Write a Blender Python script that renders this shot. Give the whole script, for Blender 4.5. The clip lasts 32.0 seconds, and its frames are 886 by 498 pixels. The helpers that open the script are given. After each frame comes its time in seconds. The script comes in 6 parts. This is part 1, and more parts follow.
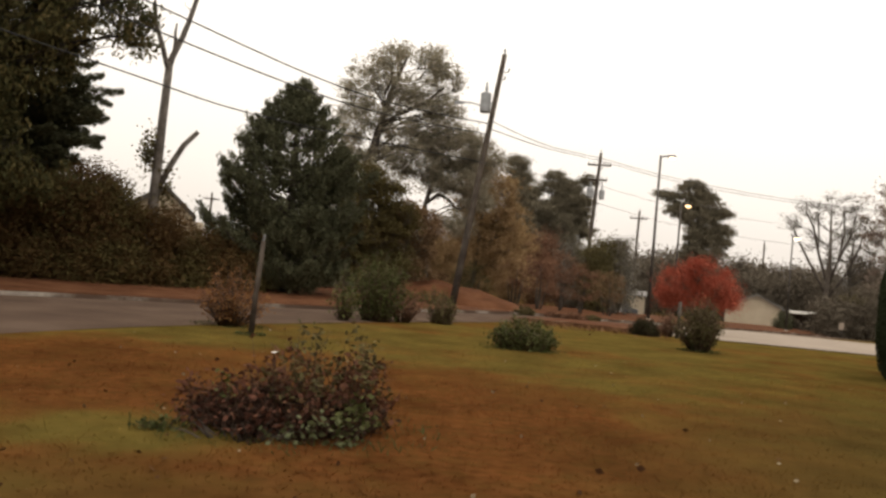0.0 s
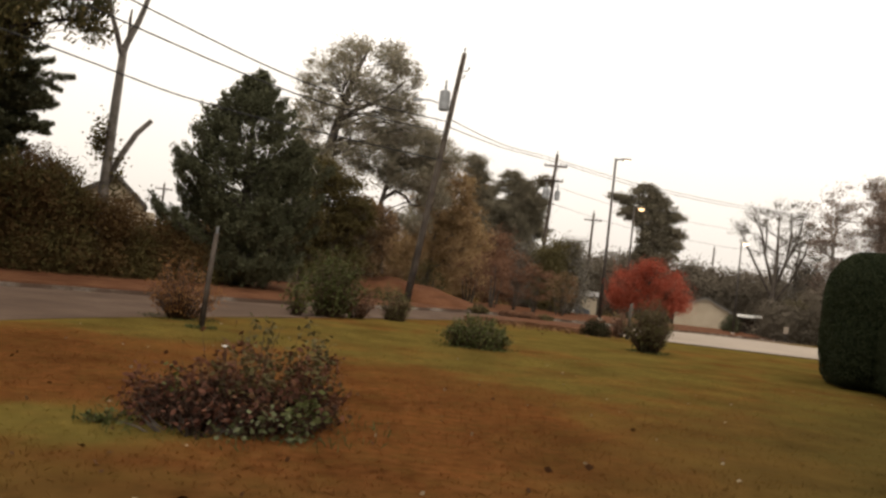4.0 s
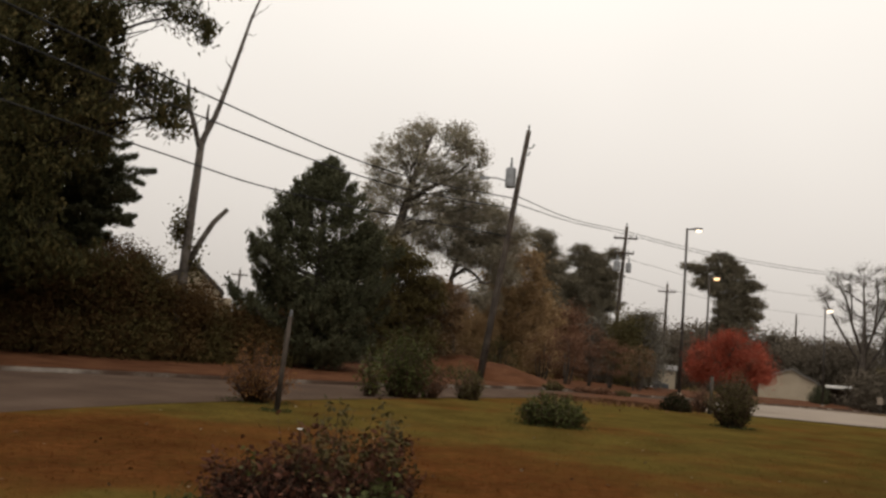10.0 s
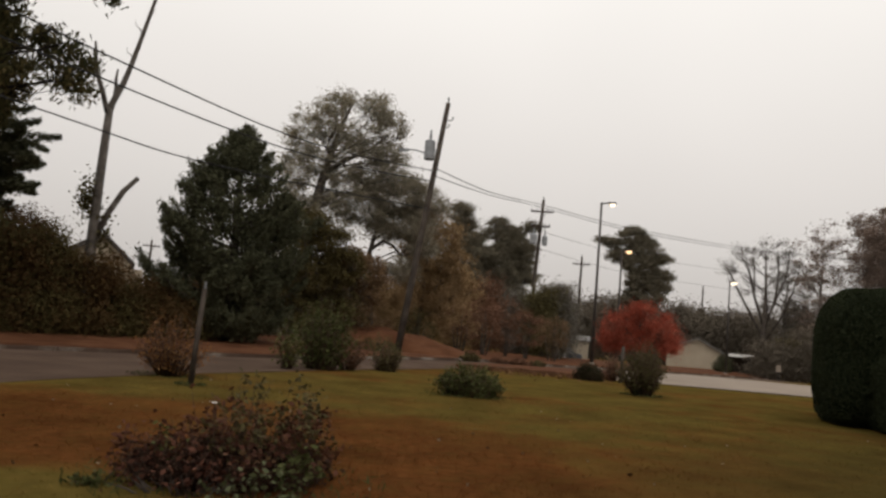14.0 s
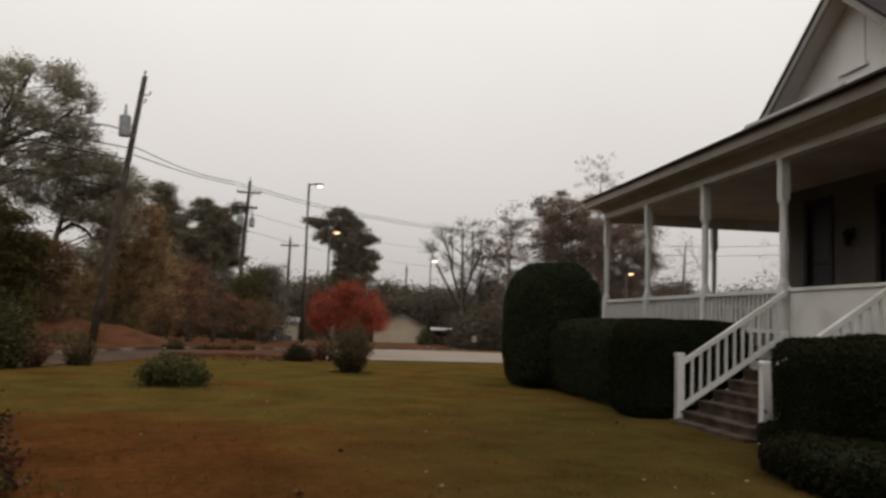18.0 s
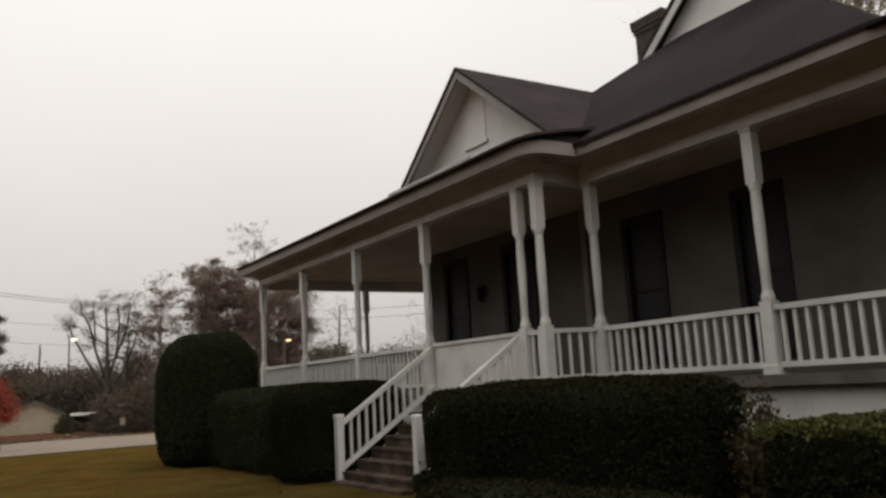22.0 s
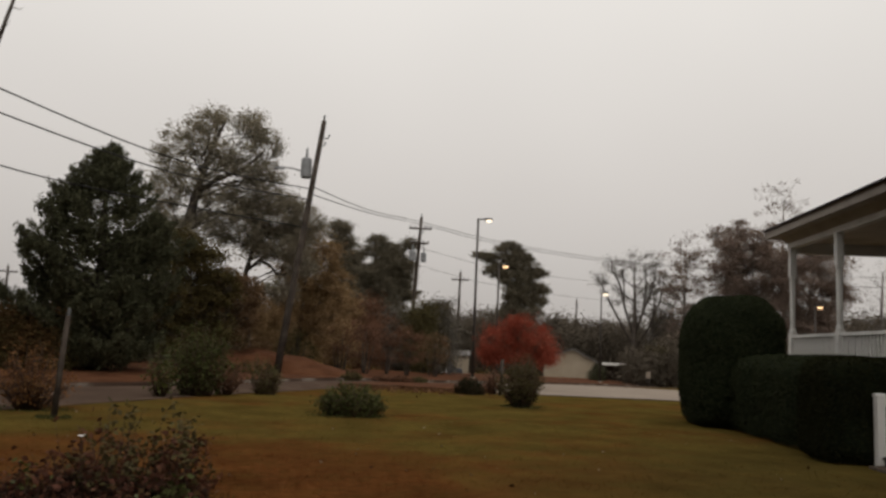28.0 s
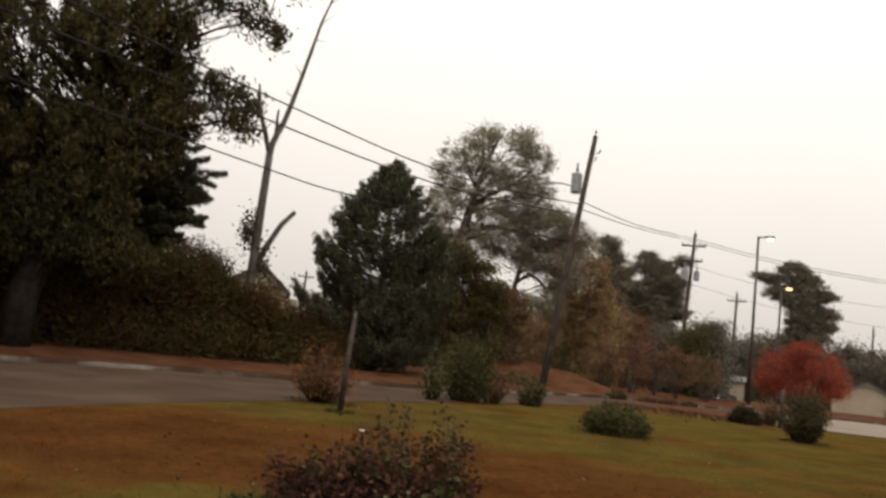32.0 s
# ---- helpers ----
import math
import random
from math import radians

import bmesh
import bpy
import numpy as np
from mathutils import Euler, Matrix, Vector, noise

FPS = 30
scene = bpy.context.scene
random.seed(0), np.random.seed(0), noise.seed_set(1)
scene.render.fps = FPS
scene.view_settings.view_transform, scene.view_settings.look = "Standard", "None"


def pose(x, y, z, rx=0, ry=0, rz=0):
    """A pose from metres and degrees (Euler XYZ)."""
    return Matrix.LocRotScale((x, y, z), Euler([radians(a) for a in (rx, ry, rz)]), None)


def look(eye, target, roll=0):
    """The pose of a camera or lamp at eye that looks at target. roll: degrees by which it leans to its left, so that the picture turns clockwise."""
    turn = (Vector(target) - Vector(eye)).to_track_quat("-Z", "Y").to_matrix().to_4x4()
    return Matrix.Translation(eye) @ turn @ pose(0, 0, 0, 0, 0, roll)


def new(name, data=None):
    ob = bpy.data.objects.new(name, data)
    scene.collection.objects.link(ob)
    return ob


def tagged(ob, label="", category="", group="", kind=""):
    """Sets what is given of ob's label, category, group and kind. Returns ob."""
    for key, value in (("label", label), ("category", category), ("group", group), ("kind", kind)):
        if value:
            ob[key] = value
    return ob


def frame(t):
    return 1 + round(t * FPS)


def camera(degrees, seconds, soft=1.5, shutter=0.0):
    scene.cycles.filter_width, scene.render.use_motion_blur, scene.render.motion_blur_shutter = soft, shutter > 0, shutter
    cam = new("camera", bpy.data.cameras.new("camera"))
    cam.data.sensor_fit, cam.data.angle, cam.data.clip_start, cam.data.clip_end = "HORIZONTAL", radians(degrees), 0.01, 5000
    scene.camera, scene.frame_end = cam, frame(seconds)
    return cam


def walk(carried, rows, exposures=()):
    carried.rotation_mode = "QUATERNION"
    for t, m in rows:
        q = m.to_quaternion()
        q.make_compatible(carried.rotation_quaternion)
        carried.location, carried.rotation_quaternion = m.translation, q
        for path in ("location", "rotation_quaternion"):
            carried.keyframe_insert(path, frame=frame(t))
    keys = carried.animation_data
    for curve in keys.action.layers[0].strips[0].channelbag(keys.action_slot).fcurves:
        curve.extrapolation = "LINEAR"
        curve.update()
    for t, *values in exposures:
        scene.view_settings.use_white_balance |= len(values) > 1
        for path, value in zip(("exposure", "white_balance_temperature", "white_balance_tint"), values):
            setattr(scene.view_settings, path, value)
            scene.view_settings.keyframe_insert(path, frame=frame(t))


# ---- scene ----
EYE = 1.5
cam = camera(56.0, 32.0, soft=2.7, shutter=0.5)
PATH = [
    (0.0, pose(0, 0, EYE, 91.69, -5.04, 0.38)),
    (0.5, pose(0, 0, EYE, 92.07, -5.04, 1.12)),
    (1.0, pose(0, 0, EYE, 91.86, -5.28, 1.45)),
    (1.5, pose(0, 0, EYE, 91.71, -5.24, 1.95)),
    (2.0, pose(0, 0, EYE, 91.05, -6.14, 0.26)),
    (2.5, pose(0, 0, EYE, 90.83, -5.79, -1.27)),
    (3.0, pose(0, 0, EYE, 91.57, -5.74, -3.03)),
    (3.5, pose(0, 0, EYE, 91.83, -6.18, -2.95)),
    (5.5, pose(0, 0, EYE, 91.71, -6.01, -2.19)),
    (6.0, pose(0, 0, EYE, 92.02, -5.70, -2.24)),
    (6.5, pose(0, 0, EYE, 91.43, -5.18, -2.66)),
    (7.0, pose(0, 0, EYE, 91.78, -5.07, -3.28)),
    (7.5, pose(0, 0, EYE, 92.02, -5.06, -3.89)),
    (8.0, pose(0, 0, EYE, 92.40, -5.31, -1.54)),
    (8.5, pose(0, 0, EYE, 93.94, -5.25, 0.01)),
    (9.0, pose(0, 0, EYE, 94.60, -4.75, 2.60)),
    (9.5, pose(0, 0, EYE, 95.73, -4.60, 2.48)),
    (10.0, pose(0, 0, EYE, 96.65, -4.79, 2.21)),
    (10.5, pose(0, 0, EYE, 95.87, -4.76, 2.01)),
    (11.0, pose(0, 0, EYE, 94.95, -5.36, 1.65)),
    (11.5, pose(0, 0, EYE, 95.07, -5.19, 1.09)),
    (12.0, pose(0, 0, EYE, 95.26, -4.78, -0.05)),
    (12.5, pose(0, 0, EYE, 95.42, -4.79, -0.70)),
    (13.0, pose(0, 0, EYE, 95.03, -4.95, -2.06)),
    (13.5, pose(0, 0, EYE, 95.33, -4.63, -2.93)),
    (15.5, pose(0, 0, EYE, 94.51, -4.43, -7.20)),
    (16.0, pose(0, 0, EYE, 95.15, -3.64, -10.41)),
    (16.5, pose(0, 0, EYE, 95.04, -4.33, -12.67)),
    (17.0, pose(0, 0, EYE, 94.13, -4.44, -15.44)),
    (17.5, pose(0, 0, EYE, 95.21, -2.83, -19.96)),
    (18.0, pose(0, 0, EYE, 95.02, -1.91, -23.13)),
    (18.5, pose(0, 0, EYE, 96.96, -0.88, -27.53)),
    (19.0, pose(0, 0, EYE, 97.80, 0.03, -32.69)),
    (19.5, pose(0, 0, EYE, 99.78, 0.47, -35.96)),
    (20.0, pose(0, 0, EYE, 98.07, 1.41, -39.31)),
    (20.5, pose(0, 0, EYE, 98.65, 1.83, -41.41)),
    (21.0, pose(0, 0, EYE, 98.15, 3.63, -44.03)),
    (21.5, pose(0, 0, EYE, 100.38, 4.76, -46.14)),
    (22.0, pose(0, 0, EYE, 99.35, 3.15, -46.04)),
    (22.5, pose(0, 0, EYE, 99.11, 2.50, -44.54)),
    (23.0, pose(0, 0, EYE, 98.66, 1.58, -42.40)),
    (23.5, pose(0, 0, EYE, 96.95, 0.66, -38.68)),
    (24.0, pose(0, 0, EYE, 95.85, 0.43, -36.10)),
    (24.5, pose(0, 0, EYE, 95.52, -0.63, -28.44)),
    (25.0, pose(0, 0, EYE, 93.31, -1.55, -22.53)),
    (25.5, pose(0, 0, EYE, 93.88, -1.36, -19.19)),
    (27.5, pose(0, 0, EYE, 97.35, -2.48, -12.74)),
    (28.0, pose(0, 0, EYE, 96.89, -2.49, -11.54)),
    (28.5, pose(0, 0, EYE, 96.15, -2.96, -9.41)),
    (29.0, pose(0, 0, EYE, 96.08, -2.85, -7.52)),
    (29.5, pose(0, 0, EYE, 96.22, -3.21, -4.75)),
    (30.0, pose(0, 0, EYE, 95.53, -3.65, -2.35)),
    (30.5, pose(0, 0, EYE, 95.49, -4.40, 0.47)),
    (31.0, pose(0, 0, EYE, 95.90, -4.44, 2.01)),
    (31.5, pose(0, 0, EYE, 95.21, -6.17, 4.22)),
    (32.0, pose(0, 0, EYE, 96.56, -6.10, 6.50)),
]
EXPOSURES = [(t, e, k, 11) for t, e, k in ((0.0, 0.84, 7300), (3.0, 0.88, 7300), (8.0, 0.82, 7250), (10.0, 0.24, 7050), (11.0, 0.18, 7000), (13.0, 0.2, 6850), (16.0, 0.1, 6800), (18.0, 0.1, 6800), (19.0, 0.04, 6800), (20.0, 0.0, 6800), (21.0, 0.32, 6800), (22.0, 0.15, 6800), (23.0, 0.12, 6800), (25.0, 0.05, 6800), (28.0, -0.1, 6850), (30.0, 0.05, 6900), (31.0, 0.25, 7000), (32.0, 0.5, 7100))]
walk(cam, PATH, EXPOSURES)

# ---- sky and light ----
world = bpy.data.worlds.new("overcast_sky")
scene.world = world
world.use_nodes = True
wn, wl = world.node_tree.nodes, world.node_tree.links
wn.clear()
sky = wn.new("ShaderNodeTexSky")
sky.sky_type, sky.sun_disc = "NISHITA", False
sky.sun_elevation, sky.sun_rotation = radians(38), radians(200)
sky.air_density, sky.dust_density = 1.0, 6.0
grey = wn.new("ShaderNodeHueSaturation")
grey.inputs["Saturation"].default_value = 0.08
grey.inputs["Value"].default_value = 0.10
coords = wn.new("ShaderNodeTexCoord")
split = wn.new("ShaderNodeSeparateXYZ")
ramp = wn.new("ShaderNodeValToRGB")
ramp.color_ramp.elements[0].position, ramp.color_ramp.elements[0].color = 0.0, (0.56, 0.54, 0.53, 1)
ramp.color_ramp.elements[1].position, ramp.color_ramp.elements[1].color = 0.95, (1.35, 1.35, 1.335, 1)
mid = ramp.color_ramp.elements.new(0.2)
mid.color = (0.74, 0.722, 0.71, 1)
mid = ramp.color_ramp.elements.new(0.42)
mid.color = (0.96, 0.955, 0.942, 1)
cloud = wn.new("ShaderNodeTexNoise")
cloud.inputs["Scale"].default_value, cloud.inputs["Detail"].default_value = 1.6, 3.0
cloud_gain = wn.new("ShaderNodeMapRange")
cloud_gain.inputs["To Min"].default_value, cloud_gain.inputs["To Max"].default_value = 0.9, 1.1
veil = wn.new("ShaderNodeMix")
veil.data_type = "RGBA"
veil.inputs["Factor"].default_value = 0.8
shade = wn.new("ShaderNodeVectorMath")
shade.operation = "SCALE"
back = wn.new("ShaderNodeBackground")
back.inputs["Strength"].default_value = 1.0
wout = wn.new("ShaderNodeOutputWorld")
wl.new(sky.outputs[0], grey.inputs["Color"])
wl.new(coords.outputs["Generated"], split.inputs[0])
wl.new(split.outputs["Z"], ramp.inputs[0])
wl.new(coords.outputs["Generated"], cloud.inputs["Vector"])
wl.new(cloud.outputs[0], cloud_gain.inputs["Value"])
wl.new(grey.outputs[0], veil.inputs["A"])
wl.new(ramp.outputs[0], veil.inputs["B"])
wl.new(veil.outputs["Result"], shade.inputs[0])
wl.new(cloud_gain.outputs[0], shade.inputs["Scale"])
wl.new(shade.outputs[0], back.inputs["Color"])
wl.new(back.outputs[0], wout.inputs[0])

sun_data = bpy.data.lights.new("sun", "SUN")
sun_data.energy, sun_data.angle, sun_data.color = 0.5, radians(40), (1.0, 0.95, 0.88)
sun = new("sun", sun_data)
sun.matrix_world = look((0, 0, 30), (-9, 22, 0))


# ---- materials ----
def rgb(c):
    return (c[0], c[1], c[2], 1.0)


def surface(name, colours, scale=3.0, fine=40.0, rough=0.8, metal=0.0, bump=0.3, island=False, leafy=0.0, objects=False):
    """Procedural surface: colours blended by coarse and fine noise (and by piece), with fine relief."""
    m = bpy.data.materials.new(name)
    m.use_nodes = True
    n, l = m.node_tree.nodes, m.node_tree.links
    b = n["Principled BSDF"]
    tc = n.new("ShaderNodeTexCoord")
    a = n.new("ShaderNodeTexNoise")
    a.inputs["Scale"].default_value, a.inputs["Detail"].default_value = scale, 4.0
    f = n.new("ShaderNodeTexNoise")
    f.inputs["Scale"].default_value, f.inputs["Detail"].default_value = fine, 5.0
    l.new(tc.outputs["Object"], a.inputs["Vector"])
    l.new(tc.outputs["Object"], f.inputs["Vector"])
    mixer = n.new("ShaderNodeMath")
    mixer.operation = "MULTIPLY_ADD"
    mixer.inputs[1].default_value = 0.35 if not island else 0.15
    l.new(f.outputs[0], mixer.inputs[0])
    amp = n.new("ShaderNodeMapRange")
    amp.inputs["From Min"].default_value, amp.inputs["From Max"].default_value = 0.3, 0.7
    amp.inputs["To Max"].default_value = 0.75 if not island else 0.4
    l.new(a.outputs[0], amp.inputs["Value"])
    l.new(amp.outputs[0], mixer.inputs[2])
    last = mixer.outputs[0]
    if island or objects:
        if island:
            g = n.new("ShaderNodeNewGeometry").outputs["Random Per Island"]
        else:
            g = n.new("ShaderNodeObjectInfo").outputs["Random"]
        add = n.new("ShaderNodeMath")
        add.operation = "MULTIPLY_ADD"
        add.inputs[1].default_value = 0.5 if island else 0.3
        l.new(g, add.inputs[0])
        l.new(last, add.inputs[2])
        last = add.outputs[0]
    r = n.new("ShaderNodeValToRGB")
    els = r.color_ramp.elements
    els[0].position, els[0].color = 0.1, rgb(colours[0])
    els[1].position, els[1].color = 0.95, rgb(colours[-1])
    for i, c in enumerate(colours[1:-1]):
        e = els.new(0.1 + 0.85 * (i + 1) / (len(colours) - 1))
        e.color = rgb(c)
    l.new(last, r.inputs[0])
    l.new(r.outputs[0], b.inputs["Base Color"])
    b.inputs["Roughness"].default_value, b.inputs["Metallic"].default_value = rough, metal
    b.inputs["Specular IOR Level"].default_value = 0.04 if rough > 0.65 else 0.25 if rough > 0.4 else 0.5
    if bump:
        bp = n.new("ShaderNodeBump")
        bp.inputs["Strength"].default_value, bp.inputs["Distance"].default_value = bump, 0.02
        l.new(f.outputs[0], bp.inputs["Height"])
        l.new(bp.outputs[0], b.inputs["Normal"])
    if leafy:
        tr = n.new("ShaderNodeBsdfTranslucent")
        l.new(r.outputs[0], tr.inputs["Color"])
        mx = n.new("ShaderNodeMixShader")
        mx.inputs[0].default_value = leafy
        l.new(b.outputs[0], mx.inputs[1])
        l.new(tr.outputs[0], mx.inputs[2])
        l.new(mx.outputs[0], n["Material Output"].inputs[0])
    return m


def lamp_glow(name, colour, strength):
    m = bpy.data.materials.new(name)
    m.use_nodes = True
    b = m.node_tree.nodes["Principled BSDF"]
    b.inputs["Base Color"].default_value = rgb(colour)
    b.inputs["Emission Color"].default_value = rgb(colour)
    b.inputs["Emission Strength"].default_value = strength
    return m


# pale soffit paint toned brown; part of the eaves' shade is in it
TRIM = surface("shade_brown_trim", [(0.34, 0.305, 0.27), (0.45, 0.41, 0.37)], 1.5, 20, 0.7, bump=0.15)
WHITE = surface("white_paint", [(0.48, 0.465, 0.44), (0.64, 0.625, 0.595), (0.7, 0.69, 0.67)], 1.2, 30, 0.55, bump=0.12)
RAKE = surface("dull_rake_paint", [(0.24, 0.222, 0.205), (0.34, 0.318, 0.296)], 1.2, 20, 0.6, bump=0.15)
WALL_WHITE = surface("white_siding_paint", [(0.66, 0.63, 0.6), (0.76, 0.735, 0.705), (0.82, 0.8, 0.775)], 0.8, 14, 0.6, bump=0.2)
# white siding darkened to taupe; the porch's shade is painted into it
PORCH_WALL = surface("porch_shade_wall_paint", [(0.07052, 0.06065, 0.05289), (0.1023, 0.08889, 0.07757), (0.134, 0.1185, 0.1058)], 0.8, 14, 0.65, bump=0.2)
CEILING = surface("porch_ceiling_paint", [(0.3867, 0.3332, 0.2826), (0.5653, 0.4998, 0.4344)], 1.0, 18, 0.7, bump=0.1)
SHINGLE = surface("asphalt_shingle", [(0.03268, 0.02666, 0.02666), (0.043, 0.03526, 0.03526), (0.05504, 0.04558, 0.04472)], 1.5, 22, 0.95, bump=0.6)
# darker shingle tone for the hipped slopes and the low far roof
DARK_SHINGLE = surface("dark_shingle", [(0.0225, 0.0185, 0.0192), (0.03, 0.025, 0.0258), (0.039, 0.0328, 0.0333)], 0.5, 18, 0.95, bump=0.6)
BRICK = surface("old_chimney_brick", [(0.035, 0.03, 0.028), (0.065, 0.052, 0.047), (0.1, 0.08, 0.072)], 4, 30, 0.9, bump=0.5, objects=True)
DARK_SHUTTER = surface("dark_shutter_paint", [(0.0096, 0.0096, 0.0112), (0.024, 0.0224, 0.0224)], 2, 30, 0.6, bump=0.1)
STEP = surface("worn_step_concrete", [(0.04095, 0.02989, 0.02195), (0.0728, 0.05466, 0.04155), (0.1183, 0.09223, 0.07213)], 3, 35, 0.9, bump=0.4)
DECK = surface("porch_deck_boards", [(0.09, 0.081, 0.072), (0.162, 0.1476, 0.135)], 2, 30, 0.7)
IRON = surface("dark_iron", [(0.012, 0.012, 0.012), (0.03, 0.028, 0.026)], 8, 60, 0.5, metal=0.6, bump=0.1)
POLE_WOOD = surface("weathered_pole_wood", [(0.03, 0.024, 0.02), (0.06, 0.048, 0.04), (0.1, 0.082, 0.068)], 3, 40, 0.9, bump=0.5)
GREY_METAL = surface("galvanised_metal", [(0.16, 0.165, 0.17), (0.27, 0.277, 0.285)], 4, 40, 0.45, metal=0.5, bump=0.1)
BRONZE = surface("bronze_pole_paint", [(0.03, 0.026, 0.023), (0.06, 0.05, 0.045)], 4, 40, 0.5, metal=0.2, bump=0.1)
WIRE = surface("black_cable", [(0.02, 0.02, 0.02), (0.04, 0.04, 0.04)], 4, 40, 0.7)
BARK = surface("dark_bark", [(0.032, 0.027, 0.023), (0.062, 0.052, 0.044), (0.1, 0.084, 0.073)], 4, 30, 0.95, bump=0.8)
# bark darkened to near black for the shade under the oak's crown
OAK_BARK = surface("shade_black_bark", [(0.012, 0.01, 0.0085), (0.022, 0.018, 0.0155), (0.035, 0.029, 0.025)], 4, 30, 0.95, bump=0.8)
GREY_BARK = surface("grey_bark", [(0.08, 0.068, 0.06), (0.15, 0.13, 0.115), (0.22, 0.195, 0.175)], 4, 30, 0.95, bump=0.6)
DEAD_WOOD = surface("bleached_dead_wood", [(0.05, 0.042, 0.036), (0.095, 0.082, 0.072), (0.15, 0.132, 0.117)], 4, 30, 0.9, bump=0.5)
TWIG = surface("reddish_twigs", [(0.035, 0.022, 0.016), (0.065, 0.042, 0.03), (0.1, 0.066, 0.048)], 6, 40, 0.9)
ASPHALT = surface("worn_asphalt", [(0.054, 0.036, 0.0266), (0.07344, 0.049, 0.0361), (0.09288, 0.064, 0.04845)], 0.6, 60, 1.0, bump=0.4)
CONCRETE = surface("pale_concrete", [(0.1728, 0.1392, 0.1116), (0.2268, 0.1862, 0.1512), (0.27, 0.2234, 0.1827)], 0.3, 20, 0.9, bump=0.2)
KERB = surface("stained_kerb", [(0.05, 0.03, 0.021), (0.08, 0.055, 0.042), (0.3, 0.27, 0.235)], 0.7, 12, 0.9)
LITTER = surface("pine_straw_litter", [(0.04763, 0.01966, 0.009724), (0.08165, 0.03385, 0.01716), (0.1134, 0.05242, 0.02746)], 1.2, 25, 0.95, bump=0.9)
HOUSE_TAN = surface("tan_siding", [(0.2808, 0.2296, 0.1727), (0.3666, 0.3086, 0.2367)], 0.6, 10, 0.8, bump=0.2)
FAR_ROOF = surface("grey_far_roof", [(0.14, 0.13, 0.125), (0.2, 0.19, 0.18)], 0.6, 10, 0.9)
CAR_WHITE = surface("white_car_paint", [(0.6, 0.6, 0.6), (0.7, 0.7, 0.7)], 1, 10, 0.3, bump=0)
CAR_DARK = surface("dark_car_paint", [(0.03, 0.033, 0.04), (0.05, 0.053, 0.06)], 1, 10, 0.3, bump=0)
RUBBER = surface("tyre_rubber", [(0.015, 0.015, 0.015), (0.03, 0.03, 0.03)], 8, 40, 0.9)
GLASS = surface("dark_window_glass", [(0.012, 0.012, 0.013), (0.022, 0.022, 0.024)], 1, 5, 0.45, bump=0)
LEAF_OAK = surface("oak_leaves", [(0.01722, 0.01895, 0.009056), (0.03875, 0.03896, 0.01711), (0.07965, 0.06739, 0.02817), (0.1292, 0.09054, 0.03723)], 0.35, 6, 0.75, bump=0, island=True, leafy=0.2)
# haze is lifted into the cedar, pine, khaki, orange and rust tones
LEAF_CEDAR = surface("cedar_foliage", [(0.03941, 0.04123, 0.02408), (0.06569, 0.06747, 0.03941), (0.1025, 0.09995, 0.05911)], 0.6, 6, 0.8, bump=0, island=True, leafy=0.12)
LEAF_PINE = surface("pine_needles", [(0.08177, 0.07142, 0.05072), (0.1258, 0.1098, 0.07811), (0.1762, 0.1514, 0.1085)], 0.4, 6, 0.8, bump=0, island=True, leafy=0.12)
LEAF_KHAKI = surface("khaki_autumn_leaves", [(0.1218, 0.1075, 0.07886), (0.1949, 0.1732, 0.128), (0.2533, 0.2255, 0.1689), (0.2728, 0.2189, 0.1531)], 0.4, 6, 0.75, bump=0, island=True, leafy=0.35)
LEAF_ORANGE = surface("orange_brown_leaves", [(0.1499, 0.09566, 0.05091), (0.2409, 0.1574, 0.08147), (0.3105, 0.2126, 0.11)], 0.4, 6, 0.75, bump=0, island=True, leafy=0.25)
LEAF_RED = surface("red_maple_leaves", [(0.19, 0.04, 0.024), (0.3, 0.068, 0.042), (0.36, 0.1, 0.06)], 0.6, 6, 0.7, bump=0, island=True, leafy=0.3)
LEAF_RUSSET = surface("russet_leaves", [(0.09, 0.0564, 0.0324), (0.144, 0.0888, 0.0492), (0.192, 0.12, 0.0672)], 0.5, 6, 0.75, bump=0, island=True, leafy=0.2)
LEAF_RUST = surface("rust_leaves", [(0.08442, 0.04374, 0.0281), (0.1436, 0.07416, 0.04683), (0.1857, 0.1015, 0.06155)], 0.6, 6, 0.75, bump=0, island=True, leafy=0.2)
LEAF_BRUSH = surface("brush_leaves", [(0.06186, 0.0366, 0.01655), (0.07443, 0.04367, 0.01928), (0.08543, 0.05152, 0.02243), (0.07679, 0.05388, 0.02243)], 0.35, 5, 0.8, bump=0, island=True, leafy=0.15)
LEAF_THICKET = surface("olive_thicket_leaves", [(0.05967, 0.04642, 0.01968), (0.07318, 0.0582, 0.02374), (0.08968, 0.0722, 0.02964)], 0.3, 5, 0.8, bump=0, island=True, leafy=0.15)
LEAF_PINK = surface("pinkish_brown_leaves", [(0.122, 0.09028, 0.0732), (0.1769, 0.1293, 0.1049), (0.2257, 0.1732, 0.1391)], 0.4, 6, 0.8, bump=0, island=True, leafy=0.2)
LEAF_FAR = surface("grey_winter_twigs", [(0.08625, 0.07705, 0.06325), (0.1265, 0.115, 0.09545), (0.161, 0.1495, 0.1265)], 0.25, 4, 0.9, bump=0, island=True, leafy=0.1)
LEAF_GREY = surface("grey_brown_winter_twigs", [(0.09063, 0.07484, 0.05708), (0.1033, 0.08598, 0.06572), (0.1154, 0.0958, 0.07374)], 0.12, 3, 0.9, bump=0, island=True, leafy=0.1)
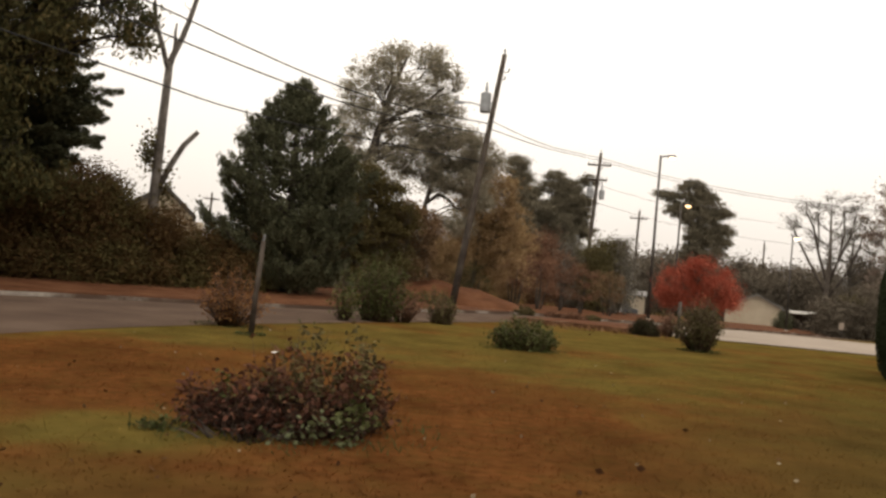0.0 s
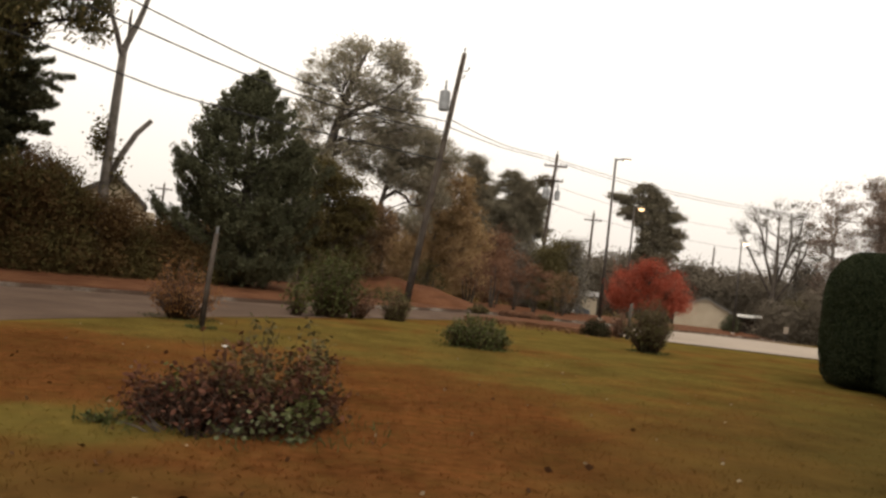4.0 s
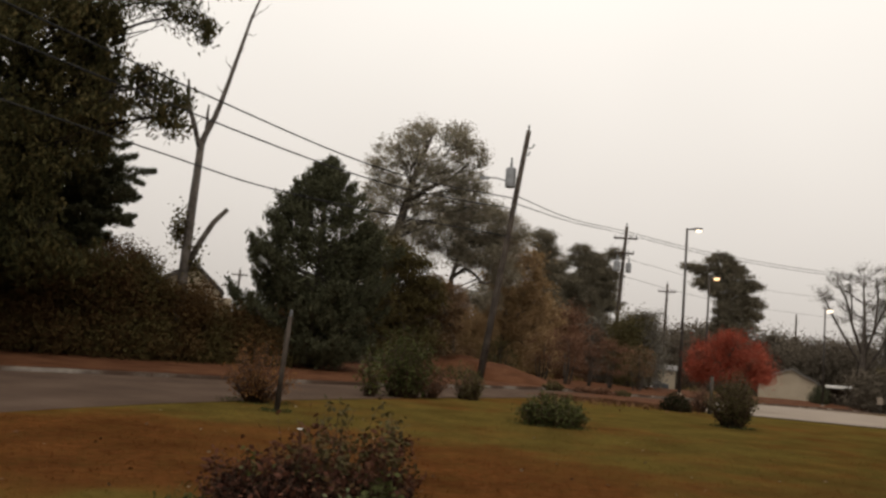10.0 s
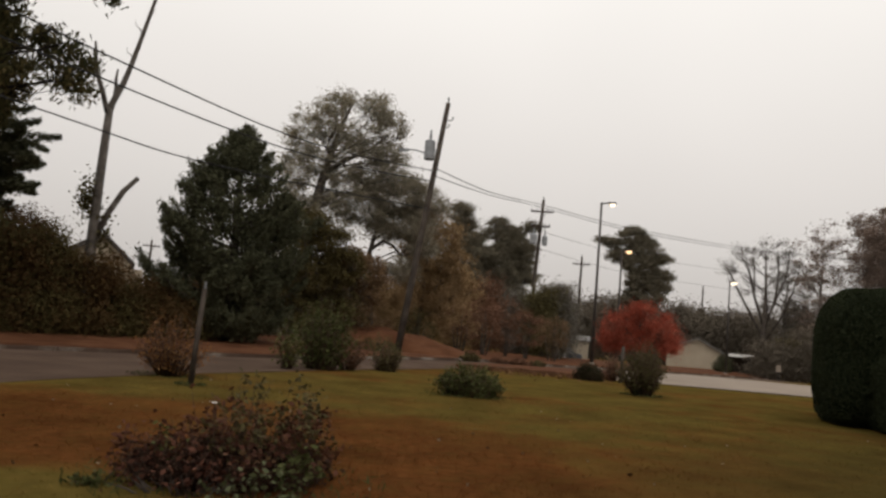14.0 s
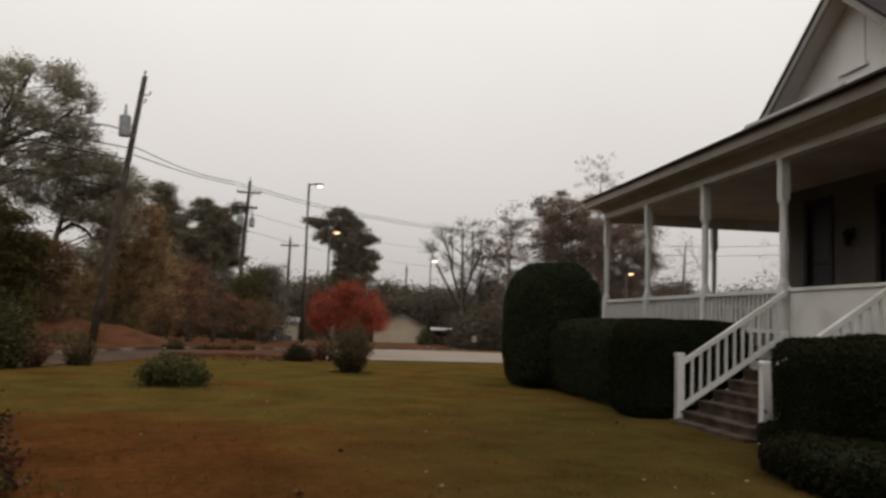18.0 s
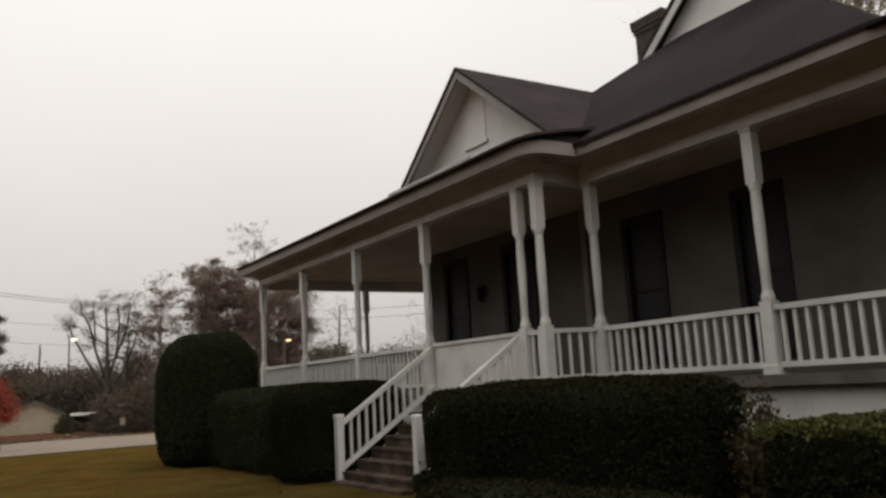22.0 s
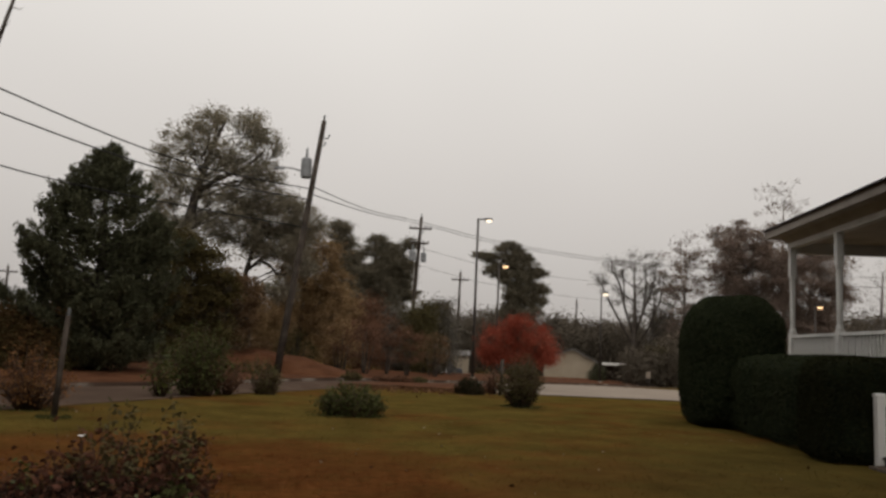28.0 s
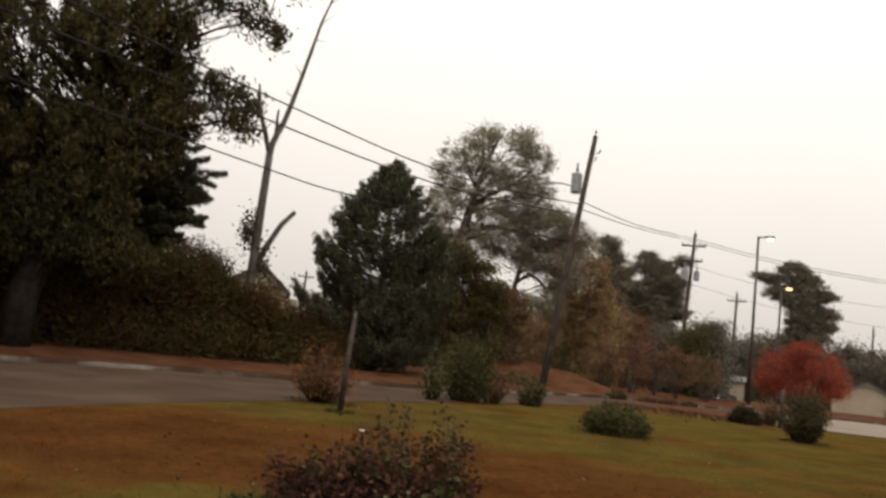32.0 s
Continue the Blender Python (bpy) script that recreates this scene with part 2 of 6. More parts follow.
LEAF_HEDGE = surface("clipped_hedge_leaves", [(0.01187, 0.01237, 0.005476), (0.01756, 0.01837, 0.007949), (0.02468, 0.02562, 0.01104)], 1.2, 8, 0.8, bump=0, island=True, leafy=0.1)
LEAF_BUSH = surface("rounded_bush_leaves", [(0.01914, 0.02332, 0.01196), (0.0287, 0.03468, 0.0177), (0.04066, 0.04784, 0.02392)], 1.0, 8, 0.75, bump=0, island=True, leafy=0.12)
LEAF_LIME = surface("yellow_green_hedge_leaves", [(0.036, 0.04488, 0.0084), (0.06, 0.06864, 0.0126), (0.084, 0.0891, 0.0182)], 1.2, 8, 0.55, bump=0, island=True, leafy=0.15)
LEAF_SHRUB = surface("shrub_green_leaves", [(0.03172, 0.0366, 0.01342), (0.061, 0.0671, 0.0244), (0.1037, 0.1074, 0.04148)], 1.5, 9, 0.7, bump=0, island=True, leafy=0.2)
LEAF_PURPLE = surface("purple_brown_shrub_leaves", [(0.0297, 0.0135, 0.00945), (0.0675, 0.02835, 0.01958), (0.1148, 0.04995, 0.0324), (0.0945, 0.06075, 0.027)], 1.8, 9, 0.7, bump=0, island=True, leafy=0.2)
# shade inside the shrub is put into this darker leaf brown
LEAF_SHADED = surface("shade_brown_inner_leaves", [(0.014, 0.008, 0.006), (0.026, 0.014, 0.01), (0.04, 0.024, 0.015)], 1.8, 9, 0.75, bump=0, island=True, leafy=0.1)
LEAF_OLIVE = surface("olive_shrub_leaves", [(0.044, 0.0378, 0.0198), (0.0825, 0.0672, 0.0308), (0.11, 0.09975, 0.044)], 1.5, 9, 0.75, bump=0, island=True, leafy=0.2)
FALLEN = surface("fallen_leaves", [(0.03, 0.014, 0.007), (0.055, 0.025, 0.012), (0.1, 0.05, 0.024)], 0.8, 9, 0.8, bump=0, island=True)
FALLEN_RED = surface("red_brown_fallen_leaves", [(0.07, 0.032, 0.016), (0.1, 0.05, 0.026), (0.13, 0.068, 0.036)], 0.8, 9, 0.8, bump=0, island=True)
PALE_LEAF = surface("pale_dry_leaves", [(0.14, 0.1, 0.062), (0.24, 0.19, 0.13)], 0.8, 9, 0.8, bump=0, island=True)
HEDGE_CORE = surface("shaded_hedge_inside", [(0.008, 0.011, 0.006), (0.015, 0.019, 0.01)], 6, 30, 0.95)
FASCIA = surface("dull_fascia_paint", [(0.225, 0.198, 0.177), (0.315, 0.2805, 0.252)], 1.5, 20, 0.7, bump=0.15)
LEAF_COPPER = surface("copper_shrub_leaves", [(0.09375, 0.04, 0.0175), (0.175, 0.08, 0.0325), (0.2375, 0.1313, 0.05625)], 0.8, 9, 0.75, bump=0, island=True, leafy=0.2)
LEAF_PALE = surface("pale_grey_green_leaves", [(0.045, 0.052, 0.02), (0.085, 0.095, 0.04), (0.14, 0.15, 0.075)], 1.5, 9, 0.6, bump=0, island=True, leafy=0.2)
PETAL = surface("white_petals", [(0.7, 0.68, 0.66), (0.8, 0.78, 0.76)], 4, 20, 0.6, bump=0)
LAMP_WARM = lamp_glow("sodium_lamp", (1.0, 0.66, 0.36), 1.7)
LAMP_COOL = lamp_glow("warm_white_lamp", (1.0, 0.87, 0.68), 1.7)


def lawn_material(through_light=0.0):
    """Autumn lawn: green grass with broad browned, leaf-strewn areas of uneven outline."""
    m = bpy.data.materials.new("autumn_lawn")
    m.use_nodes = True
    n, l = m.node_tree.nodes, m.node_tree.links
    b = n["Principled BSDF"]
    tc = n.new("ShaderNodeTexCoord")

    def noise_at(scale, detail=4.0):
        k = n.new("ShaderNodeTexNoise")
        k.inputs["Scale"].default_value, k.inputs["Detail"].default_value = scale, detail
        l.new(tc.outputs["Object"], k.inputs["Vector"])
        return k.outputs[0]

    def ramp_of(value, *stops):
        r = n.new("ShaderNodeValToRGB")
        els = r.color_ramp.elements
        els[0].position, els[0].color = stops[0][0], rgb(stops[0][1])
        els[1].position, els[1].color = stops[-1][0], rgb(stops[-1][1])
        for p, c in stops[1:-1]:
            els.new(p).color = rgb(c)
        l.new(value, r.inputs[0])
        return r.outputs[0]

    def blend(fac, a, c):
        x = n.new("ShaderNodeMix")
        x.data_type = "RGBA"
        l.new(fac, x.inputs["Factor"])
        l.new(a, x.inputs["A"])
        l.new(c, x.inputs["B"])
        return x.outputs["Result"]

    green = ramp_of(noise_at(6.0), (0.25, (0.056, 0.041, 0.0108)), (0.5, (0.075, 0.0545, 0.0145)), (0.78, (0.092, 0.064, 0.019)))
    ochre = ramp_of(noise_at(5.0), (0.25, (0.068, 0.034, 0.0098)), (0.5, (0.09, 0.045, 0.0132)), (0.78, (0.11, 0.057, 0.0188)))
    brown = ramp_of(noise_at(7.0, 8.0), (0.28, (0.044, 0.0165, 0.0056)), (0.5, (0.073, 0.0275, 0.0092)), (0.72, (0.098, 0.04, 0.0145)))

    def oval(at, size, turn=0.0):
        place = n.new("ShaderNodeMapping")
        place.vector_type = "TEXTURE"
        place.inputs["Location"].default_value = at
        place.inputs["Rotation"].default_value = (0, 0, radians(turn))
        place.inputs["Scale"].default_value = size
        l.new(tc.outputs["Object"], place.inputs["Vector"])
        o = n.new("ShaderNodeTexGradient")
        o.gradient_type = "SPHERICAL"
        l.new(place.outputs[0], o.inputs["Vector"])
        return o.outputs[1]

    def fma(a, k, c):
        x = n.new("ShaderNodeMath")
        x.operation = "MULTIPLY_ADD"
        x.inputs[1].default_value = k
        l.new(a, x.inputs[0])
        l.new(c, x.inputs[2])
        return x.outputs[0]

    zero = n.new("ShaderNodeValue").outputs[0]
    zero.default_value = 0.0
    # litter lies thickest before the purple shrub, thins out towards the road and the house
    thick = fma(oval((-2.5, 6.9, 0), (1.7, 1.1, 3.0)), -0.9, fma(oval((0.5, 7.2, 0), (4.0, 6.0, 9.0), -8), 0.62, fma(oval((-5.0, 10.2, 0), (9.0, 4.2, 9.0), 12), 0.62, fma(oval((-1.0, 5.0, 0), (11.0, 11.0, 9.0)), 0.4, zero))))
    edge = fma(noise_at(0.3, 7.0), 1.7, fma(noise_at(1.5, 7.0), 1.0, thick))
    part_dry = fma(edge, 0.5, zero)
    dry = ramp_of(part_dry, (0.64, (0, 0, 0)), (0.86, (1, 1, 1)))
    heavy = ramp_of(part_dry, (0.74, (0, 0, 0)), (1.08, (0.92, 0.92, 0.92)))
    # darker olive turf in the nearest strip; before the porch, shade painted into the lawn
    shade_turf = ramp_of(noise_at(4.0, 6.0), (0.25, (0.037, 0.0275, 0.0085)), (0.5, (0.05, 0.037, 0.0115)), (0.78, (0.064, 0.046, 0.0155)))
    olive_shade_area = fma(oval((6.2, 8.2, 0), (4.6, 9.5, 9.0), -32), 1.0, fma(oval((-2.0, 3.6, 0), (6.5, 2.6, 9.0), 0), 0.75, fma(noise_at(0.7, 6.0), 0.5, zero)))
    # worn: how strongly this painted tone covers the lawn
    worn = ramp_of(olive_shade_area, (0.3, (0, 0, 0)), (0.95, (0.85, 0.85, 0.85)))
    base = blend(worn, blend(heavy, blend(dry, green, ochre), brown), shade_turf)
    blotch = ramp_of(noise_at(0.9, 9.0), (0.3, (0.62, 0.6, 0.6)), (0.5, (0.98, 0.98, 0.98)), (0.72, (1.3, 1.26, 1.2)))
    wear = n.new("ShaderNodeMix")
    wear.data_type, wear.blend_type = "RGBA", "MULTIPLY"
    wear.inputs["Factor"].default_value = 0.8
    l.new(base, wear.inputs["A"])
    l.new(blotch, wear.inputs["B"])
    base = wear.outputs["Result"]
    speck = ramp_of(noise_at(3.2, 8.0), (0.46, (0, 0, 0)), (0.7, (0.4, 0.4, 0.4)))
    mixed = blend(speck, base, ramp_of(noise_at(30.0), (0.3, (0.045, 0.024, 0.007)), (0.7, (0.08, 0.05, 0.014))))
    if through_light:
        paler = n.new("ShaderNodeVectorMath")
        paler.operation = "SCALE"
        paler.inputs["Scale"].default_value = 1.75
        l.new(mixed, paler.inputs[0])
        mixed = paler.outputs[0]
    l.new(mixed, b.inputs["Base Color"])
    b.inputs["Roughness"].default_value = 0.95
    b.inputs["Specular IOR Level"].default_value = 0.0
    bp = n.new("ShaderNodeBump")
    bp.inputs["Strength"].default_value, bp.inputs["Distance"].default_value = 0.2, 0.01
    l.new(noise_at(120.0, 6.0), bp.inputs["Height"])
    l.new(bp.outputs[0], b.inputs["Normal"])
    if through_light:
        tr = n.new("ShaderNodeBsdfTranslucent")
        l.new(mixed, tr.inputs["Color"])
        mx = n.new("ShaderNodeMixShader")
        mx.inputs[0].default_value = through_light
        l.new(b.outputs[0], mx.inputs[1])
        l.new(tr.outputs[0], mx.inputs[2])
        l.new(mx.outputs[0], n["Material Output"].inputs[0])
    return m


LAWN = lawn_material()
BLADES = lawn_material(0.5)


# ---- mesh tools ----
class Geo:
    """Collects vertices and faces of one mesh."""

    def __init__(self):
        self.v, self.f = [], []

    def box(self, x0, y0, z0, x1, y1, z1, m=None):
        k = len(self.v)
        pts = [(x, y, z) for z in (z0, z1) for x, y in ((x0, y0), (x1, y0), (x1, y1), (x0, y1))]
        self.v += [tuple(m @ Vector(p)) for p in pts] if m else pts
        for q in ((3, 2, 1, 0), (4, 5, 6, 7), (0, 1, 5, 4), (1, 2, 6, 5), (2, 3, 7, 6), (3, 0, 4, 7)):
            self.f.append(tuple(k + i for i in q))
        return self

    def poly(self, pts):
        k = len(self.v)
        self.v += [tuple(p) for p in pts]
        self.f.append(tuple(range(k, k + len(pts))))
        return self

    def slab(self, pts, low):
        """A prism: the polygon pts and its copy shifted by the vector low."""
        k, n = len(self.v), len(pts)
        self.v += [tuple(p) for p in pts] + [tuple(Vector(p) + Vector(low)) for p in pts]
        self.f.append(tuple(range(k, k + n)))
        self.f.append(tuple(range(k + 2 * n - 1, k + n - 1, -1)))
        for i in range(n):
            j = (i + 1) % n
            self.f.append((k + j, k + i, k + n + i, k + n + j))
        return self

    def tube(self, pts, radii, sides=8):
        pts = [Vector(p) for p in pts]
        k = len(self.v)
        for i, p in enumerate(pts):
            d = (pts[min(i + 1, len(pts) - 1)] - pts[max(i - 1, 0)])
            d = d.normalized() if d.length > 1e-6 else Vector((0, 0, 1))
            a = d.cross(Vector((0.31, 0.95, 0.05)) if abs(d.y) < 0.9 else Vector((1, 0, 0))).normalized()
            c = d.cross(a)
            for s in range(sides):
                w = 2 * math.pi * s / sides
                self.v.append(tuple(p + (a * math.cos(w) + c * math.sin(w)) * radii[i]))
        for i in range(len(pts) - 1):
            for s in range(sides):
                t = (s + 1) % sides
                self.f.append((k + i * sides + s, k + i * sides + t, k + (i + 1) * sides + t, k + (i + 1) * sides + s))
        self.f.append(tuple(k + s for s in reversed(range(sides))))
        self.f.append(tuple(k + (len(pts) - 1) * sides + s for s in range(sides)))
        return self

    def lathe(self, x, y, rings, sides=12, square=False):
        """Rings of (z, radius) turned round a vertical axis at x, y."""
        k = len(self.v)
        n = 4 if square else sides
        for z, r in rings:
            for s in range(n):
                w = 2 * math.pi * s / n + (math.pi / 4 if square else 0)
                q = r * (math.sqrt(2) if square else 1)
                self.v.append((x + q * math.cos(w), y + q * math.sin(w), z))
        for i in range(len(rings) - 1):
            for s in range(n):
                t = (s + 1) % n
                self.f.append((k + i * n + s, k + i * n + t, k + (i + 1) * n + t, k + (i + 1) * n + s))
        self.f.append(tuple(k + s for s in reversed(range(n))))
        self.f.append(tuple(k + (len(rings) - 1) * n + s for s in range(n)))
        return self

    def mesh(self, name, material, smooth=False):
        me = bpy.data.meshes.new(name)
        me.from_pydata(self.v, [], self.f)
        me.materials.append(material)
        if smooth:
            me.polygons.foreach_set("use_smooth", [True] * len(me.polygons))
        me.update()
        return me


def part(name, geo, material, parent=None, label="", at=None, smooth=False, kind=""):
    """Links geo (a Geo or a finished mesh) as one mesh object under parent."""
    me = geo.mesh(name, material, smooth) if isinstance(geo, Geo) else geo
    ob = new(name, me)
    if parent is not None:
        ob.parent = parent
    if at is not None:
        ob.matrix_basis = at
    return tagged(ob, label, kind=kind)


def thing(name, m, label, category, group="", kind=""):
    ob = new(name)
    ob.empty_display_size = 0.2
    ob.matrix_basis = m
    return tagged(ob, label, category, group, kind)


def bevelled(ob, width=0.01, segments=2):
    b = ob.modifiers.new("edge", "BEVEL")
    b.width, b.segments, b.limit_method = width, segments, "ANGLE"
    return ob


def leaf_mesh(name, c, length, width, material, rng, lift=0.0, axis=None, corners=4):
    """A mesh of len(c) small pointed leaves round the points c; lift leans them to the horizontal."""
    n = len(c)
    a = rng.normal(size=(n, 3))
    if axis is not None:
        a = a * 0.55 + axis
    a[:, 2] *= 1 - lift
    a /= np.linalg.norm(a, axis=1)[:, None] + 1e-9
    b = np.cross(a, rng.normal(size=(n, 3)))
    b /= np.linalg.norm(b, axis=1)[:, None] + 1e-9
    s = rng.uniform(0.65, 1.35, size=(n, 1))
    a, b = a * s * length / 2, b * s * width / 2
    outline = [c - a, c + b, c + a, c - b] if corners == 4 else [c + a, c - a + b, c - a - b]
    v = np.stack(outline, axis=1).reshape(-1, 3).astype(np.float32)
    k = corners
    me = bpy.data.meshes.new(name)
    me.vertices.add(k * n)
    me.vertices.foreach_set("co", v.ravel())
    me.loops.add(k * n)
    me.loops.foreach_set("vertex_index", np.arange(k * n, dtype=np.int32))
    me.polygons.add(n)
    me.polygons.foreach_set("loop_start", np.arange(0, k * n, k, dtype=np.int32))
    me.materials.append(material)
    me.update(calc_edges=True)
    return me


def spline(pts, t):
    """The point at t (0 to 1) of a smooth curve through pts."""
    n = len(pts) - 1
    i = min(n - 1, int(t * n))
    u = t * n - i
    a, b, c, d = (Vector(pts[max(0, min(n, i + k))]) for k in (-1, 0, 1, 2))
    return 0.5 * (2 * b + (c - a) * u + (2 * a - 5 * b + 4 * c - d) * u * u + (3 * b - a - 3 * c + d) * u ** 3)


def bearing(az, d, z=0.0):
    """The place d metres off in the compass direction az (0 is along y)."""
    return Vector((d * math.sin(radians(az)), d * math.cos(radians(az)), z))


def ground_z(x, y):
    """The lawn is level; past 34 m the land falls gently away."""
    d = math.hypot(x, y)
    return 0.0 if d < 34 else -0.024 * (min(d, 120) - 34) * min(1, (d - 34) / 8)


def stand(az, d):
    """The pose of a thing that stands on the ground there, its y axis pointing away."""
    p = bearing(az, d)
    return pose(p.x, p.y, ground_z(p.x, p.y), 0, 0, -az)


def in_blobs(rng, blobs, fill=0.5):
    """Clump centres inside ellipsoids (x, y, z, rx, ry, rz, count); fill 0.5 is denser towards their skins, 0.33 even."""
    out = []
    for x, y, z, rx, ry, rz, count in blobs:
        d = rng.normal(size=(count, 3))
        d /= np.linalg.norm(d, axis=1)[:, None]
        r = rng.uniform(0.25 if fill > 0.4 else 0.0, 1.0, size=(count, 1)) ** fill
        r *= rng.uniform(0.85, 1.12, size=(count, 1))
        out.append(d * r * np.array([rx, ry, rz]) + np.array([x, y, z]))
    return np.concatenate(out)


def tree(name, m, label, category, trunk, blobs, clump, leaves, size, leaf, bark, seed, limb=0.05, flat=0.6, group="", sides=6, twigs=0, aspect=0.55, droop=0.0, shoots=1.0, hang=0.0, ragged=0.0, boughs=(), fill=0.5):
    """trunk: (x, y, z, radius) from the ground up. Limbs run from it to clumps of leaves in the blobs."""
    rng = np.random.default_rng(seed)
    top = thing(name, m, label, category, group)
    wood = Geo()
    pts = [Vector(t[:3]) for t in trunk]
    wood.tube(pts, [t[3] for t in trunk], 10)
    for bough in boughs:
        wood.tube([q[:3] for q in bough], [q[3] for q in bough], 8)
    centres = in_blobs(rng, blobs, fill)
    zs = [p.z for p in pts]
    def on_trunk(want):
        i = 0
        while i < len(zs) - 2 and zs[i + 1] < want:
            i += 1
        f = min(1.0, max(0.0, (want - zs[i]) / max(1e-6, zs[i + 1] - zs[i])))
        return pts[i].lerp(pts[i + 1], f), trunk[i][3] * (1 - f) + trunk[i + 1][3] * f

    spines = []
    for b in blobs:
        for _ in range(max(1, b[6] // 16)):
            goal = Vector(b[:3]) + Vector([rng.normal() * 0.45 * q for q in b[3:6]])
            reach = math.hypot(goal.x - pts[-1].x, goal.y - pts[-1].y)
            s, r0 = on_trunk(max(zs[0] + 0.22 * (zs[-1] - zs[0]), min(zs[-1], goal.z - 0.5 * reach - 0.3)))
            d = goal - s
            bend = Vector(rng.normal(size=3)) * d.length * 0.09
            line = [s, s + d * 0.3 + Vector((0, 0, 0.08 * d.length)) + bend, s + d * 0.65 + Vector((0, 0, 0.06 * d.length)) - bend * 0.6, goal]
            r = min(r0 * 0.7, limb * (0.5 + 0.22 * d.length))
            curve = [spline(line, i / 8) for i in range(9)]
            wood.tube(curve, [r * (1 - 0.8 * i / 8) for i in range(9)], sides)
            spines.append((line, r))
    mids = np.array([q for line, r in spines for q in (line[1], line[2], line[3])])
    for c in centres:
        if rng.random() > shoots:
            continue
        e = Vector(c)
        k = int(np.argmin(((mids - c) ** 2).sum(axis=1) + np.where(mids[:, 2] > c[2], 2.0, 0.0)))
        line, r = spines[k // 3]
        s = line[k % 3].lerp(line[k % 3 + 1], rng.uniform(0.0, 0.8)) if k % 3 < 2 else line[2].lerp(line[3], rng.uniform(0.4, 1.0))
        d = e - s
        bend = Vector(rng.normal(size=3)) * d.length * 0.12
        r *= 0.34
        wood.tube([s, s + d * 0.5 + Vector((0, 0, 0.05 * d.length)) + bend, e], [r, r * 0.6, r * 0.2], 5)
        for _ in range(twigs):
            q = s.lerp(e, rng.uniform(0.4, 1.0)) + bend * 0.4
            w = Vector(rng.normal(size=3)) * 0.7 + d.normalized() + Vector((0, 0, 0.3))
            tip = q + w.normalized() * clump * rng.uniform(0.6, 1.4)
            wood.tube([q, q.lerp(tip, 0.5) + Vector(rng.normal(size=3)) * clump * 0.12, tip], [r * 0.5, r * 0.35, r * 0.15], 4)
    part("trunk", wood, bark, top, smooth=True)
    if leaves:
        k = rng.poisson(leaves, size=len(centres)) + 1
        c = np.repeat(centres, k, axis=0)
        spread = rng.uniform(0.55, 1.3, size=(len(centres), 1)) * clump
        off = rng.normal(size=(len(c), 3)) * 0.5 * np.repeat(spread, k, axis=0)
        off[:, 2] *= flat
        off[:, 2] -= droop * np.hypot(off[:, 0], off[:, 1])
        if ragged:
            tail = rng.uniform(0, 1, size=len(c)) ** 2 * ragged
            off[:, 2] -= tail
            off[:, :2] *= (1 - 0.5 * tail / ragged)[:, None]
        axis = np.tile(np.array([0.0, 0.0, -hang]), (len(c), 1)) if hang else None
        part("crown", leaf_mesh("crown", c + off, size, size * aspect, leaf, rng, 0.0 if hang else 0.3, axis, corners=3), leaf, top)
    return top


def sprigs(top, rng, at, rx, ry, h, stems, leaves, size, leaf, bark, low=0.1, stem=0.007, spread=0.035, names=("branchwork", "foliage"), label=""):
    """A fan of leafy shoots of uneven length under a shrub, rooted round the place at."""
    wood, spots = Geo(), []
    for _ in range(stems):
        w, k = rng.uniform(0, 2 * math.pi), rng.uniform(0, 1) ** 0.6
        tip = Vector((at[0] + rx * k * math.cos(w), at[1] + ry * k * math.sin(w), h * (1 - 0.5 * k * k) * rng.uniform(0.55, 1.05)))
        root = Vector((at[0] + 0.5 * rx * k * math.cos(w), at[1] + 0.5 * ry * k * math.sin(w), -0.03))
        line = [root, root.lerp(tip, 0.4) + Vector(rng.normal(size=3)) * 0.06 * h, root.lerp(tip, 0.75) + Vector(rng.normal(size=3)) * 0.06 * h, tip]
        wood.tube([spline(line, i / 6) for i in range(7)], [stem * (1 - 0.8 * i / 6) for i in range(7)], 5)
        tufts = [rng.uniform(low, 1.0) for _ in range(rng.integers(2, 6))]
        for _ in range(max(2, int(leaves * rng.uniform(0.3, 1.4)))):
            t = min(1.0, max(low, rng.choice(tufts) + rng.normal() * 0.1))
            spots.append(spline(line, t) + Vector(rng.normal(size=3)) * spread)
    part(names[0], wood, bark, top, smooth=True)
    c = np.array(spots)
    c[:, 2] = np.maximum(c[:, 2], 0.02)
    part(names[1], leaf_mesh(names[1], c, size, size * 0.6, leaf, rng, 0.35), leaf, top, label)


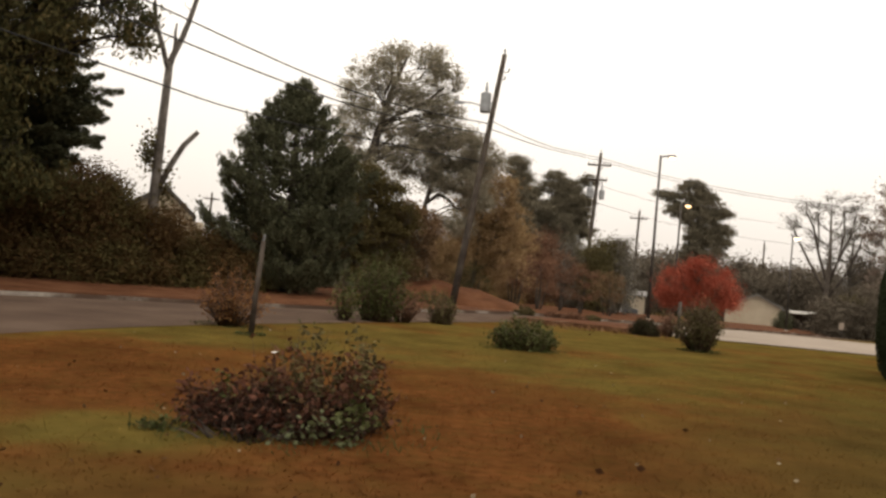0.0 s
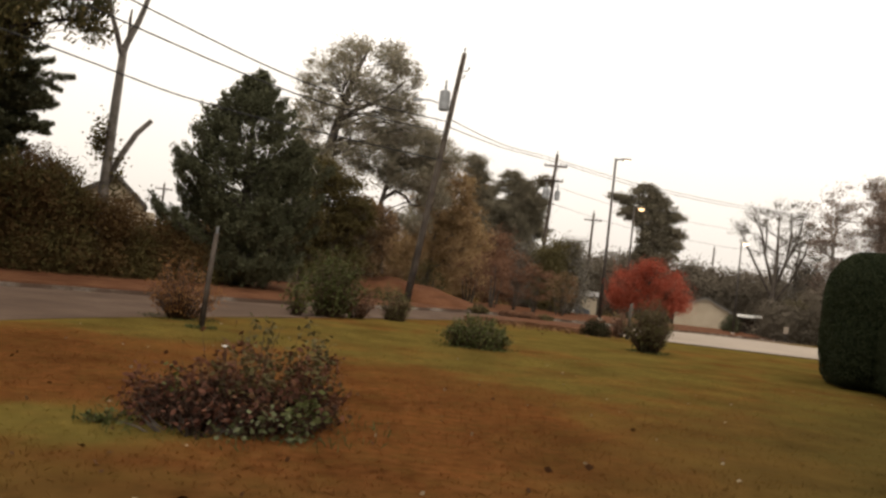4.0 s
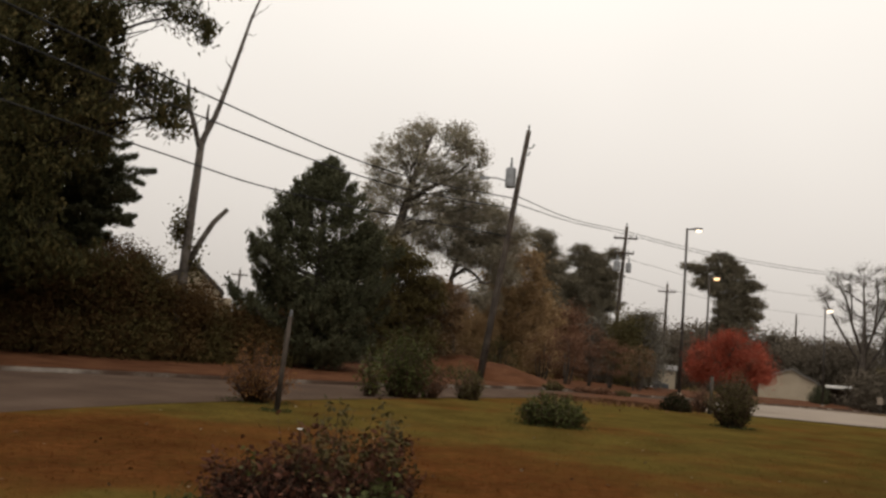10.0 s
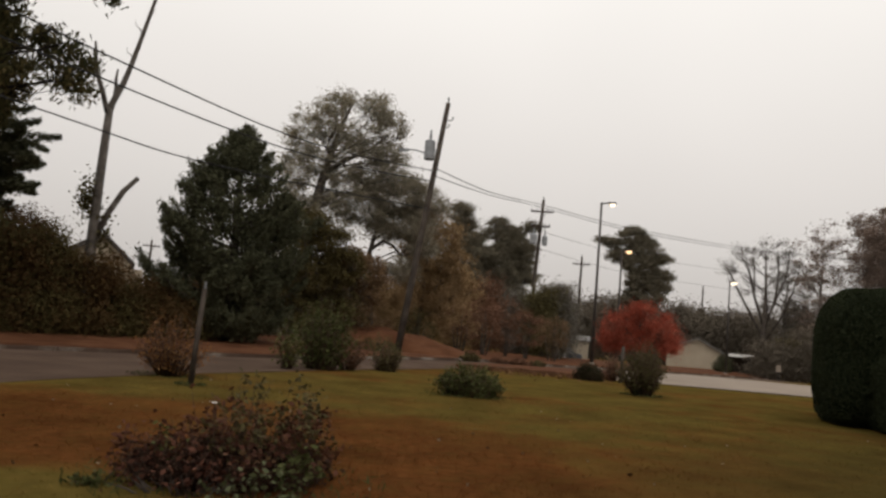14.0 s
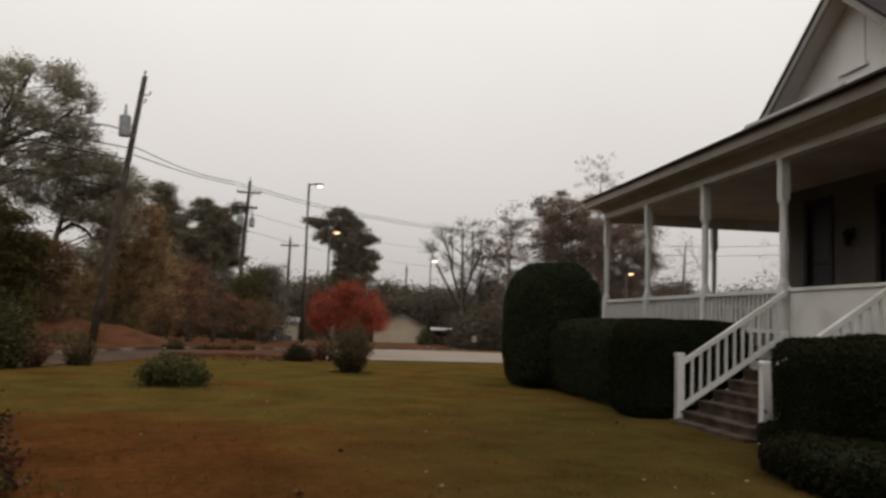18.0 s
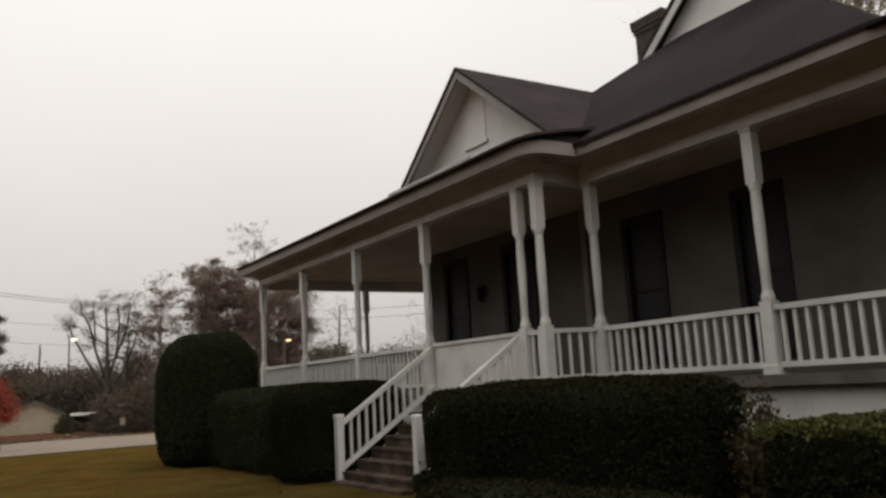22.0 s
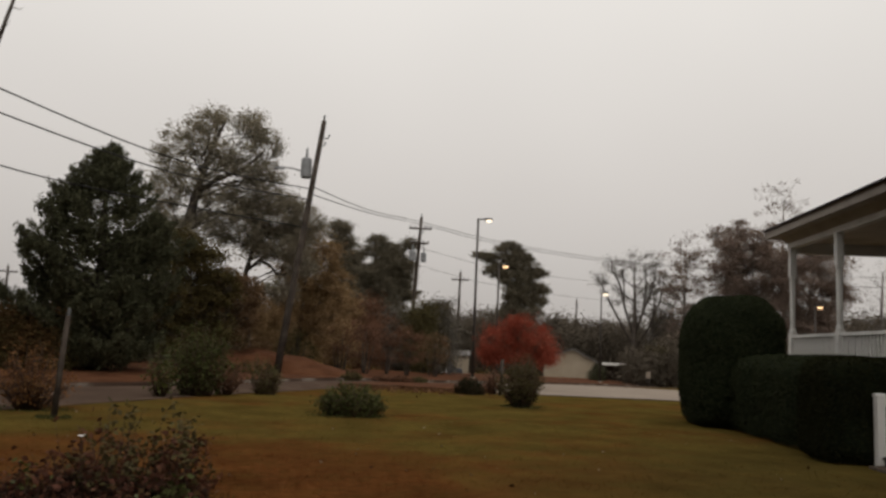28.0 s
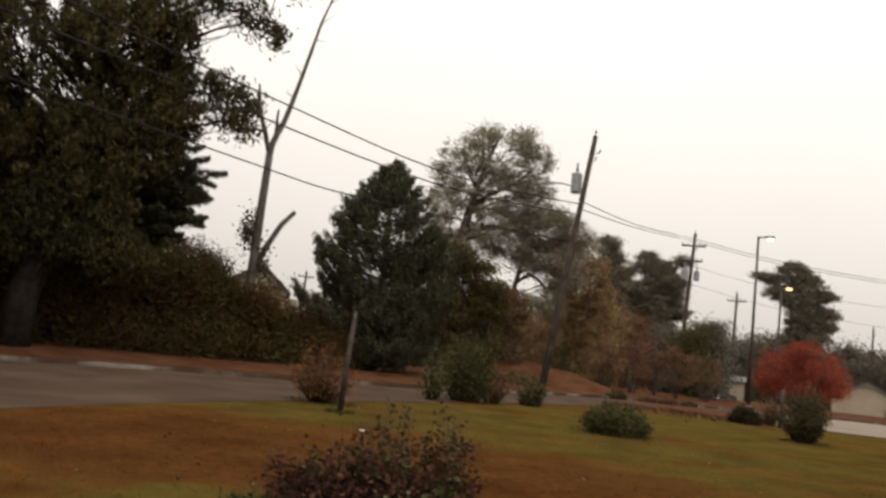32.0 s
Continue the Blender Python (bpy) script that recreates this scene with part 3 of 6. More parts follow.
def shrub(name, m, label, category, rx, ry, h, stems, leaves, size, leaf, bark, seed, base=0.15, group="", low=0.25, vase=0.6, stem=0.012, gap=0.0, spread=0.075):
    """Many stems fanning out of one root, leaves along their outer parts."""
    rng = np.random.default_rng(seed)
    top = thing(name, m, label, category, group)
    wood = Geo()
    spots = []
    for _ in range(stems):
        w, k = rng.uniform(0, 2 * math.pi), rng.uniform(0, 1) ** 0.5
        tip = Vector((rx * k * math.cos(w), ry * k * math.sin(w), h * (1 - 0.55 * k * k) * rng.uniform(0.72, 1.08)))
        root = Vector((tip.x * base, tip.y * base, -0.03))
        q = Vector((tip.x * vase, tip.y * vase, tip.z * 0.55)) + Vector(rng.normal(size=3)) * 0.05 * h
        wood.tube([root, q, tip], [stem, stem * 0.7, stem * 0.25], 5)
        for _ in range(max(1, int(leaves * (1 - gap * rng.random())))):
            t = rng.uniform(low, 1.02)
            p = root.lerp(q, t * 2) if t < 0.5 else q.lerp(tip, t * 2 - 1)
            spots.append(p + Vector(rng.normal(size=3)) * spread * (rx + h) * 0.5)
    part("branchwork", wood, bark, top, smooth=True)
    c = np.array(spots)
    c[:, 2] = np.maximum(c[:, 2], 0.02)
    part("foliage", leaf_mesh("foliage", c, size, size * 0.6, leaf, rng, 0.2), leaf, top)
    return top


def hedge(name, m, label, lx, ly, h, count, size, leaf, seed, power=6.0, wobble=0.06, dome=0.0, group=""):
    """A clipped hedge: a solid core, coloured dark for inner shade, under a close skin of leaves; power sets how square
    it is.
    """
    rng = np.random.default_rng(seed)
    top = thing(name, m, label, "hedge", group)
    d = rng.normal(size=(count, 3))
    d /= np.linalg.norm(d, axis=1)[:, None]
    d[:, 2] = np.abs(d[:, 2]) * np.sign(rng.uniform(-0.8, 1, count))
    side = (np.abs(d[:, 0]) ** power + np.abs(d[:, 1]) ** power) ** (1 / power)
    up = np.where(d[:, 2] > 0, power * 0.9, power + 2)
    e = (side ** up + np.abs(d[:, 2]) ** up) ** (-1 / up)
    p = d * e[:, None]
    big = np.array([noise.noise(Vector((a * lx * 0.7 + seed, b * ly * 0.7, c * h * 0.7))) for a, b, c in p])
    p *= (1 - np.abs(rng.normal(size=(count, 1))) * 0.045 + wobble * big[:, None])
    p = p * np.array([lx / 2, ly / 2, h / 2]) + np.array([0, 0, h / 2])
    p[:, 2] += dome * (1 - (2 * p[:, 0] / lx) ** 2) * (p[:, 2] / h)
    p = p[p[:, 2] > 0.02]
    part("foliage", leaf_mesh("foliage", p, size, size * 0.62, leaf, rng, corners=3), leaf, top)
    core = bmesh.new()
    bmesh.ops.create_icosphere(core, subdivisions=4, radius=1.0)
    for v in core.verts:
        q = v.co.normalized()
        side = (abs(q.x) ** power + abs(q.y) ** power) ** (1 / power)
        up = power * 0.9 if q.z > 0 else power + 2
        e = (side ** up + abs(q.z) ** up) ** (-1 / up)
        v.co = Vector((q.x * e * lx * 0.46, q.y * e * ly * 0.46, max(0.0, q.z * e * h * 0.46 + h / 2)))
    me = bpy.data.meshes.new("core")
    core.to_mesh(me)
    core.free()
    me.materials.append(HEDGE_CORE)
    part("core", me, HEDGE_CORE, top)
    return top


# ---- ground ----
def ground_sheet():
    g = Geo()
    rings = [0, 2, 4, 6, 8, 10, 12, 14, 16, 18, 20, 23, 26, 29, 32, 34, 36, 38, 40, 42, 46, 52, 60, 70, 85, 100, 120, 160, 260, 500, 1000, 2500]
    n = 72
    for r in rings:
        for s in range(n):
            w = 2 * math.pi * s / n
            x, y = r * math.sin(w), r * math.cos(w)
            g.v.append((x, y, ground_z(x, y) + (0.025 * noise.noise(Vector((x * 0.25, y * 0.25, 0))) if r < 30 else 0)))
    for i in range(len(rings) - 1):
        for s in range(n):
            t = (s + 1) % n
            g.f.append((i * n + s, i * n + t, (i + 1) * n + t, (i + 1) * n + s)[::-1])
    ob = new("ground", g.mesh("ground", LAWN, True))
    return tagged(ob, "autumn lawn, green and browned with leaf litter", "lawn", kind="structure")


ground_sheet()


def strip(near, far, lift, rim=0.0, ragged=0.0, rows=6, low=-0.2):
    """A sheet between two lines on the ground, lift above it; rim raises its far side, ragged frays its near edge."""
    g, n = Geo(), 90
    for i in range(n + 1):
        a, b = spline([(*p, 0) for p in near], i / n), spline([(*p, 0) for p in far], i / n)
        for k in range(rows + 1):
            f = k / rows
            p = a.lerp(b, f)
            if k == 0 and ragged:
                p = p.lerp(b, ragged * (0.5 + noise.noise(Vector((p.x * 0.9, p.y * 0.9, 2))) + 0.5 * noise.noise(Vector((p.x * 3, p.y * 3, 5)))))
            edge = k in (0, rows)
            g.v.append((p.x, p.y, ground_z(p.x, p.y) + lift + rim * f * f))
            if edge:
                g.v.append((p.x, p.y, ground_z(p.x, p.y) + low))
    w = rows + 3
    order = [1, 0, *range(2, rows + 2), rows + 2]
    for i in range(n):
        for q, r in zip(order, order[1:]):
            g.f.append((w * i + q, w * (i + 1) + q, w * (i + 1) + r, w * i + r))
    return g


def beside(line, off):
    """The line moved off metres to its left."""
    out = []
    for i, (x, y) in enumerate(line):
        a, b = line[max(0, i - 1)], line[min(len(line) - 1, i + 1)]
        d = Vector((b[0] - a[0], b[1] - a[1])).normalized()
        out.append((x - d.y * off, y + d.x * off))
    return out


ROAD_NEAR = [(-16, -18), (-10.5, -2), (-8.2, 6.5), (-6.4, 13.5), (-5.1, 17), (-3.5, 20.1), (-1.1, 24.3), (1.6, 28.4), (6.9, 36), (16, 48), (34, 70), (60, 100)]
KERB_LINE = [(-36, -14), (-25, 4), (-16.5, 14.5), (-10.1, 21.1), (-7.1, 23.6), (-5.4, 25.0), (-3.6, 26.8), (-1.0, 30.3), (1.6, 34.0), (10.5, 46), (28, 68), (54, 98)]
tagged(new("road", strip(ROAD_NEAR, KERB_LINE, 0.012, 0.02).mesh("road", ASPHALT)), "grey-brown worn asphalt road past the lawn", "road", kind="structure")
tagged(new("kerb", strip(KERB_LINE, beside(KERB_LINE, 0.18), 0.13, rows=1).mesh("kerb", KERB)), "pale concrete kerb along the road", "kerb", kind="structure")
tagged(new("verge", strip(beside(KERB_LINE, 0.18), beside(KERB_LINE, 9.0), 0.15, 0.35).mesh("verge", LITTER)), "red-brown leaf litter on the verge", "verge", kind="structure")
lot_line = [bearing(a, d).to_2d() for a, d in ((14.8, 30.8), (18.2, 31.0), (22.6, 31.4), (27.2, 32.0), (34, 33.0), (45, 38.0), (60, 46.0))]
lot = Geo()
for i, p in enumerate(lot_line):
    for k in range(7):
        q = p + p.normalized() * (k * 5.5)
        lot.v.append((q.x, q.y, ground_z(q.x, q.y) + 0.03))
for i in range(len(lot_line) - 1):
    for k in range(6):
        lot.f.append((7 * i + k, 7 * i + k + 1, 7 * i + k + 8, 7 * i + k + 7)[::-1])
tagged(new("pavement", lot.mesh("pavement", CONCRETE)), "pale concrete parking lot beyond the lawn", "parking lot", kind="structure")


# ---- the house with its porch ----
# Plan axes of the house: x runs into it, y along its front.
HOUSE_TURN = pose(0, 0, 0, 0, 0, -14.5)
BASE = (10.0, 12.0, 0.0)
FLOOR, BEAM, RAIL = 1.42, 4.55, 2.27
house = thing("house", HOUSE_TURN @ Matrix.Translation(BASE), "white wooden house with a wraparound porch, gable and grey-brown roof", "house")


class HGeo(Geo):
    """Geometry in plan coordinates, stored relative to the house's base."""

    def mesh(self, name, material, smooth=False):
        self.v = [(x - BASE[0], y - BASE[1], z - BASE[2]) for x, y, z in self.v]
        return Geo.mesh(self, name, material, smooth)


def hat(x, y, z):
    return Matrix.Translation((x - BASE[0], y - BASE[1], z - BASE[2]))


# deck, skirt and walls
for x0, y0, x1, y1 in ((7.9, 9.75, 10.45, 22.5), (8.8, -1.0, 10.45, 9.75), (10.45, 17.55, 18.0, 22.5)):
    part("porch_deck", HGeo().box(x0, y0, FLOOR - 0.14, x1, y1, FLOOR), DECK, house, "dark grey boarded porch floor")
for k, (x0, y0, x1, y1) in enumerate(((8.05, 9.9, 8.13, 22.4), (8.95, -0.9, 9.03, 9.9), (8.13, 9.9, 8.95, 9.98), (8.13, 22.32, 18.0, 22.4), (9.03, -0.9, 18.0, -0.82))):
    for z0, z1 in ((0.0, 0.42), (0.425, 0.85), (0.855, FLOOR - 0.14)):
        part("skirt_board", HGeo().box(x0, y0, z0, x1, y1, z1), WHITE, house, "white skirting board under the porch" if z0 == 0 and k == 0 else "")

WALL_X = 10.6


def pierced(x, thick, y0, y1, z0, z1, holes):
    """One wall at x along y with rectangular holes (ya, yb, za, zb)."""
    g = HGeo()
    ys = sorted({y0, y1, *(h[0] for h in holes), *(h[1] for h in holes)})
    zs = sorted({z0, z1, *(h[2] for h in holes), *(h[3] for h in holes)})
    ny, nz = len(ys), len(zs)
    for xx in (x, x + thick):
        g.v += [(xx, y, z) for y in ys for z in zs]

    def solid(i, k):
        if not (0 <= i < ny - 1 and 0 <= k < nz - 1):
            return False
        y, z = (ys[i] + ys[i + 1]) / 2, (zs[k] + zs[k + 1]) / 2
        return not any(h[0] < y < h[1] and h[2] < z < h[3] for h in holes)

    m = ny * nz
    for i in range(ny - 1):
        for k in range(nz - 1):
            if not solid(i, k):
                continue
            q = [i * nz + k, (i + 1) * nz + k, (i + 1) * nz + k + 1, i * nz + k + 1]
            g.f += [tuple(q[::-1]), tuple(m + j for j in q)]
            for (di, dk), (s, e) in zip(((0, -1), (1, 0), (0, 1), (-1, 0)), ((0, 1), (1, 2), (2, 3), (3, 0))):
                if not solid(i + di, k + dk):
                    g.f.append((q[s], q[e], m + q[e], m + q[s]))
    return g


WINDOWS = [(7.55, 8.32, 1.75, 4.12), (9.94, 10.74, 1.75, 4.15), (15.98, 16.86, 1.75, 4.3)]
DOOR = (13.5, 14.45, FLOOR, 4.3)
part("wall", pierced(WALL_X, 0.2, -0.6, 17.6, 0.0, 5.3, WINDOWS + [DOOR]), PORCH_WALL, house, "boarded porch wall, shade painted in as taupe")
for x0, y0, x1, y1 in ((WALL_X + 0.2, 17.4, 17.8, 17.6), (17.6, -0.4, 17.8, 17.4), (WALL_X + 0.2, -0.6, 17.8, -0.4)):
    part("wall", HGeo().box(x0, y0, 0, x1, y1, 5.0), PORCH_WALL, house, "boarded house wall in the same shade-painted taupe")
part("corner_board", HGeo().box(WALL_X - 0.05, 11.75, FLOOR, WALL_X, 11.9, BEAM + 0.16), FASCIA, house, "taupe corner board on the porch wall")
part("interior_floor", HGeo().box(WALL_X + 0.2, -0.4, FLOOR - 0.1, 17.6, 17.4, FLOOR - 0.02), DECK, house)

for ya, yb, za, zb in WINDOWS:
    f = HGeo()
    f.box(WALL_X - 0.03, ya - 0.09, za - 0.1, WALL_X + 0.12, ya + 0.03, zb + 0.12).box(WALL_X - 0.03, yb - 0.03, za - 0.1, WALL_X + 0.12, yb + 0.09, zb + 0.12)
    f.box(WALL_X - 0.035, ya + 0.03, zb - 0.03, WALL_X + 0.12, yb - 0.03, zb + 0.12).box(WALL_X - 0.06, ya + 0.03, za - 0.1, WALL_X + 0.12, yb - 0.03, za + 0.03)
    mid_z = (za + zb) / 2
    f.box(WALL_X + 0.03, ya + 0.03, mid_z - 0.025, WALL_X + 0.09, yb - 0.03, mid_z + 0.025)
    w = part("window", f, DARK_SHUTTER, house, "tall dark sash window")
    for z0, z1 in ((za + 0.03, mid_z - 0.025), (mid_z + 0.025, zb - 0.03)):
        part("pane", HGeo().box(WALL_X + 0.06, ya + 0.03, z0, WALL_X + 0.07, yb - 0.03, z1), GLASS, w)
d = DOOR
f = HGeo().box(WALL_X - 0.03, d[0] - 0.1, FLOOR, WALL_X + 0.12, d[0] + 0.04, d[3] + 0.12).box(WALL_X - 0.03, d[1] - 0.04, FLOOR, WALL_X + 0.12, d[1] + 0.1, d[3] + 0.12)
f.box(WALL_X - 0.03, d[0] + 0.04, d[3] - 0.04, WALL_X + 0.12, d[1] - 0.04, d[3] + 0.12).box(WALL_X, d[0] + 0.04, 3.5, WALL_X + 0.1, d[1] - 0.04, 3.58)
door = part("door", f, DARK_SHUTTER, house, "dark front door with a transom")
leaf = HGeo().box(WALL_X + 0.05, d[0] + 0.04, FLOOR + 0.02, WALL_X + 0.09, d[1] - 0.04, 3.5)
for z0, z1 in ((1.62, 2.35), (2.5, 3.35)):
    for y0, y1 in ((d[0] + 0.15, d[0] + 0.48), (d[1] - 0.48, d[1] - 0.15)):
        leaf.box(WALL_X + 0.035, y0, z0, WALL_X + 0.05, y1, z1)
part("door_leaf", leaf, DARK_SHUTTER, door)
part("transom_pane", HGeo().box(WALL_X + 0.06, d[0] + 0.04, 3.58, WALL_X + 0.07, d[1] - 0.04, d[3] - 0.04), GLASS, door)
part("door_knob", HGeo().tube([(WALL_X + 0.05, d[0] + 0.12, 2.42), (WALL_X - 0.01, d[0] + 0.12, 2.42)], [0.012, 0.03], 8), IRON, door)

# beams, ceiling, eaves
for x0, y0, x1, y1 in ((7.9, 9.85, 8.1, 22.5), (8.1, 9.85, 8.8, 10.05), (8.8, -1.0, 9.0, 10.05)):
    bevelled(part("porch_beam", HGeo().box(x0, y0, BEAM, x1, y1, BEAM + 0.3), WHITE, house, "white boxed beam over the posts"), 0.012)
bevelled(part("porch_beam", HGeo().box(8.1, 22.3, 4.43, 18.0, 22.5, BEAM + 0.3), WHITE, house, "white boxed beam over the side posts"), 0.012)
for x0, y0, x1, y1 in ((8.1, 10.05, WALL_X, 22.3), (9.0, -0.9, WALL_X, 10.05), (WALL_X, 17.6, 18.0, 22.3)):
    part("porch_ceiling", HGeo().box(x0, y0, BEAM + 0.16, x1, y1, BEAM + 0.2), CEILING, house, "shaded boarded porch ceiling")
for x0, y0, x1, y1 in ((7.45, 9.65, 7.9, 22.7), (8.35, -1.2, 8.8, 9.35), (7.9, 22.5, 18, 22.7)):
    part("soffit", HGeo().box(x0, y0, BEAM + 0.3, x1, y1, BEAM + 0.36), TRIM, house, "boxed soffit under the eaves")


def corner_arc(r, z):
    """The eave's rounded outer corner, from the front round to the return."""
    return [Vector((7.75 - r * math.cos(radians(a)), 9.65 - r * math.sin(radians(a)), z)) for a in range(0, 91, 10)]


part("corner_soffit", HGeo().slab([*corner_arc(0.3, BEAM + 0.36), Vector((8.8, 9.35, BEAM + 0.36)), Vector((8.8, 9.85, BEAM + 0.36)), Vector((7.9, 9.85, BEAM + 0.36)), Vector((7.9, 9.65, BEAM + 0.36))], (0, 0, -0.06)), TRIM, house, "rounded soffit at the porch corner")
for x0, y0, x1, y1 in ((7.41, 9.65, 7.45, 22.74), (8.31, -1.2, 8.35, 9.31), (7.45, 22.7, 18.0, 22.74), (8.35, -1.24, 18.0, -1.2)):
    part("fascia", HGeo().box(x0, y0, BEAM + 0.28, x1, y1, BEAM + 0.48), FASCIA, house, "dull brown fascia board")
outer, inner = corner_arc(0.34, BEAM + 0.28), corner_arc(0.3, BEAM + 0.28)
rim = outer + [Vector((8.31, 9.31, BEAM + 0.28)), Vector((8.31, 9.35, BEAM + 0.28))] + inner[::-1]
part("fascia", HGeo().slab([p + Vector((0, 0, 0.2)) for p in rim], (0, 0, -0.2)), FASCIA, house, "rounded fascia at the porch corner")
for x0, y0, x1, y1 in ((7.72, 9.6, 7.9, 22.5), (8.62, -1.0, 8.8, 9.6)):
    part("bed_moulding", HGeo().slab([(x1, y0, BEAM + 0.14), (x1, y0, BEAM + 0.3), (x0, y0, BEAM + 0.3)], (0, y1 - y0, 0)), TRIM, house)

part("return_board", HGeo().slab([(7.62, 9.315, BEAM + 0.48), (8.42, 9.315, BEAM + 0.48), (8.42, 9.315, BEAM + 0.68), (7.62, 9.315, BEAM + 0.53)], (0, 0.03, 0)), SHINGLE, house)
# roofs
T = (0, 0, -0.045)
E0 = BEAM + 0.52
for pts in ([(7.36, 22.8, E0), *((p.x, p.y, E0 + 0.183 * (p.x - 7.3)) for p in corner_arc(0.45, E0)), (10.9, 9.2, E0 + 0.66), (10.9, 19.5, E0 + 0.66)],
            [(7.36, 22.8, E0), (10.9, 19.5, E0 + 0.66), (18, 19.5, E0 + 0.66), (18, 22.8, E0)],
            [(10.9, 19.5, E0 + 0.66), (10.9, 14.0, E0 + 0.66), (18, 14.0, E0 + 0.66), (18, 19.5, E0 + 0.66)]):
    part("porch_roof", HGeo().slab(pts, T), SHINGLE, house, "low-pitched dark shingled porch roof")
peak = (13.7, 9.4, E0 + 3.9)
c1, c2, c3, c4 = (8.26, 4.5, E0 - 0.05), (8.26, 14.9, E0 - 0.05), (19.2, 14.9, E0 - 0.1), (19.2, 4.5, E0 - 0.1)
for a, b in ((c1, c2), (c2, c3), (c3, c4), (c4, c1)):
    part("main_roof", HGeo().slab([a, peak, b], T), DARK_SHINGLE, house, "steep hipped slope of dark brown shingles")
part("side_porch_roof", HGeo().slab([(8.2, -1.4, E0 - 0.1), (19.2, -1.4, E0 - 0.1), (19.2, 4.6, E0 + 0.1), (8.2, 4.6, E0 - 0.08)], T), DARK_SHINGLE, house, "low roof at the house's far end")
gy, gz, gs = 11.89, 7.15, 0.785
for side, reach in ((-1, 2.5), (1, 2.62)):
    gr = HGeo().slab([(7.9, gy, gz), (11.5, gy, gz), (11.5, gy + side * reach, gz - gs * reach), (7.9, gy + side * reach, gz - gs * reach)][:: side], (0, 0, -0.055))
    part("gable_roof", gr, SHINGLE, house, "brown shingled gable roof")
gw = HGeo().slab([(8.34, gy - 2.4, 5.2), (8.34, gy + 2.4, 5.2), (8.34, gy, 7.1)], (0.15, 0, 0))
gable = part("gable_wall", gw, WALL_WHITE, house, "white boarded gable")
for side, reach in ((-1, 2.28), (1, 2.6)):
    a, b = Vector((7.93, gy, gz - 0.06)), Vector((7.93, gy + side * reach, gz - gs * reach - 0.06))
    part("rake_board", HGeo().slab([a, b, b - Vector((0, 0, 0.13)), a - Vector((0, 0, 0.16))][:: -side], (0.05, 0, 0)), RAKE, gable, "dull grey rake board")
    part("rake_soffit", HGeo().slab([a + Vector((0.05, 0, -0.02)), b + Vector((0.05, 0, -0.02)), b + Vector((0.41, 0, -0.02)), a + Vector((0.41, 0, -0.02))][:: side], (0, 0, -0.03)), WALL_WHITE, gable)
part("gable_sill", HGeo().box(8.2, gy - 1.5, 5.13, 8.34, gy + 2.45, 5.24), WHITE, gable)
part("eave_flashing", HGeo().slab([(7.34, 10.75, E0 + 0.012), (7.34, 13.6, E0 + 0.012), (7.37, 13.6, E0 + 0.085), (7.37, 10.75, E0 + 0.085)], (0.012, 0, 0.004)), RAKE, house, "pale metal flashing strip along the eave")
part("gable_panel", HGeo().box(8.32, gy - 0.24, 5.8, 8.34, gy + 0.36, 6.52).box(8.29, gy - 0.3, 5.73, 8.34, gy + 0.42, 5.79), WALL_WHITE, gable, "flush white vent panel")
dw = HGeo().slab([(12.5, 6.8, 7.9), (12.5, 11.15, 7.9), (12.5, 11.15, 8.07), (12.5, 8.95, 9.95), (12.5, 6.8, 8.07)], (0.15, 0, 0))
dormer = part("dormer_wall", dw, WALL_WHITE, house, "white upper gable above the roof")
for side in (-1, 1):
    dr = HGeo().slab([(12.2, 8.95, 10.1), (16.0, 8.95, 10.1), (16.0, 8.95 + side * 2.5, 7.95), (12.2, 8.95 + side * 2.5, 7.95)][:: side], (0, 0, -0.1))
    part("dormer_roof", dr, SHINGLE, dormer)
for side in (-1, 1):
    a, b = Vector((12.22, 8.95, 10.0)), Vector((12.22, 8.95 + side * 2.48, 7.86))
    part("rake_board", HGeo().slab([a, b, b - Vector((0, 0, 0.2)), a - Vector((0, 0, 0.2))][:: -side], (0.04, 0, 0)), WHITE, dormer)
stack = HGeo()
for k, z0, z1 in ((0.0, 6.6, 9.0), (0.03, 9.0, 9.1), (0.06, 9.1, 9.2)):
    stack.box(13.3 - k, 11.8 - k, z0, 13.95 + k, 12.6 + k, z1)
chimney = part("chimney", stack, BRICK, house, "dark weathered brick chimney with a corbelled top")
part("chimney_cap", HGeo().box(13.23, 11.73, 9.2, 14.02, 12.67, 9.32), BRICK, chimney)

# porch posts: square foot, turned shaft, square head
def post_mesh():
    g = Geo()
    g.lathe(0, 0, [(0.0, 0.11), (0.1, 0.11), (0.12, 0.085), (0.9, 0.085)], square=True)
    g.lathe(0, 0, [(0.9, 0.08), (0.95, 0.088), (1.0, 0.075), (1.04, 0.06), (1.3, 0.062), (1.8, 0.07), (2.25, 0.066), (2.3, 0.06), (2.34, 0.078), (2.4, 0.08)], 14)
    g.lathe(0, 0, [(2.4, 0.078), (BEAM - FLOOR - 0.06, 0.078), (BEAM - FLOOR - 0.05, 0.09), (BEAM - FLOOR, 0.09)], square=True)
    return g.mesh("porch_post", WHITE)


POST = post_mesh()
POSTS = [(8.0, 22.4), (8.0, 19.45), (8.0, 16.4), (8.0, 13.42), (8.0, 10.46), (8.0, 9.96), (8.9, 9.72), (8.9, 6.66), (8.9, 3.6), (11.2, 22.4), (14.4, 22.4), (17.6, 22.4), (8.9, 0.54)]
for i, (x, y) in enumerate(POSTS):
    part("porch_post", POST, WHITE, house, "white turned porch post" if i == 0 else "", hat(x, y, FLOOR))

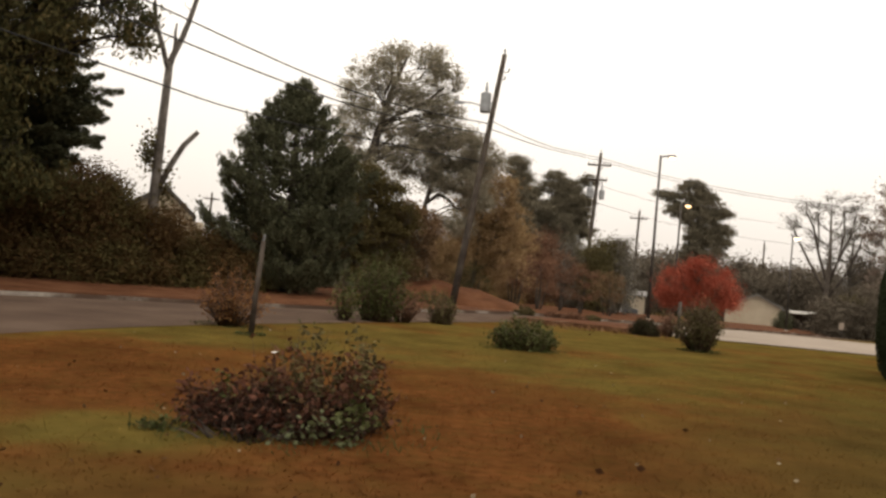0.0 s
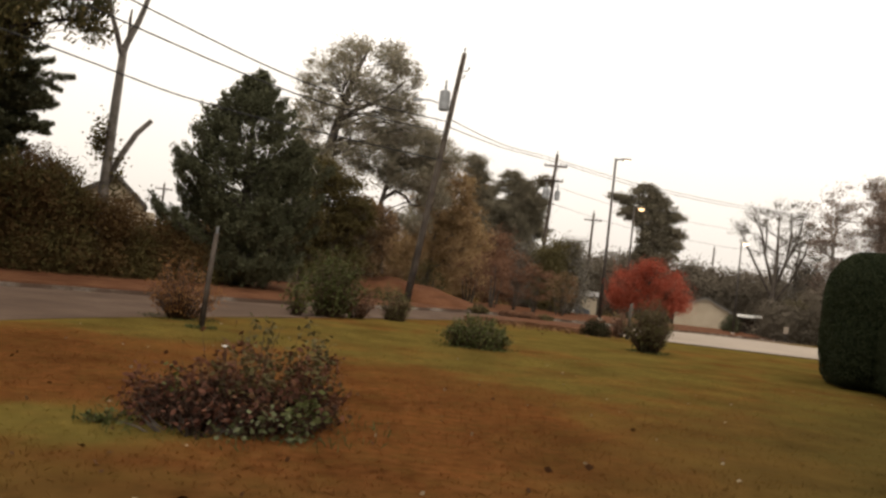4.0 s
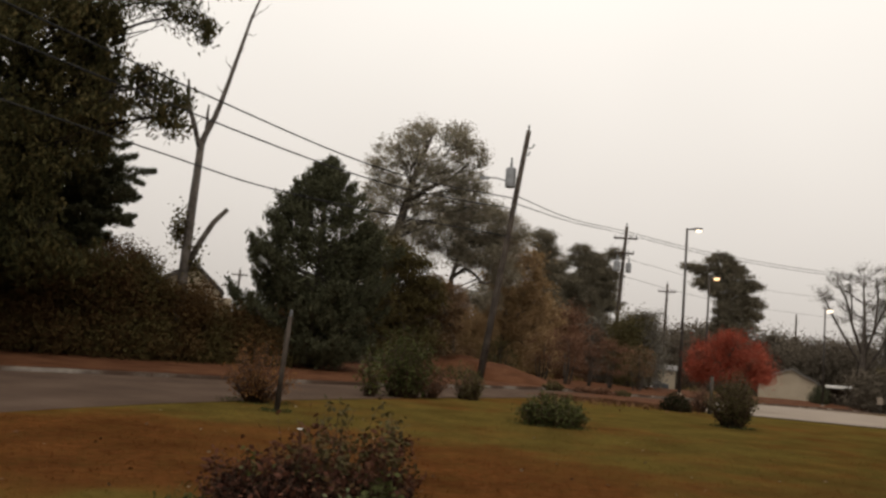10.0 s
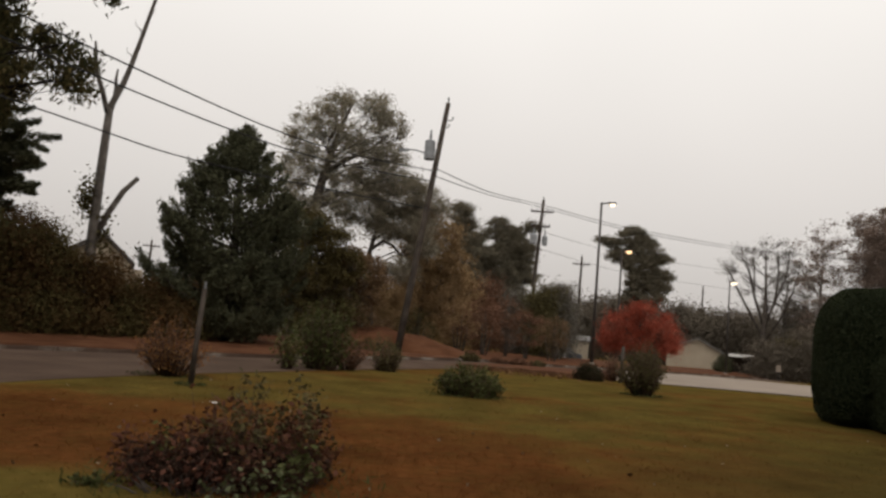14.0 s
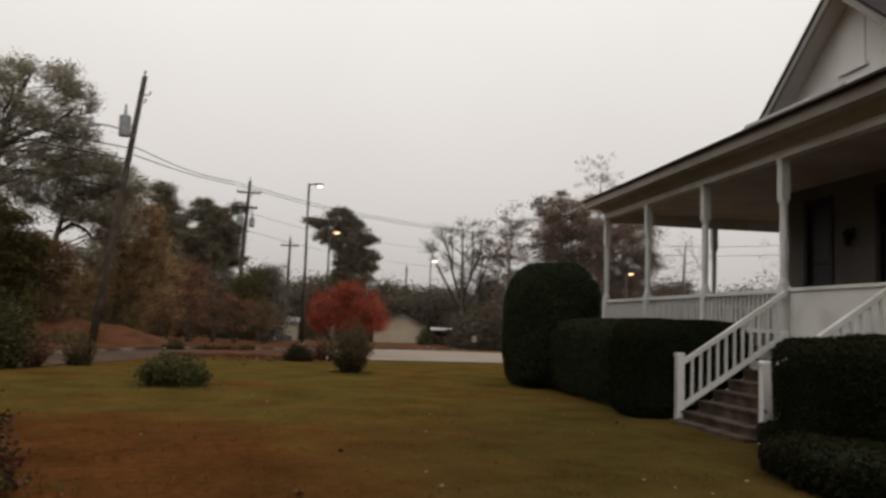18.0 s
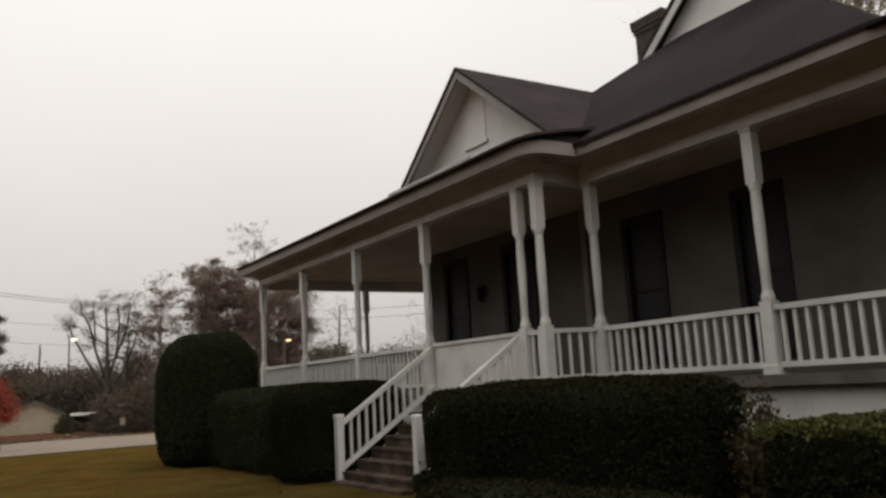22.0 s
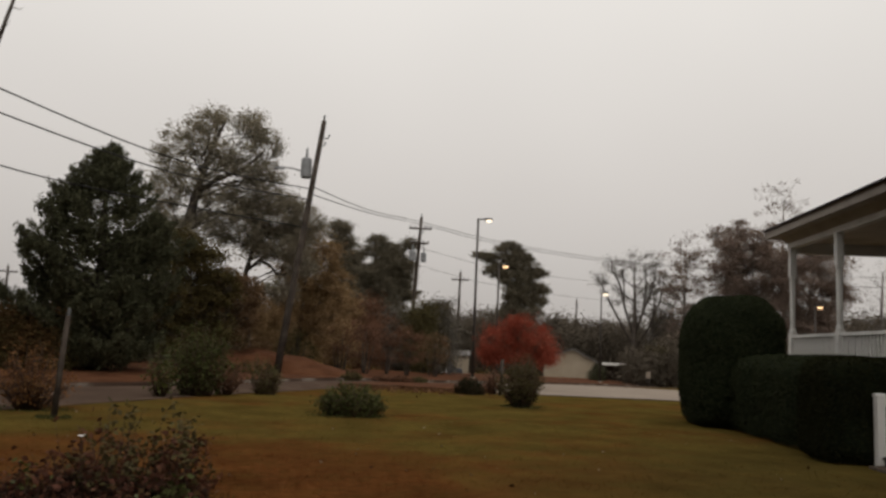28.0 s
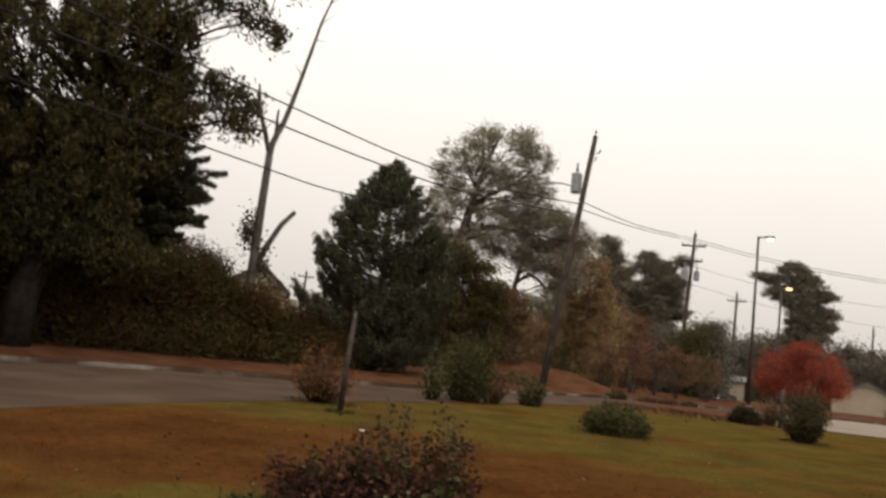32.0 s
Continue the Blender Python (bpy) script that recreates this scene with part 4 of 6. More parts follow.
BALUSTER = Geo().box(-0.022, -0.022, 0.0, 0.022, 0.022, 0.7).mesh("baluster", WHITE)


def railing(a, b, clear=0.1):
    """Top and bottom rail between two posts, with a row of square balusters."""
    a, b = Vector((*a, 0)), Vector((*b, 0))
    d = (b - a).normalized()
    a, b = a + d * clear, b - d * clear
    n = Vector((d.y, -d.x, 0))

    def bar(g, half, z0, z1):
        return g.slab([a + n * half + Vector((0, 0, z1)), b + n * half + Vector((0, 0, z1)), b - n * half + Vector((0, 0, z1)), a - n * half + Vector((0, 0, z1))], (0, 0, z0 - z1))

    r = part("railing", bar(HGeo(), 0.05, RAIL - 0.07, RAIL), WHITE, house, "white wooden porch railing")
    part("bottom_rail", bar(HGeo(), 0.035, FLOOR + 0.08, FLOOR + 0.15), WHITE, r)
    count = max(2, round((b - a).length / 0.165))
    turn = Matrix.Rotation(math.atan2(d.y, d.x), 4, "Z")
    for i in range(count):
        p = a.lerp(b, (i + 0.5) / count)
        part("baluster", BALUSTER, WHITE, r, at=hat(p.x, p.y, FLOOR + 0.12) @ turn)
    return r


for i, j in ((0, 1), (1, 2), (2, 3), (4, 5), (5, 6), (6, 7), (7, 8), (0, 9), (9, 10), (10, 11), (8, 12)):
    railing(POSTS[i], POSTS[j])

# stairs
RISERS, RUN = 8, 0.265
for i in range(RISERS - 1):
    x1 = 7.92 - RUN * i
    z1 = FLOOR - FLOOR / RISERS * (i + 1)
    s = HGeo().box(x1 - RUN, 10.7, 0.0, x1, 13.2, z1 - 0.04).box(x1 - RUN - 0.025, 10.68, z1 - 0.04, x1, 13.22, z1)
    part("step", s, STEP, house, "worn grey-brown step" if i == 0 else "")
X0 = 7.92 - RUN * (RISERS - 1)
part("landing", HGeo().box(X0 - 0.26, 10.75, -0.02, X0 - 0.03, 13.15, 0.05), STEP, house, "worn low landing at the foot of the steps")
for y in (10.6, 13.3):
    g = HGeo()
    newel = HGeo().lathe(X0 - 0.02, y, [(0, 0.062), (1.06, 0.062), (1.065, 0.07), (1.11, 0.07), (1.125, 0.05)], square=True)
    part("newel_post", newel, WHITE, house, "white square newel post")
    k = (RAIL - 1.02) / (7.95 - X0)
    for half, lo, hi in ((0.045, 0.93, 1.02), (0.03, 0.2, 0.3)):
        g.slab([(X0 + 0.05, y - half, hi), (7.95, y - half, hi + k * (7.9 - X0)), (7.95, y - half, lo + k * (7.9 - X0)), (X0 + 0.05, y - half, lo)], (0, 2 * half, 0))
    g.slab([(X0 + 0.05, y - 0.02, 0.0), (7.95, y - 0.02, FLOOR - 0.15), (7.95, y - 0.02, FLOOR - 0.5), (X0 + 0.6, y - 0.02, 0.0)], (0, 0.04, 0))
    r = part("stair_rail", g, WHITE, house, "white sloping stair handrail")
    for i in range(11):
        x = X0 + 0.2 + (7.85 - X0 - 0.2) * i / 10.5
        z = 0.25 + k * (x - X0)
        part("baluster", BALUSTER, WHITE, r, at=hat(x, y, z))
panel = HGeo().box(8.02, 10.62, FLOOR + 0.01, 8.06, 13.28, RAIL - 0.05).box(7.99, 10.6, RAIL - 0.05, 8.09, 13.3, RAIL + 0.01)
bevelled(part("stair_panel", panel, WHITE, house, "plain white panel closing the top of the stairs"), 0.006)

sconce = thing("wall_lamp", HOUSE_TURN @ Matrix.Translation((WALL_X, 15.25, 3.55)), "dark iron lantern on the porch wall", "wall lamp")
part("wall_plate", Geo().box(-0.02, -0.06, -0.12, 0.0, 0.06, 0.12), IRON, sconce)
part("arm", Geo().tube([(-0.01, 0, 0.05), (-0.1, 0, 0.1), (-0.14, 0, 0.06)], [0.012, 0.012, 0.012], 6), IRON, sconce)
part("lantern", Geo().lathe(-0.14, 0, [(-0.26, 0.04), (-0.24, 0.075), (-0.02, 0.1), (0.0, 0.12), (0.06, 0.03), (0.09, 0.02)], 6), IRON, sconce)


# ---- hedges by the porch ----
def at_house(x, y, turn=0.0):
    return HOUSE_TURN @ pose(x, y, 0, 0, 0, turn)


hedge("hedge", at_house(5.8, 20.4), "tall rounded dark green clipped bush beside the porch", 2.2, 2.75, 3.05, 70000, 0.048, LEAF_BUSH, 11, 3.6, 0.08)
hedge("hedge", at_house(6.55, 17.55), "square clipped dark green hedge before the porch", 2.2, 5.1, 1.64, 64000, 0.044, LEAF_BUSH, 12, 7.0, 0.05, 0.05)
hedge("hedge", at_house(6.35, 14.05), "short dark clipped hedge between the steps and the long hedge", 2.2, 1.35, 1.68, 38000, 0.044, LEAF_HEDGE, 16, 7.0, 0.05)
hedge("hedge", at_house(6.75, 8.15), "long square clipped dark hedge beside the steps", 2.2, 4.1, 1.5, 80000, 0.042, LEAF_HEDGE, 13, 6.0, 0.08)
lime = hedge("hedge", at_house(7.2, 3.2), "low clipped dark hedge with light painted onto its yellow-green top", 2.4, 3.4, 1.05, 34000, 0.05, LEAF_HEDGE, 14, 8.0, 0.04)
# lighter yellow-green leaves paint the light on the hedge's top
rng = np.random.default_rng(17)
tips = np.stack([rng.uniform(-1.2, 1.2, 15000), rng.uniform(-1.7, 1.7, 15000), 1.05 - np.abs(rng.normal(size=15000)) * 0.07], axis=1)
tips[:, 2] += np.array([0.05 * noise.noise(Vector((x * 1.5, y * 1.5, 8.0))) for x, y in tips[:, :2]])
part("new_growth", leaf_mesh("new_growth", tips, 0.05, 0.03, LEAF_LIME, rng, 0.0, np.tile(np.array([0.0, 0.0, 0.5]), (15000, 1))), LEAF_LIME, lime, "yellow-green top leaves with light put into the colour")
shrub("shrub", at_house(7.5, 5.9), "loose brownish shrub at the end of the hedge", "shrub", 0.36, 0.36, 1.42, 90, 46, 0.05, LEAF_OLIVE, TWIG, 15, spread=0.05, low=0.1)
hedge("hedge", at_house(5.3, 6.5), "low dark ground-cover hedge along the foot of the long hedge", 1.3, 4.6, 0.46, 24000, 0.05, LEAF_HEDGE, 18, 3.5, 0.12)
hedge("hedge", at_house(5.85, 9.35, -14), "low dark ground-cover clump between the steps and the long hedge", 0.8, 2.1, 0.42, 9000, 0.05, LEAF_HEDGE, 21, 2.6, 0.14)
shrub("shrub", at_house(6.2, 10.28), "loose twiggy brown end of the hedge beside the newel", "shrub", 0.26, 0.22, 1.15, 34, 16, 0.05, LEAF_PURPLE, TWIG, 19, base=0.6, spread=0.05, low=0.2)
shrub("shrub", at_house(6.45, 13.52), "small shrub with pale grey leaves beside the newel", "shrub", 0.2, 0.16, 1.32, 22, 14, 0.06, LEAF_PALE, TWIG, 20, base=0.5, spread=0.04, low=0.6)


# ---- poles, lamps and wires ----
def rise(d, el):
    """Height above the ground sheet's zero of a point seen at the elevation el from the standing height, d metres off."""
    return EYE + d * math.tan(radians(el))


def utility_pole(m, label, height, lean, arms=(), cans=(), lamp=False):
    top = thing("utility_pole", m, label, "utility pole")
    shaft = Geo().tube([(lean * k, 0, height * k - 0.05 * (k == 0)) for k in (0, 0.25, 0.5, 0.75, 1)], [0.17, 0.155, 0.14, 0.125, 0.11], 12)
    part("shaft", shaft, POLE_WOOD, top, smooth=True)

    def spot(z, x=0.0, y=0.0):
        return Vector((lean * z / height + x, y, z))

    for z, half in arms:
        arm = part("crossarm", Geo().box(-half, -0.2, -0.06, half, -0.1, 0.06, Matrix.Translation(spot(z))), POLE_WOOD, top)
        for x in (-half * 0.92, -half * 0.45, half * 0.45, half * 0.92):
            p = spot(z, x, -0.15)
            part("insulator", Geo().lathe(p.x, p.y, [(p.z + 0.06, 0.02), (p.z + 0.1, 0.05), (p.z + 0.16, 0.035), (p.z + 0.2, 0.05), (p.z + 0.24, 0.02)], 8), GREY_METAL, arm)
    for z, x, r, h in cans:
        p = spot(z, x, -0.05)
        can = part("transformer", Geo().lathe(p.x, p.y, [(p.z - h / 2, r * 0.9), (p.z - h / 2 + 0.05, r), (p.z + h / 2 - 0.05, r), (p.z + h / 2, r * 0.8), (p.z + h / 2 + 0.05, r * 0.25)], 14), GREY_METAL, top, "grey transformer can")
        part("bushing", Geo().lathe(p.x, p.y, [(p.z + h / 2 + 0.04, 0.05), (p.z + h / 2 + 0.2, 0.07), (p.z + h / 2 + 0.3, 0.04), (p.z + h / 2 + 0.42, 0.05), (p.z + h / 2 + 0.5, 0.02)], 8), GREY_METAL, can)
        part("bracket", Geo().tube([p, spot(z)], [0.035, 0.035], 6), GREY_METAL, can)
    if lamp:
        z = height * 0.765
        q = spot(z)
        arm = part("lamp_arm", Geo().tube([q, q + Vector((-0.5, -0.1, 0.3)), q + Vector((-1.0, -0.2, 0.4)), q + Vector((-1.35, -0.25, 0.38))], [0.03] * 4, 8), GREY_METAL, top)
        e = q + Vector((-1.5, -0.28, 0.34))
        part("lamp_head", Geo().box(-0.24, -0.09, -0.05, 0.2, 0.09, 0.06, Matrix.Translation(e)), GREY_METAL, arm)
    part("ground_wire", Geo().tube([spot(height * k, -0.01, -0.16 + 0.06 * k) for k in (0.02, 0.3, 0.6, 0.95)], [0.012] * 4, 5), WIRE, top)
    part("top_pin", Geo().lathe(lean, 0, [(height - 0.02, 0.03), (height + 0.12, 0.03), (height + 0.15, 0.06), (height + 0.22, 0.05), (height + 0.28, 0.02)], 8), GREY_METAL, top)
    for z, x in ((height * 0.93, 0.32), (height * 0.9, 0.2)):
        part("pin", Geo().tube([spot(z), spot(z, x, -0.1), spot(z + 0.16, x + 0.03, -0.1)], [0.025, 0.03, 0.05], 6), GREY_METAL, top)
    return top


P1 = stand(0.4, 37.3)
utility_pole(P1, "leaning weathered wooden utility pole with a transformer", 11.6, 1.4, cans=[(9.35, -0.4, 0.235, 0.9)], lamp=True)
utility_pole(stand(9.15, 62.0), "wooden utility pole with two crossarms and transformers", 12.0, 0.55, arms=[(11.1, 0.85), (10.0, 0.7)], cans=[(9.05, -0.42, 0.26, 0.75), (8.95, 0.42, 0.2, 0.7)])
utility_pole(stand(12.45, 88.0), "distant wooden utility pole with a crossarm", 11.0, 0.1, arms=[(10.2, 0.9)])
utility_pole(stand(20.5, 126.0), "distant plain wooden utility pole", 11.9, 0.0)
utility_pole(stand(-16.3, 95.0), "distant utility pole behind the brush", 9.5, 0.0, arms=[(8.9, 0.9)])


def street_lamp(m, label, height, arm, glow, radius=0.09, lens_size=1.0):
    top = thing("street_lamp", m, label, "street lamp")
    part("pole", Geo().tube([(0, 0, -0.05), (0, 0, height * 0.5), (0, 0, height)], [radius, radius * 0.85, radius * 0.7], 10), BRONZE, top, smooth=True)
    part("base", Geo().lathe(0, 0, [(0, radius * 2), (0.3, radius * 1.9), (0.34, radius * 1.2)], 12), CONCRETE, top)
    part("arm", Geo().tube([(0, 0, height - 0.1), (arm * 0.5, 0, height - 0.02), (arm * 0.62, 0, height - 0.02)], [0.05, 0.05, 0.05], 8), BRONZE, top)
    head = part("lamp_head", Geo().box(arm * 0.6, -0.17, height - 0.1, arm * 0.6 + 0.55, 0.17, height + 0.03), BRONZE, top)
    lens = Geo().lathe(arm * 0.6 + 0.31, 0, [(height - 0.1 - 0.16 * lens_size, 0.06), (height - 0.1 - 0.13 * lens_size, 0.14 * lens_size), (height - 0.1 - 0.06 * lens_size, 0.2 * lens_size), (height - 0.1, 0.2 * lens_size)], 12)
    part("lens", lens, glow, head, "lit lamp lens")
    return top


street_lamp(stand(13.6, 58.0), "tall dark metal lot lamp, lit", rise(58, 9.1) + 0.55, 0.75, LAMP_COOL, 0.11)
street_lamp(stand(15.15, 60.0), "shorter lot lamp with a lit orange head", rise(60, 6.0) + 0.6, 0.3, LAMP_WARM)
street_lamp(stand(22.15, 82.0), "distant lit lot lamp beside bare trees", rise(82, 4.45) + 0.9, 0.1, LAMP_COOL, lens_size=1.3)
street_lamp(stand(35.45, 70.0), "distant lit lamp behind the porch", rise(70, 3.8) + 0.8, 0.1, LAMP_WARM)


def cable(label, pts, r=0.014):
    """A sagging wire through the given points."""
    fine = []
    for i in range(len(pts) - 1):
        p0, p1, p2, p3 = (Vector(pts[max(0, min(len(pts) - 1, i + k))]) for k in (-1, 0, 1, 2))
        for s in range(10):
            t = s / 10
            fine.append(0.5 * (2 * p1 + (p2 - p0) * t + (2 * p0 - 5 * p1 + 4 * p2 - p3) * t * t + (3 * p1 - p0 - 3 * p2 + p3) * t ** 3))
    fine.append(Vector(pts[-1]))
    ob = new("power_line", Geo().tube(fine, [r] * len(fine), 6).mesh("power_line", WIRE, True))
    return tagged(ob, label, "power line", "power lines along the road")


def along(s, z, side=0.0):
    """A point over the verge, s metres back from the leaning pole along the road."""
    return Vector((1.35 - 0.53 * s + side, 37.3 - 0.845 * s, z))


cable("upper black power line over the road", [along(0, 8.38), along(9, 7.6), along(17.5, 7.88), along(30, 8.9), along(45, 10.7)], 0.023)
cable("middle black power line over the road", [along(0, 7.9), along(9.5, 7.1), along(19, 7.3), along(32, 8.1), along(45, 9.4)], 0.023)
cable("lower black service line over the road", [along(0, 6.6), along(13.3, 5.85), along(19.2, 5.95), along(32, 6.6), along(45, 7.6)], 0.02)
for k, (z1, z2) in enumerate(((8.5, 10.4), (8.15, 10.0))):
    cable("power line between the poles", [along(0, z1), bearing(6.0, 48, rise(48, 9.3 - 0.2 * k)), bearing(9.5, 62, rise(62, 8.7 - 0.18 * k)), bearing(16, 74, rise(74, 7.4 - 0.18 * k)), bearing(23.5, 90, rise(90, 6.45 - 0.15 * k)), bearing(31, 110, rise(110, 5.9))], 0.022)
for z in (6.9, 5.7):
    cable("distant black overhead power line", [bearing(9.5, 62, rise(62, z)), bearing(16, 80, rise(80, z - 1.3)), bearing(24, 100, rise(100, z - 2.0)), bearing(34, 120, rise(120, z - 2.2))], 0.013)
for el in (5.5, 4.9):
    cable("distant power line behind the porch", [bearing(31, 110, rise(110, el + 0.4)), bearing(40, 95, rise(95, el)), bearing(52, 90, rise(90, el + 0.3))], 0.02)

# ---- trees beyond the road ----
D = 27.0
tree("tree", stand(-31.5, D), "large dark evergreen oak overhanging the brush", "tree",
     [(-0.95, -0.6, -0.1, 0.5), (-0.9, -0.5, 1.5, 0.44), (-0.6, -0.3, 4.0, 0.4), (0.1, 0.0, 8.0, 0.26), (0.3, 0, 12.0, 0.14), (0.2, 0, 15.5, 0.05)],
     [(-2.0, 0, 8.0, 3.2, 3.0, 3.0, 190), (0.8, -0.5, 9.6, 2.0, 2.0, 1.5, 84), (1.6, 0, 8.3, 1.6, 1.5, 1.3, 60), (1.8, 0.2, 10.2, 1.1, 1.1, 1.1, 44), (2.3, 0.1, 9.1, 0.8, 0.9, 0.9, 34), (2.1, 0.1, 7.8, 0.9, 1.0, 0.9, 36), (3.4, -0.5, 9.1, 0.5, 0.5, 0.35, 8), (4.0, -0.5, 8.9, 0.6, 0.5, 0.3, 9), (4.65, -0.6, 8.6, 0.4, 0.3, 0.3, 6), (4.0, -0.5, 8.1, 0.5, 0.5, 0.2, 6), (4.6, -0.5, 7.85, 0.35, 0.3, 0.15, 4), (3.2, -0.3, 7.9, 0.4, 0.4, 0.5, 8), (1.0, 0.3, 7.0, 2.1, 1.8, 1.4, 100), (-0.6, -0.6, 6.2, 2.2, 1.6, 1.2, 80), (-0.4, 0, 4.9, 2.2, 1.8, 1.2, 84), (-0.6, -0.7, 3.7, 2.4, 1.2, 0.9, 60),
      (-0.6, 0, 12.3, 3.0, 2.6, 2.2, 130), (1.8, -1.0, 11.0, 1.2, 1.2, 0.9, 34), (2.6, -1.0, 12.3, 1.2, 1.0, 0.6, 18), (3.6, -1.1, 11.5, 0.8, 0.7, 0.3, 9), (4.5, -1.2, 11.3, 0.6, 0.5, 0.3, 7), (5.2, -1.2, 10.95, 0.35, 0.3, 0.25, 6), (4.6, -1.2, 12.5, 0.9, 0.7, 0.35, 9), (5.7, -1.2, 12.7, 0.5, 0.4, 0.2, 5), (-4.5, 0, 11, 3.0, 3.0, 4.0, 180),
      (-3.6, 0.4, 4.6, 2.6, 2.0, 1.8, 100), (0.6, 0.5, 3.6, 2.4, 2.0, 1.0, 60), (-6.5, 0, 6.0, 2.4, 2.4, 3.4, 120), (-3.6, 0.2, 9.6, 3.2, 2.6, 2.4, 110), (-2.2, -0.6, 5.6, 2.8, 1.6, 1.6, 80), (-3.5, -1.0, 3.6, 2.2, 1.2, 1.2, 70)],
     0.42, 64, 0.19, LEAF_OAK, OAK_BARK, 21, limb=0.045, flat=0.5, droop=0.35, aspect=0.34, hang=0.7, ragged=0.6)


def tiered_cedar(az, d, seed):
    """A dark cedar with flat tiers of boughs, open towards their tips."""
    lobe = thing("cedar_tree", stand(az, d), "dark cedar with flat pointed tiers beside the oak", "tree")
    wood, pts, axes = Geo().tube([(0, 0, -0.1), (-0.1, 0, 3.0), (0, 0, 8.6)], [0.2, 0.15, 0.03], 8), [], []
    rng = np.random.default_rng(seed)
    for z, reach in ((3.4, 1.9), (3.9, 1.7), (4.3, 1.6), (4.7, 2.0), (5.05, 2.5), (5.3, 1.9), (5.6, 2.2), (5.95, 2.95), (6.2, 2.2), (6.6, 2.6), (6.9, 1.9), (7.3, 1.7), (7.8, 1.3), (8.3, 0.9)):
        for k in range(9):
            w = (k + rng.uniform(-0.35, 0.35)) * 2 * math.pi / 9
            r = reach * rng.uniform(0.6, 1.05)
            z += rng.uniform(-0.12, 0.12)
            out, side = Vector((math.cos(w), math.sin(w), 0)), Vector((-math.sin(w), math.cos(w), 0))
            rise_tip = rng.uniform(-0.1, 0.25)
            line = [Vector((0, 0, z - 0.3 * r)), Vector((0, 0, z - 0.1)) + out * r * 0.4, Vector((0, 0, z + 0.02)) + out * r * 0.75, Vector((0, 0, z + rise_tip)) + out * r]
            wood.tube([spline(line, q / 5) for q in range(6)], [0.035 * (1 - 0.8 * q / 5) for q in range(6)], 5)
            for _ in range(int(230 * r)):
                t = rng.uniform(0.2, 1.0)
                pts.append(spline(line, t) + side * rng.normal() * 0.4 * (1.1 - t) + Vector((0, 0, rng.normal() * 0.13 * (1.25 - t) - 0.05)))
                axes.append(out * 0.8 + side * rng.normal() * 0.4 + Vector((0, 0, 0.25)))
    part("trunk", wood, BARK, lobe, smooth=True)
    part("crown", leaf_mesh("crown", np.array(pts), 0.15, 0.055, LEAF_CEDAR, rng, 0.0, np.array(axes), 3), LEAF_CEDAR, lobe)


tiered_cedar(-27.0, 30.0, 77)
tiered_cedar(-31.5, 31.0, 79)
tiered_cedar(-36.0, 30.5, 81)
BRUSH = ((-44, 28.3, 3.68, 2.4), (-40, 28.5, 3.68, 2.2), (-36.5, 28.7, 3.57, 2.1), (-33, 28.9, 3.68, 2.0), (-29.6, 29.1, 3.78, 1.9), (-26.6, 29.5, 3.94, 1.8), (-23.9, 29.7, 4.09, 1.5), (-22.2, 29.9, 3.85, 1.1), (-20.6, 30.3, 2.9, 1.1),
         (-18.6, 30.9, 2.3, 1.4), (-16.4, 31.7, 2.25, 1.5), (-14.6, 32.3, 2.2, 1.3), (-31, 31.7, 4.20, 2.2), (-27.6, 32.1, 4.30, 2.0), (-25.0, 32.5, 4.36, 1.6), (-38, 31.5, 4.20, 2.4))
for i, (az, d, h, w) in enumerate(BRUSH):
    rngc = np.random.default_rng(140 + i)
    lumps = [(0, 0, h * 0.5, w, 1.3, h * 0.5, 70)]
    for k in range(5):
        q = rngc.uniform(0.5, 0.8) * w
        lumps.append((rngc.uniform(-0.8, 0.8) * w, rngc.uniform(-0.7, 0.5), h * rngc.uniform(0.35, 0.82), q, q * 0.8, h * rngc.uniform(0.16, 0.24), 34))
    lumps += [(k * w * 0.5, -0.6, h * 0.22, w * 0.6, 0.7, h * 0.24, 30) for k in (-1, 0, 1)]
    tree("brush_shrub", stand(az, d), "dense russet and olive brush along the road", "brush", [(0, 0.2, -0.1, 0.06), (0.1, 0.2, h * 0.3, 0.05), (0, 0.2, h * 0.7, 0.02)], lumps, 0.5, 66, 0.1, (LEAF_BRUSH, LEAF_THICKET)[i % 2], TWIG, 140 + i, limb=0.016, flat=0.75, group="brush along the road", sides=5, shoots=0.4)
D = 30.0
dead = thing("dead_tree", stand(-19.9, D), "bare dead tree with pale forked limbs", "tree")
g = Geo()
g.tube([(0.0, 0, -0.1), (0.0, 0, 2.8), (0.02, 0, 5.2), (0.08, 0, rise(D, 12.0))], [0.22, 0.18, 0.155, 0.125], 12)
part("trunk", g, DEAD_WOOD, dead, smooth=True)
part("limb", Geo().tube([(0.05, 0, 7.65), (0.16, 0, 8.1), (0.42, 0, 8.8), (0.58, 0.05, 9.4), (0.74, 0.1, 10.1), (0.98, 0.1, 11.2), (1.3, 0, 12.7), (1.6, 0, 13.7), (1.8, 0, 14.8)], [0.125, 0.11, 0.1, 0.09, 0.08, 0.07, 0.05, 0.035, 0.015], 10), DEAD_WOOD, dead, smooth=True)
part("limb", Geo().tube([(0.05, 0, 7.65), (-0.08, 0, 8.0), (-0.2, 0, 8.4), (-0.42, 0, 8.95), (-0.5, 0, 9.2), (-0.53, 0, 9.6), (-0.6, 0, 10.05)], [0.1, 0.09, 0.085, 0.075, 0.07, 0.055, 0.04], 10), DEAD_WOOD, dead, smooth=True)
